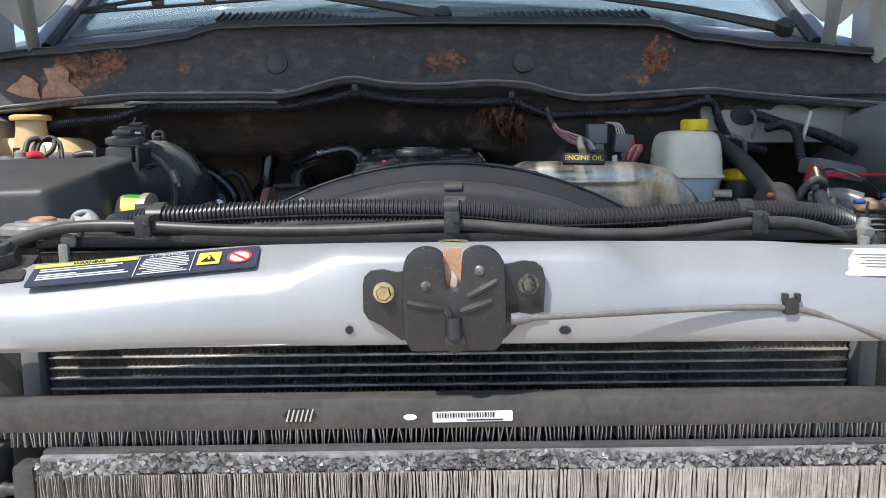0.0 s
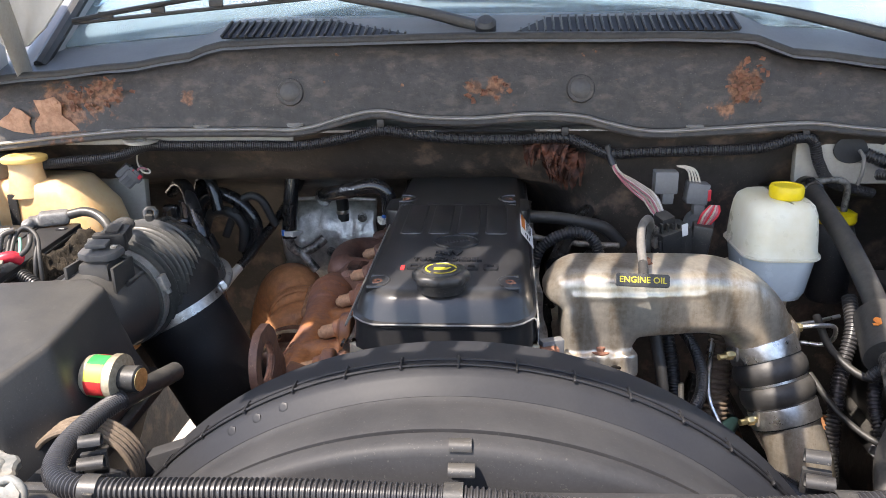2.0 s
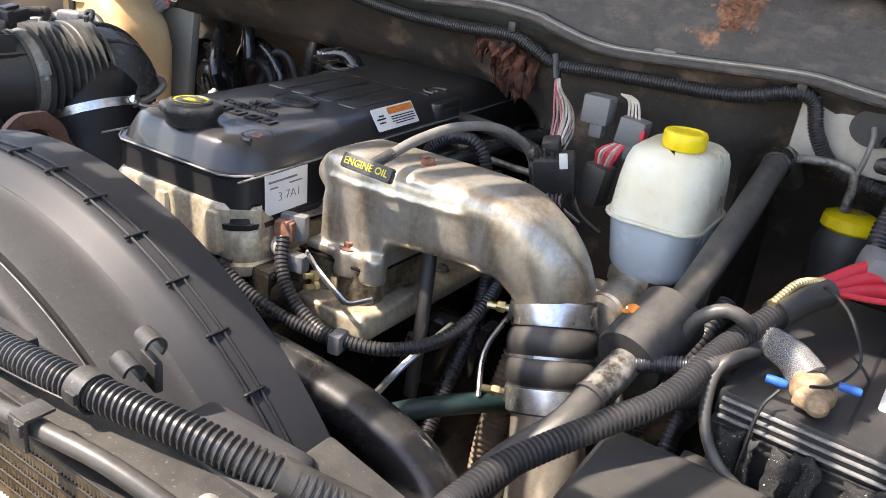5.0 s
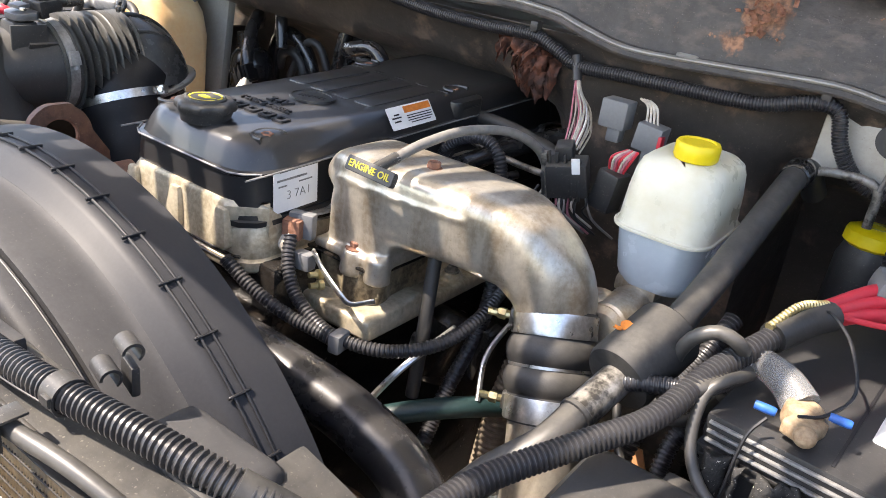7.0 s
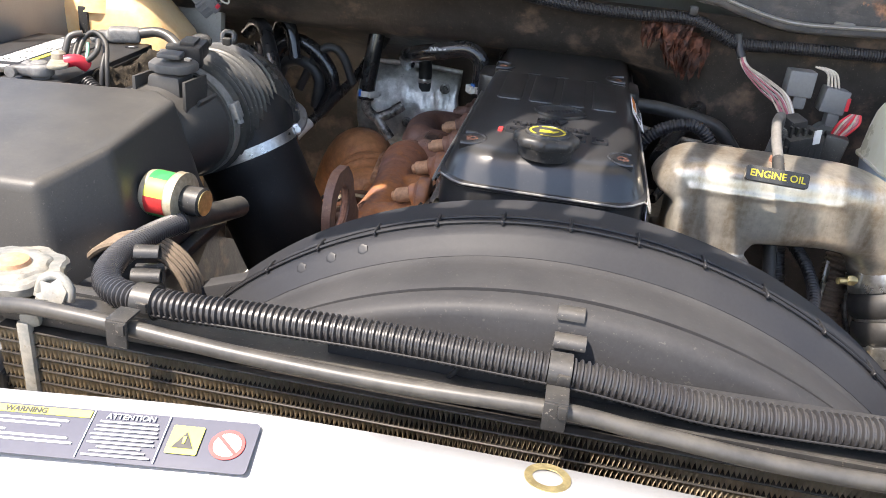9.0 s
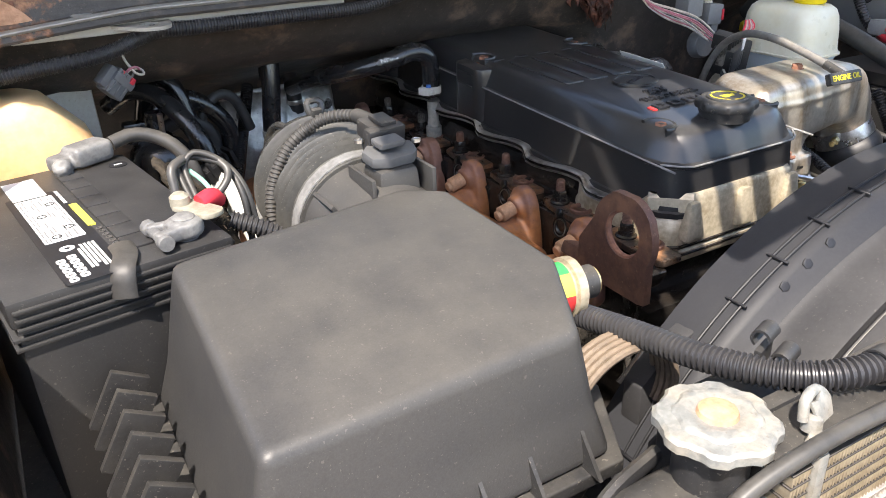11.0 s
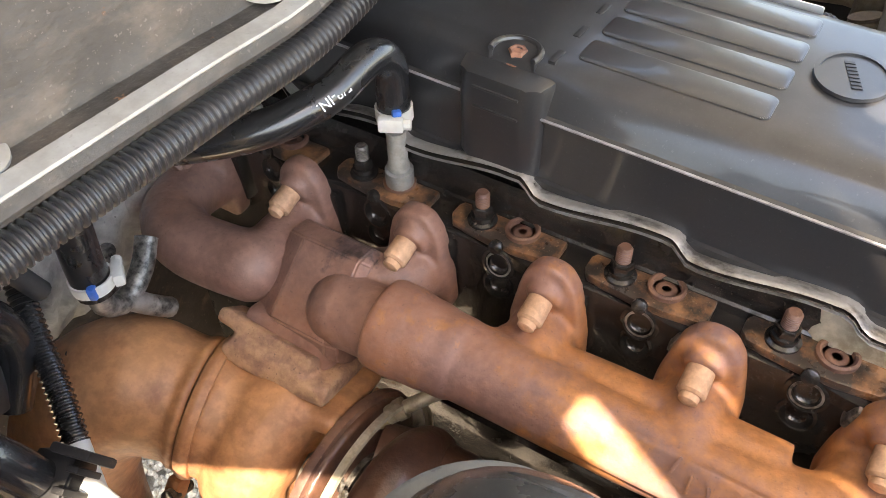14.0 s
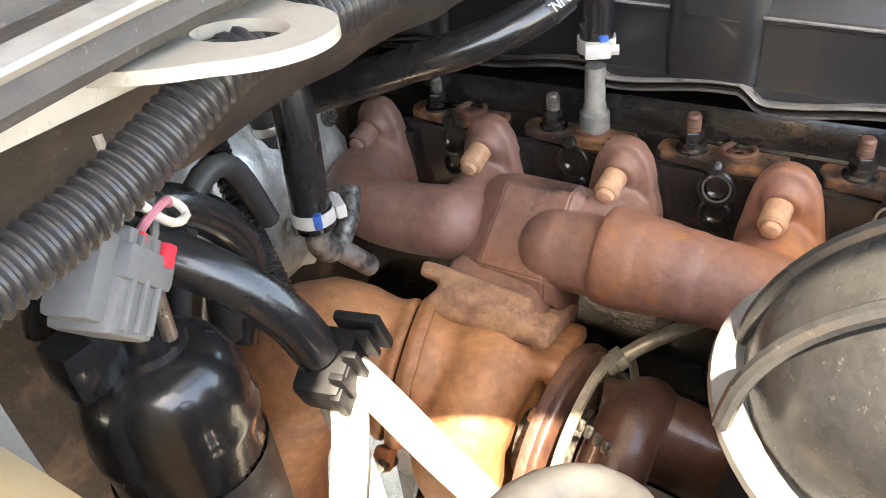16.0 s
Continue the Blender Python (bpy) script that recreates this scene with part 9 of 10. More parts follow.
    part("rusty_bracket", prism([(-0.03, -0.045), (0.02, -0.05), (0.03, 0.0), (0.016, 0.045), (-0.012, 0.05), (-0.03, 0.01)], 0.005, plate_frame((0.5, 1.17, 1.0), (1, 0.25, 0.1), (0, 0.2, 1)), 0.001), M_ORANGE, root, "orange rusted bracket")
    part("bracket_bolt", bolt((0.5, 1.162, 1.02), (0.2, -1, 0.2), 0.007, 0.006, 0.012), M_GASKET, root)
    part("steering_box", lathe([(0.03, 0), (0.046, 0.006), (0.046, 0.05), (0.034, 0.056), (0.034, 0.09), (0.02, 0.095)], (0.44, 1.08, 0.86), (0.1, 0.1, 1), 28), M_LEDGE, root)
    for dy in (0.0, 0.03):
        part("brake_pipe", sweep([(0.41, 1.28 - dy, 1.13), (0.4, 1.24 - dy, 1.08), (0.42, 1.2 - dy, 1.02), (0.47, 1.17 - dy, 0.97), (0.5, 1.12 - dy, 0.9)], 0.0032, 8, 0.01), M_GASKET, root)
    part("steering_shaft", sweep([(0.4, 1.3, 1.0), (0.42, 1.0, 0.85)], 0.014, 12, 0.02), M_LEDGE, root)
    part("frame_rail", box((0.5, 1.2, 0.72), (0.09, 1.6, 0.18), 0.02), M_IRON, root)
    part("frame_rail", box((-0.56, 1.0, 0.72), (0.09, 0.7, 0.18), 0.02), M_IRON, root)


build_side_connectors()


def build_trays():
    """Added shields and liners that stand for the unseen dark depth of the bay, and the battery trays."""
    root = thing("splash_shield", (0, 1.1, 0.6), "added dark sheets and liners that close the bay below", "splash shield")
    part("driver_shield", box((0.55, 1.15, 0.64), (0.62, 1.0, 0.02), 0.006, (0, -6, 0)), M_INSUL, root)
    part("passenger_shield", box((-0.5, 1.02, 0.64), (0.56, 0.72, 0.02), 0.006, (0, 6, 0)), M_INSUL, root)
    part("front_shield", box((0, 0.82, 0.62), (1.5, 0.3, 0.02), 0.006), M_INSUL, root)
    part("driver_liner", box((0.80, 1.2, 0.92), (0.03, 1.1, 0.6), 0.01, (0, 8, 0)), M_INSUL, root)
    part("passenger_liner", box((-0.79, 1.25, 0.92), (0.03, 1.5, 0.6), 0.01, (0, -8, 0)), M_INSUL, root)
    part("inner_shield", box((-0.345, 0.86, 0.85), (0.016, 0.26, 0.42), 0.005, (0, -6, 0)), M_INSUL, root)
    part("battery_tray", box((-0.69, 1.17, 1.06), (0.2, 0.31, 0.025), 0.006), M_PLASTIC, root)
    part("battery_tray", box((0.685, 1.175, 0.985), (0.2, 0.32, 0.025), 0.006), M_PLASTIC, root)


build_trays()


# ==== firewall, cowl, windscreen ====
LIP = [(-0.9, 1.414, 1.383), (-0.8, 1.414, 1.393), (-0.7, 1.414, 1.403), (-0.62, 1.414, 1.41), (-0.56, 1.414, 1.414), (-0.5, 1.414, 1.414), (-0.44, 1.414, 1.414), (-0.36, 1.414, 1.414), (-0.28, 1.415, 1.414), (-0.2, 1.417, 1.435), (-0.15, 1.419, 1.442), (-0.09, 1.421, 1.432), (0.0, 1.424, 1.428), (0.1, 1.428, 1.434), (0.18, 1.428, 1.429), (0.22, 1.428, 1.418), (0.29, 1.428, 1.405), (0.4, 1.428, 1.409), (0.53, 1.428, 1.416), (0.6, 1.428, 1.409), (0.72, 1.428, 1.398), (0.9, 1.428, 1.383)]
TOP = [(-0.9, 1.49), (-0.75, 1.503), (-0.6, 1.515), (-0.5, 1.528), (-0.42, 1.549), (-0.3, 1.553), (0.0, 1.556), (0.3, 1.553), (0.43, 1.549), (0.53, 1.521), (0.68, 1.504), (0.9, 1.49)]


def top_at(x):
    for (a, za), (b, zb) in zip(TOP, TOP[1:]):
        if a <= x <= b:
            t = (x - a) / (b - a)
            t = t * t * (3 - 2 * t)
            return za + (zb - za) * t
    return TOP[-1][1]


def build_firewall():
    root = thing("firewall", (0, 1.45, 1.3), "dirty dark steel firewall with flaking rust above the engine", "firewall", kind="structure")
    line = spline(LIP, 0.02)
    rnd = random.Random(7)
    bm = bmesh.new()
    rows = []
    for q in line:
        zt = top_at(q.x)
        h = zt - q.z
        rows.append([(q.x, q.y + 0.012, q.z - 0.008), (q.x, q.y, q.z - 0.006), (q.x, q.y - 0.001, q.z - 0.003), (q.x, q.y + 0.003, q.z + 0.007), (q.x, q.y + 0.006, q.z + 0.007), (q.x, q.y + 0.018, q.z + 0.0085), (q.x, q.y + 0.022, q.z + 0.022), (q.x, q.y + 0.026, q.z + h * 0.5), (q.x, q.y + 0.036, q.z + h * 0.76), (q.x, q.y + 0.042, q.z + h * 0.84), (q.x, q.y + 0.048, q.z + h * 0.88), (q.x, q.y + 0.058, zt)])
    rings_to(bm, rows, False)
    ob = part("upper_panel", bm, M_FIREWALL, root)
    so = ob.modifiers.new("thick", "SOLIDIFY")
    so.thickness, so.offset = 0.002, 1
    bm = bmesh.new()
    rings_to(bm, [[(q.x, q.y - 0.0035, q.z + 0.0058), (q.x, q.y - 0.003, q.z + 0.0072), (q.x, q.y + 0.002, q.z + 0.008), (q.x, q.y + 0.007, q.z + 0.0086), (q.x, q.y + 0.007, q.z + 0.005), (q.x, q.y, q.z + 0.003)] for q in line])
    part("lip_seam", bm, M_SEAM, root, "pale bare edge of the lip")
    # lower wall behind the engine
    bm = bmesh.new()
    rows = []
    for i in range(61):
        x = -0.9 + 1.8 * i / 60
        deep = (0.12 if x > 0.5 else 0.0) if x > 0.18 else (0.2 * smooth(0.22, 0.05, x) if x > -0.25 else 0.2)
        jit = lambda: rnd.uniform(-0.006, 0.006)
        rows.append([(x, 1.44, 1.41), (x, 1.455 + deep * 0.1 + jit(), 1.39), (x, 1.465 + deep * 0.15 + jit(), 1.35), (x, 1.475 + deep * 0.25 + jit(), 1.315), (x, 1.485 + deep * 0.75 + jit(), 1.285), (x, 1.5 + deep * 1.2 + jit(), 1.24), (x, 1.52 + deep * 1.35 + jit(), 1.1), (x, 1.56 + deep * 1.3, 0.8), (x, 1.6 + deep, 0.3 if x > -0.1 else 0.75)])
    rings_to(bm, rows, False)
    part("lower_panel", bm, M_INSUL, root, "stained brown insulation", 60)
    part("right_panel", box((0.74, 1.475, 1.365), (0.42, 0.02, 0.10), 0.006, (-6, 0, 0)), M_BEIGE, root, "dirty beige painted corner panel")
    part("left_panel", box((-0.80, 1.535, 1.2), (0.36, 0.02, 0.44), 0.006, (-6, 0, 0)), M_BEIGE, root, "dirty beige painted corner panel")
    part("left_flange", box((-0.5, 1.432, 1.4), (0.4, 0.006, 0.014), 0.003, (-4, 0, 0)), M_BEIGE, root, "dirty beige painted flange")
    m = plate_frame((0.615, 1.4625, 1.373), (1, 0, 0), (0, 0.1, 1))
    part("cable_hole", prism(oval(0.027, 0.022), 0.002, m), M_INK, root)
    part("hole_cable", sweep([(0.615, 1.43, 1.378), (0.618, 1.418, 1.368), (0.617, 1.415, 1.345), (0.614, 1.418, 1.325)], 0.003, 8, 0.006), M_WIRE, root)
    # round plugs
    for x in (-0.302, 0.175):
        n = (0, -0.97, 0.2)
        part("round_plug", lathe([(0.017, 0), (0.0165, 0.003), (0.012, 0.005), (0.004, 0.0055)], (x, 1.441 + (0.008 if x > 0 else 0), 1.478), n, 24), M_HEADER, root, "round steel plug")
        part("plug_ring", lathe([(0.0225, 0), (0.0215, 0.002), (0.0175, 0.002)], (x, 1.44 + (0.008 if x > 0 else 0), 1.4775), n, 26), M_FIREWALL, root)
    # flat caps on the lip
    for x, y, z in ((-0.296, 1.43, 1.4275), (-0.457, 1.43, 1.4265), (-0.62, 1.43, 1.42), (0.36, 1.442, 1.418)):
        part("lip_cap", lathe([(0.0145, 0), (0.0145, 0.002), (0.011, 0.0032)], (x, y + 0.006, z - 0.003), (0, -0.2, 1), 22), M_SEAM, root, "pale flat cap")
    # hanging lump of torn rusty insulation
    bm = bmesh.new()
    for k in range(8):
        cx, cz, w, h = rnd.gauss(0.135, 0.03), rnd.gauss(1.352, 0.013), rnd.uniform(0.035, 0.06), rnd.uniform(0.03, 0.055)
        turn, lean, ph = rnd.uniform(-0.6, 0.6), rnd.uniform(-0.4, 1.2), rnd.uniform(0, 6)
        rows = []
        for i in range(15):
            row = []
            for j in range(12):
                u, v = (i / 14 - 0.5) * w * (1 - 0.5 * (j / 11) ** 2), -j / 11 * h * (1 + 0.25 * math.sin(i * 1.3 + ph))
                wavy = 0.005 * math.sin(i * 0.7 + ph) + 0.004 * math.sin(j * 0.9 - ph + i * 0.3)
                row.append((cx + u * math.cos(turn) + v * 0.3 * math.sin(turn) + rnd.uniform(-0.0012, 0.0012), 1.432 + k * 0.003 - lean * (j / 11) ** 2 * 0.022 + wavy + rnd.uniform(-0.001, 0.001), cz + 0.02 + v + u * math.sin(turn) * 0.6 + rnd.uniform(-0.0012, 0.0012)))
            rows.append(row)
        rings_to(bm, rows, False)
    part("torn_insulation", bm, M_TORN, root, "torn rust-brown insulation", 75)
    # curled flakes on the rusted places, and bare torn scale at the passenger end
    for fx, fz, wx, wz, count in ((-0.66, 1.472, 0.022, 0.016, 40), (-0.6, 1.478, 0.02, 0.01, 10), (0.435, 1.482, 0.017, 0.017, 44), (0.02, 1.482, 0.03, 0.009, 16)):
        bm = bmesh.new()
        for k in range(count):
            cx, cz = rnd.gauss(fx, wx), rnd.gauss(fz, wz)
            w, h, turn, curl = rnd.uniform(0.003, 0.008), rnd.uniform(0.004, 0.011), rnd.uniform(-1.5, 1.5), rnd.uniform(0.002, 0.006)
            rows = []
            for i in range(4):
                u = (i / 3 - 0.5) * w
                rows.append([(cx + u * math.cos(turn) + (j / 3 - 0.5) * h * math.sin(turn) + rnd.uniform(-0.001, 0.001), 1.438 + 0.008 * smooth(0.1, 0.3, fx) - curl * (j / 3) ** 2 + rnd.uniform(-0.0015, 0.0015), cz + (j / 3 - 0.5) * h * math.cos(turn) - u * math.sin(turn)) for j in range(4)])
            rings_to(bm, rows, False)
        part("rust_flakes", bm, M_FLAKE, root, "curled flakes of rust", 30)
    for outline in ([(-0.82, 1.428), (-0.79, 1.416), (-0.755, 1.411), (-0.76, 1.43), (-0.756, 1.44), (-0.77, 1.452), (-0.784, 1.458), (-0.795, 1.446), (-0.806, 1.44)],
                    [(-0.752, 1.413), (-0.72, 1.416), (-0.668, 1.414), (-0.682, 1.43), (-0.7, 1.444), (-0.697, 1.462), (-0.708, 1.475), (-0.73, 1.469), (-0.746, 1.47), (-0.738, 1.445), (-0.75, 1.43)]):
        part("bare_scale", prism(outline, 0.003, plate_frame((0, 1.436, 0), (1, 0, 0), (0, 0, 1)), 0.001), M_SCALE, root, "torn tan rust scale")
    # bracket tongue with an oval hole at the passenger corner
    m = plate_frame((-0.555, 1.412, 1.4035), (0.25, -1, 0.0), (-1, -0.25, 0.0))
    n = 56
    outer = []
    for i in range(n):
        a = 2 * math.pi * i / n
        x, y = 0.031 * math.cos(a), 0.0245 * math.sin(a)
        back = smooth(0.3, -1.0, math.cos(a))
        outer.append((x * (1 + 2.4 * back), y * (1 + 0.9 * back)))
    part("bracket_tongue", ring_plate(outer, oval(0.0155, 0.010, n, cx=0.002), 0.004, m), M_BEIGE, root, "pale painted bracket tongue with an oval hole")


build_firewall()


def build_cowl():
    root = thing("cowl", (0, 1.5, 1.54), "black weathered plastic cowl with slotted vents below the windscreen", "cowl", kind="structure")
    line = [(-0.9 + 0.03 * i) for i in range(61)]
    part("rubber_seal", sweep([(x, 1.478, top_at(x) + 0.003) for x in line], 0.0085, 10, 0.03), M_RUBBER, root, "black rubber hood seal")
    bm = bmesh.new()
    rows = []
    for x in line:
        zt = top_at(x)
        rows.append([(x, 1.465, zt - 0.004), (x, 1.475, zt + 0.004), (x, 1.492, zt + 0.006), (x, 1.53, zt + 0.02), (x, 1.57, zt + 0.035), (x, 1.66, zt + 0.06)])
    rings_to(bm, rows, False)
    part("cowl_top", bm, M_COWL, root)
    # slatted vents: dark slots behind upright slats, tapering towards the middle
    for x0, x1, tip in ((-0.428, -0.25, -0.1), (0.43, 0.125, 0.065)):
        deep = lambda x: 0.068 * (1.0 if (x1 - x) * (x1 - x0) >= 0 else max(0.0, (tip - x) / (tip - x1)))
        m = plate_frame((0, 1.492, 1.5625), (1, 0, 0), (0, 1, 0.37))
        slot = [(x0, 0.0), (tip, 0.0), (x1, 0.068), (x0, 0.068)]
        part("vent_slot", prism(slot if tip > x0 else slot[::-1], 0.002, m), M_INK, root, "dark slot of the cowl vent")
        n = int(abs(tip - x0) / 0.0135)
        for i in range(n):
            x = x0 + (tip - x0) * i / n
            d = max(0.008, deep(x))
            bm = box((x, d / 2, 0.004), (0.004, d, 0.005), 0.001, seg=1)
            bm.transform(m)
            part("vent_slat", bm, M_TUBE, root)
    part("centre_seam", box((0.018, 1.53, 1.578), (0.006, 0.09, 0.006), 0.002, (20, 0, 0)), M_PLASTIC, root)
    # windscreen, curved across
    bm = bmesh.new()
    rows = []
    for i in range(25):
        x = -0.8 + 1.6 * i / 24
        bow = 0.10 * (1 - (x / 0.8) ** 2)
        rows.append([(x * (1 - 0.16 * j / 6), 1.605 - bow * 0.42 + 0.75 * j / 6, 1.548 + 0.036 * (1 - (x / 0.8) ** 2) + 0.58 * j / 6) for j in range(7)])
    rings_to(bm, rows, False)
    g = tagged(finish("windscreen", bm, M_GLASS, 60), "truck windscreen with the pale blue sky reflection in its colour", "windscreen", kind="structure")
    so = g.modifiers.new("thick", "SOLIDIFY")
    so.thickness = 0.005
    g.visible_shadow = False
    # cabin behind the glass
    root = thing("cabin", (0, 2.3, 1.2), "dim truck cabin behind the windscreen", "cabin", kind="structure")
    part("dashboard", box((0, 1.86, 1.46), (1.5, 0.5, 0.16), 0.05), M_DASH, root, "grey dashboard top")
    part("seat_back", box((0.4, 2.6, 1.3), (0.5, 0.15, 0.6), 0.06), M_CABIN, root)
    part("seat_back", box((-0.4, 2.6, 1.3), (0.5, 0.15, 0.6), 0.06), M_CABIN, root)
    part("cabin_floor", box((0, 2.6, 1.0), (1.6, 1.4, 0.1), 0.02), M_CABIN, root)
    part("roof", box((0, 2.75, 2.13), (1.46, 1.1, 0.05), 0.03), M_SILVER, root)
    # Unseen rear wall, added with a driver-side gap so pale sky shows there.
    part("rear_wall", box((0, 3.3, 1.2), (1.7, 0.05, 0.7), 0.02), M_CABIN, root)
    part("rear_wall_side", box((-0.295, 3.3, 1.84), (1.11, 0.05, 0.6), 0.02), M_CABIN, root)
    part("rear_wall_side", box((0.84, 3.3, 1.84), (0.06, 0.05, 0.6), 0.02), M_CABIN, root)
    part("headliner", box((0, 2.75, 2.095), (1.4, 1.1, 0.012), 0.004), M_CABIN, root)
    for s in (-1, 1):
        part("pillar", sweep([(s * 0.81, 1.55, 1.50), (s * 0.75, 1.92, 1.82), (s * 0.69, 2.3, 2.10)], 0.03, 12, 0.05), M_SILVER, root)
        part("pillar_trim", sweep([(s * 0.782, 1.53, 1.52), (s * 0.722, 1.90, 1.832), (s * 0.66, 2.27, 2.10)], 0.012, 8, 0.05), M_PLASTIC, root)
        part("door_panel", box((s * 0.88, 2.6, 1.2), (0.06, 1.4, 0.9), 0.03), M_SILVER, root)


build_cowl()


def build_wiper(pivot, knee, tip, blade_a, blade_b):
    root = thing("wiper", pivot, "black windscreen wiper resting on the glass", "wiper", "wipers")
    part("pivot_cap", lathe([(0.018, -0.01), (0.018, 0.012), (0.012, 0.018)], pivot, (0, -0.6, 0.8), 18), M_PLASTIC, root)
    part("arm", sweep([pivot, knee, tip], lambda s: 0.011 - 0.006 * s, 8, 0.02, flat=0.6), M_PLASTIC, root)
    a, b = Vector(blade_a), Vector(blade_b)
    mid = a.lerp(b, 0.5)
    part("blade_spine", sweep([a + V(0, -0.004, 0.004), a.lerp(b, 0.25) + V(0, -0.012, 0.014), mid + V(0, -0.014, 0.02), a.lerp(b, 0.75) + V(0, -0.012, 0.014), b + V(0, -0.004, 0.004)], 0.0045, 8, 0.02), M_PLASTIC, root)
    part("rubber_blade", sweep([a, mid, b], 0.0035, 6, 0.03), M_RUBBER, root)
    for f in (0.12, 0.3, 0.5, 0.7, 0.88):
        part("blade_claw", box(a.lerp(b, f) + V(0, -0.007, 0.008), (0.025, 0.008, 0.012), 0.002), M_PLASTIC, root)


build_wiper((0.02, 1.51, 1.572), (-0.09, 1.55, 1.6), (-0.26, 1.592, 1.63), (-0.72, 1.555, 1.592), (-0.2, 1.598, 1.634))
build_wiper((0.70, 1.495, 1.542), (0.52, 1.55, 1.59), (0.34, 1.588, 1.622), (-0.108, 1.605, 1.64), (0.43, 1.585, 1.62))


# ==== fenders, hinges, raised hood with its grille ====
def build_fenders():
    for s, nm in ((-1, "passenger"), (1, "driver")):
        root = thing("fender", (s * 0.92, 1.1, 0.7), "silver painted front fender with its inner flange", "fender", "front fenders")
        bm = bmesh.new()
        rows = []
        for i in range(21):
            y = 0.45 + 1.15 * i / 20
            dz = -0.02 * ((y - 1.1) / 0.6) ** 2
            rows.append([(s * 0.80, y, 1.22 + dz), (s * 0.815, y, 1.375 + dz), (s * 0.83, y, 1.385 + dz), (s * 0.88, y, 1.40 + dz), (s * 0.95, y, 1.385 + dz), (s * 1.0, y, 1.30 + dz), (s * 1.02, y, 1.0), (s * 1.02, y, 0.8)])
        rings_to(bm, rows, False)
        ob = part("fender_skin", bm, M_SILVER, root)
        so = ob.modifiers.new("thick", "SOLIDIFY")
        so.thickness = 0.003
        if s > 0:
            part("inner_liner", box((s * 0.84, 1.0, 1.0), (0.02, 1.0, 0.5), 0.005), M_INSUL, root)
        else:
            part("inner_liner", box((s * 0.84, 0.85, 1.0), (0.02, 0.8, 0.5), 0.005), M_INSUL, root)
    root = thing("inner_brace", (-0.84, 1.2, 1.3), "pale grey steel brace rod at the fender", "rod")
    part("rod", sweep([(-0.80, 1.18, 1.24), (-0.79, 1.2, 1.34), (-0.775, 1.24, 1.46)], 0.006, 12, 0.02), M_STEEL, root)


build_fenders()

HOOD_REAR, HOOD_TILT, HOOD_LONG = (1.52, 1.76), 38.0, 1.15


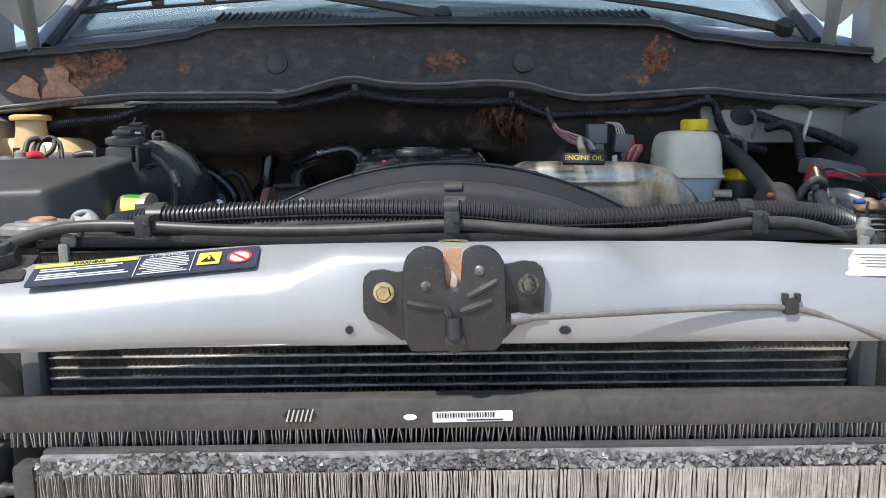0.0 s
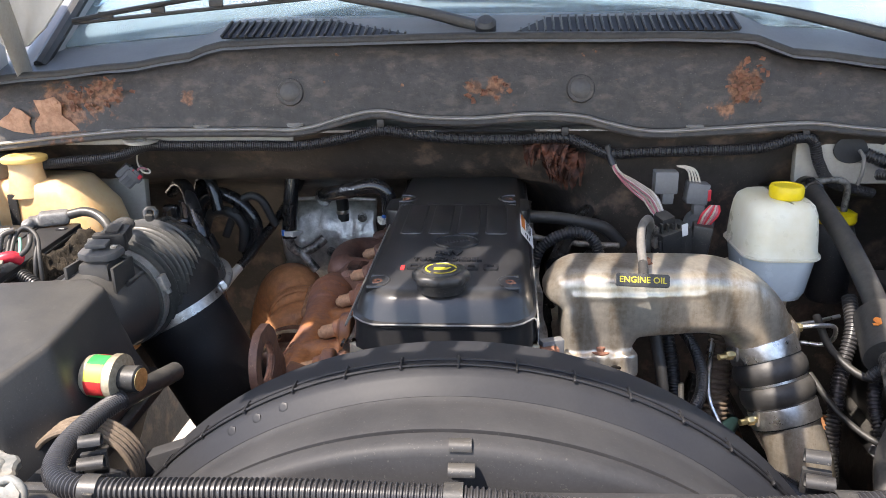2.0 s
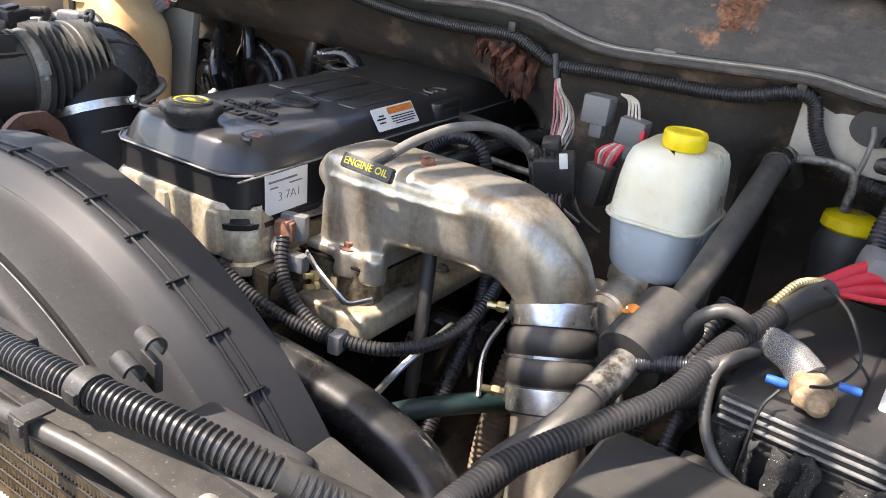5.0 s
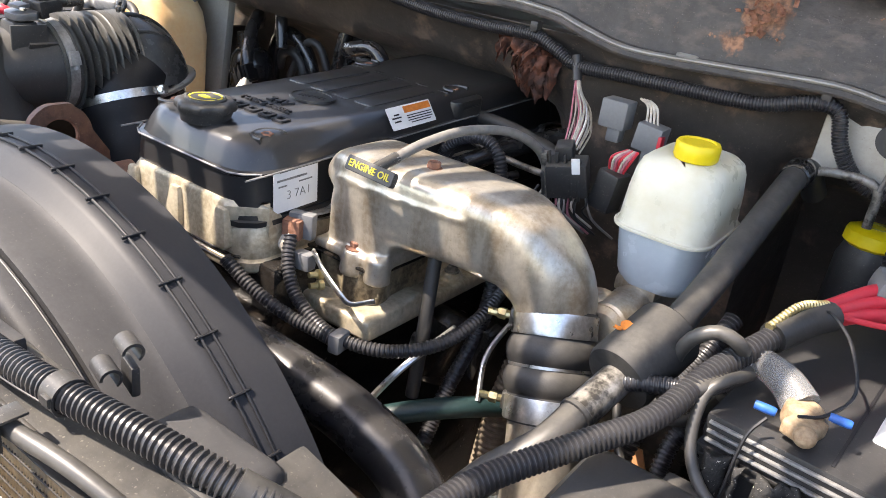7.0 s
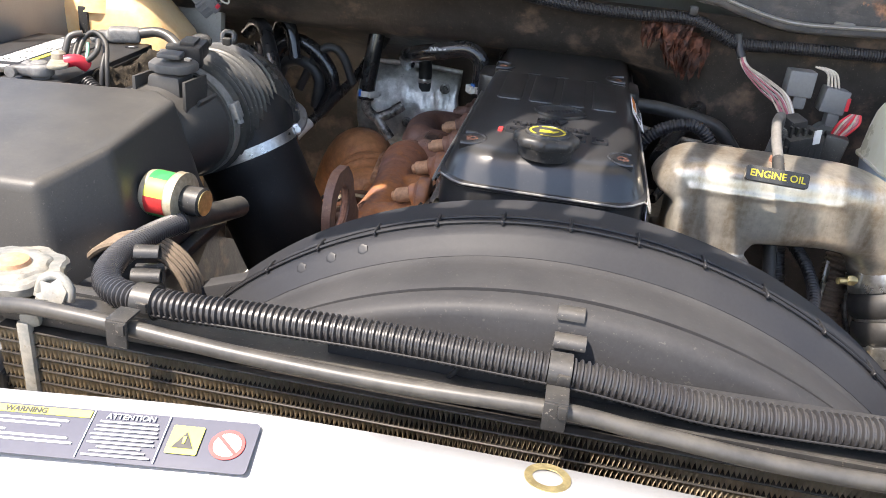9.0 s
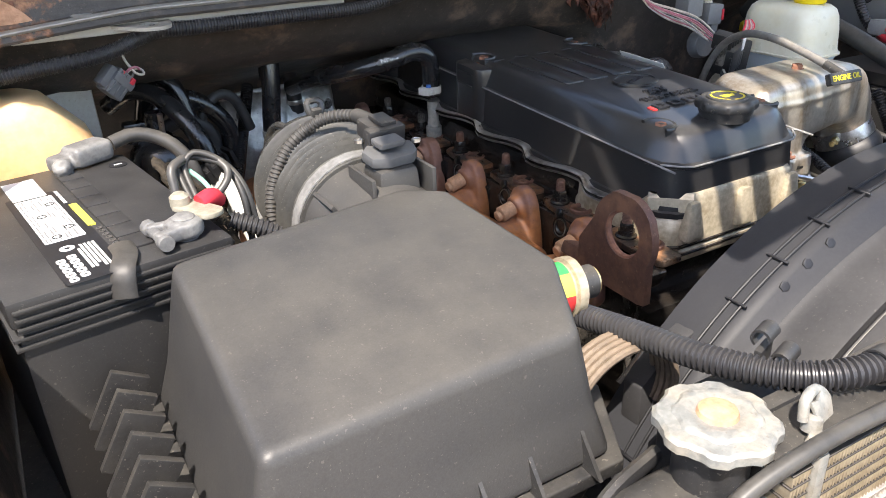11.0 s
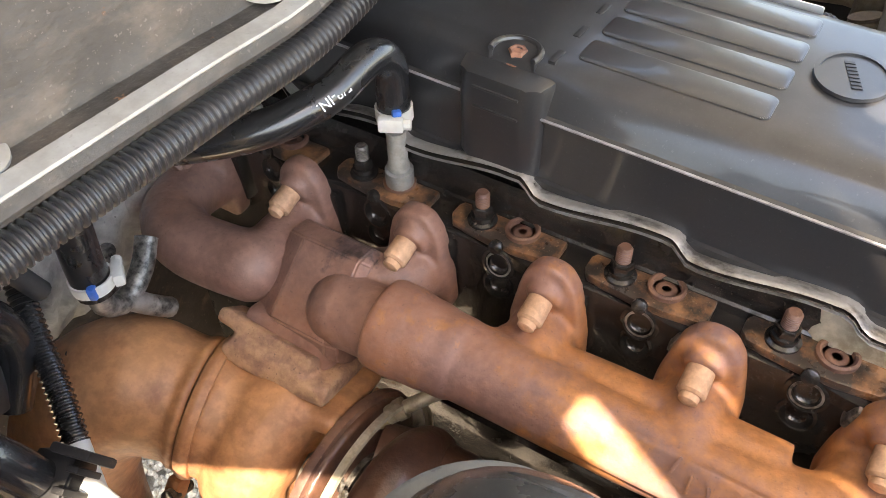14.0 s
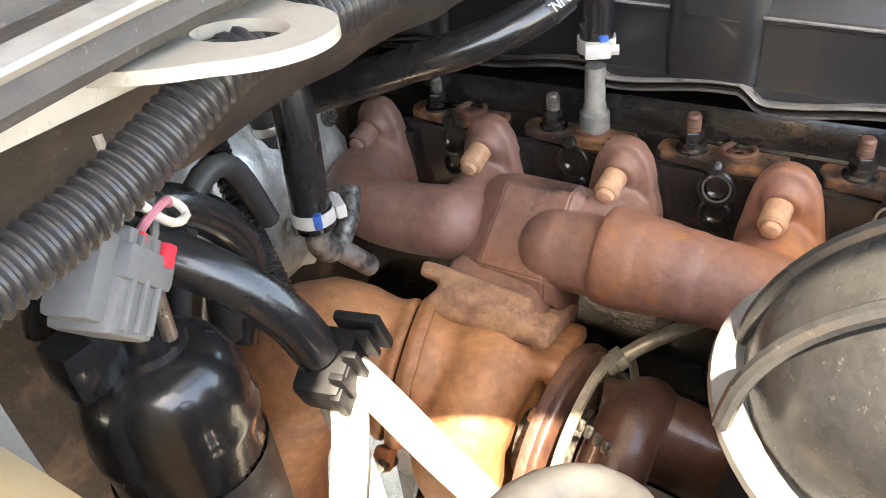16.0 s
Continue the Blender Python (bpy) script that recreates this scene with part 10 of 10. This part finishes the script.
def build_hood():
    root = thing("hood", (0, 1.5, 1.76), "raised silver hood carrying the open barred grille at its front edge", "hood")
    th = radians(HOOD_TILT)
    f = V(0, -math.cos(th), math.sin(th))
    n = V(0, -math.sin(th), -math.cos(th))
    o = V(0, *HOOD_REAR)
    at = lambda x, along, down: o + V(x, 0, 0) + f * along + n * down
    bm = bmesh.new()
    rows = []
    for i in range(25):
        x = -0.93 + 1.86 * i / 24
        side = 0.012 * smooth(0.66, 0.93, abs(x))
        rows.append([at(x, HOOD_LONG * j / 10, 0.02 * (2 * j / 10 - 1) ** 2 + side - 0.02) for j in range(11)])
    rings_to(bm, rows, False)
    ob = part("outer_skin", bm, M_SILVER, root)
    so = ob.modifiers.new("thick", "SOLIDIFY")
    so.thickness = 0.012
    for x in (-0.74, -0.25, 0.25, 0.74):
        part("hood_brace", sweep([at(x, 0.02, 0.05), at(x * 0.9, 0.5, 0.04), at(x * 0.8, HOOD_LONG - 0.05, 0.05)], 0.03, 10, 0.06, flat=0.6), M_BEIGE, root)
    for s in (-1, 1):
        corner = [(s * x, z) for x, z in ((0.86, 1.8), (0.86, 1.59), (0.81, 1.548), (0.775, 1.556), (0.74, 1.585), (0.69, 1.64), (0.62, 1.692), (0.5, 1.735), (0.38, 1.76), (0.38, 1.8))]
        part("rear_corner", prism(corner if s > 0 else corner[::-1], 0.008, plate_frame((0, 1.5, 0), (1, 0, 0), (0, 0, 1)), 0.003), M_LINER, root, "pale curved rear corner")
    for s in (0.03, HOOD_LONG - 0.05):
        part("hood_cross", sweep([at(-0.76, s, 0.045), at(0, s, 0.03), at(0.76, s, 0.045)], 0.03, 10, 0.06, flat=0.6), M_BEIGE, root)
    bm = bmesh.new()
    rings_to(bm, [[at(-0.82 + 1.64 * i / 12, HOOD_LONG * (0.02 + 0.96 * j / 6), 0.034 + 0.02 * (i % 2)) for j in range(7)] for i in range(13)], False)
    so = part("inner_skin", bm, M_LINER, root, "pale painted underside").modifiers.new("thick", "SOLIDIFY")
    so.thickness = 0.003
    # grille: upright bars in a frame, hanging from the front edge
    tall = 0.38
    gx = lambda x, d: at(x, HOOD_LONG, d)
    for x in (-0.62, 0.62):
        part("grille_side", sweep([gx(x, 0.0), gx(x * 0.97, tall)], 0.02, 10, 0.05), M_SILVER, root)
    # Added unseen panels beside the grille; they shape the sun patch on the manifold.
    for s in (-1, 1):
        m = plate_frame(gx(s * 0.69, 0.185), (1, 0, 0), n)
        part("grille_surround", prism(rounded(0.1, 0.35, 0.03), 0.02, m, 0.004), M_SILVER, root, "added silver panel beside the grille that blocks sun")
        edge = lambda pts: [(s * x, d) for x, d in (pts if s > 0 else pts[::-1])]
        part("grille_bracket", prism(edge([(0.748, -0.04), (0.812, -0.04), (0.826, 0.06), (0.84, 0.2), (0.748, 0.2)]), 0.016, plate_frame(gx(0, 0), (1, 0, 0), n), 0.003), M_SILVER, root, "added silver strip that shades the manifold front")
        part("grille_frame", prism(edge([(0.851, -0.03), (0.89, -0.03), (0.898, 0.18), (0.872, 0.18), (0.862, 0.07)]), 0.016, plate_frame(gx(0, 0), (1, 0, 0), n), 0.003), M_SILVER, root, "added outer silver strip that trims the sun patch")
        # Flap is stretched forward, out of view, to shade the firewall corner.
        flap = [(1.56, 1.43), (1.56, 1.8), (1.2, 2.02), (1.05, 2.12), (1.08, 1.98), (1.2, 1.72), (1.4, 1.5)]
        part("side_flap", prism(flap, 0.01, plate_frame((s * 0.87, 0, 0), (0, 1, 0), (0, 0, 1)), 0.003), M_LINER, root, "pale hood side, extended to shade the firewall corner")
    for d in (0.0, tall):
        part("grille_rail", sweep([gx(-0.62, d), gx(0, d), gx(0.62, d)], 0.014, 10, 0.05), M_SILVER, root)
    x = -0.58
    while x < 0.6:
        bm = box((0, 0, 0), (0.026, tall, 0.012), 0.003)
        m = plate_frame(gx(x, tall / 2), (1, 0, 0), n)
        bm.transform(m)
        part("grille_bar", bm, M_PLASTIC, root)
        x += 0.0575
    return root


hood = build_hood()


def build_hinges(root):
    for s in (-1, 1):
        part("hood_hinge", sweep([(s * 0.80, 1.53, 1.44), (s * 0.792, 1.5, 1.5), (s * 0.775, 1.45, 1.58), (s * 0.77, 1.42, 1.66), (s * 0.765, 1.43, 1.78)], lambda q: 0.02 + 0.012 * q, 10, 0.02, flat=0.3, up=(0, 1, 0.4)), M_BEIGE, root)
        m = plate_frame((s * 0.79, 1.38, 1.52), (0, 1, 0), (0, 0, 1))
        part("hinge_foot", box((s * 0.80, 1.53, 1.43), (0.05, 0.12, 0.05), 0.01), M_BEIGE, root)


build_hinges(hood)
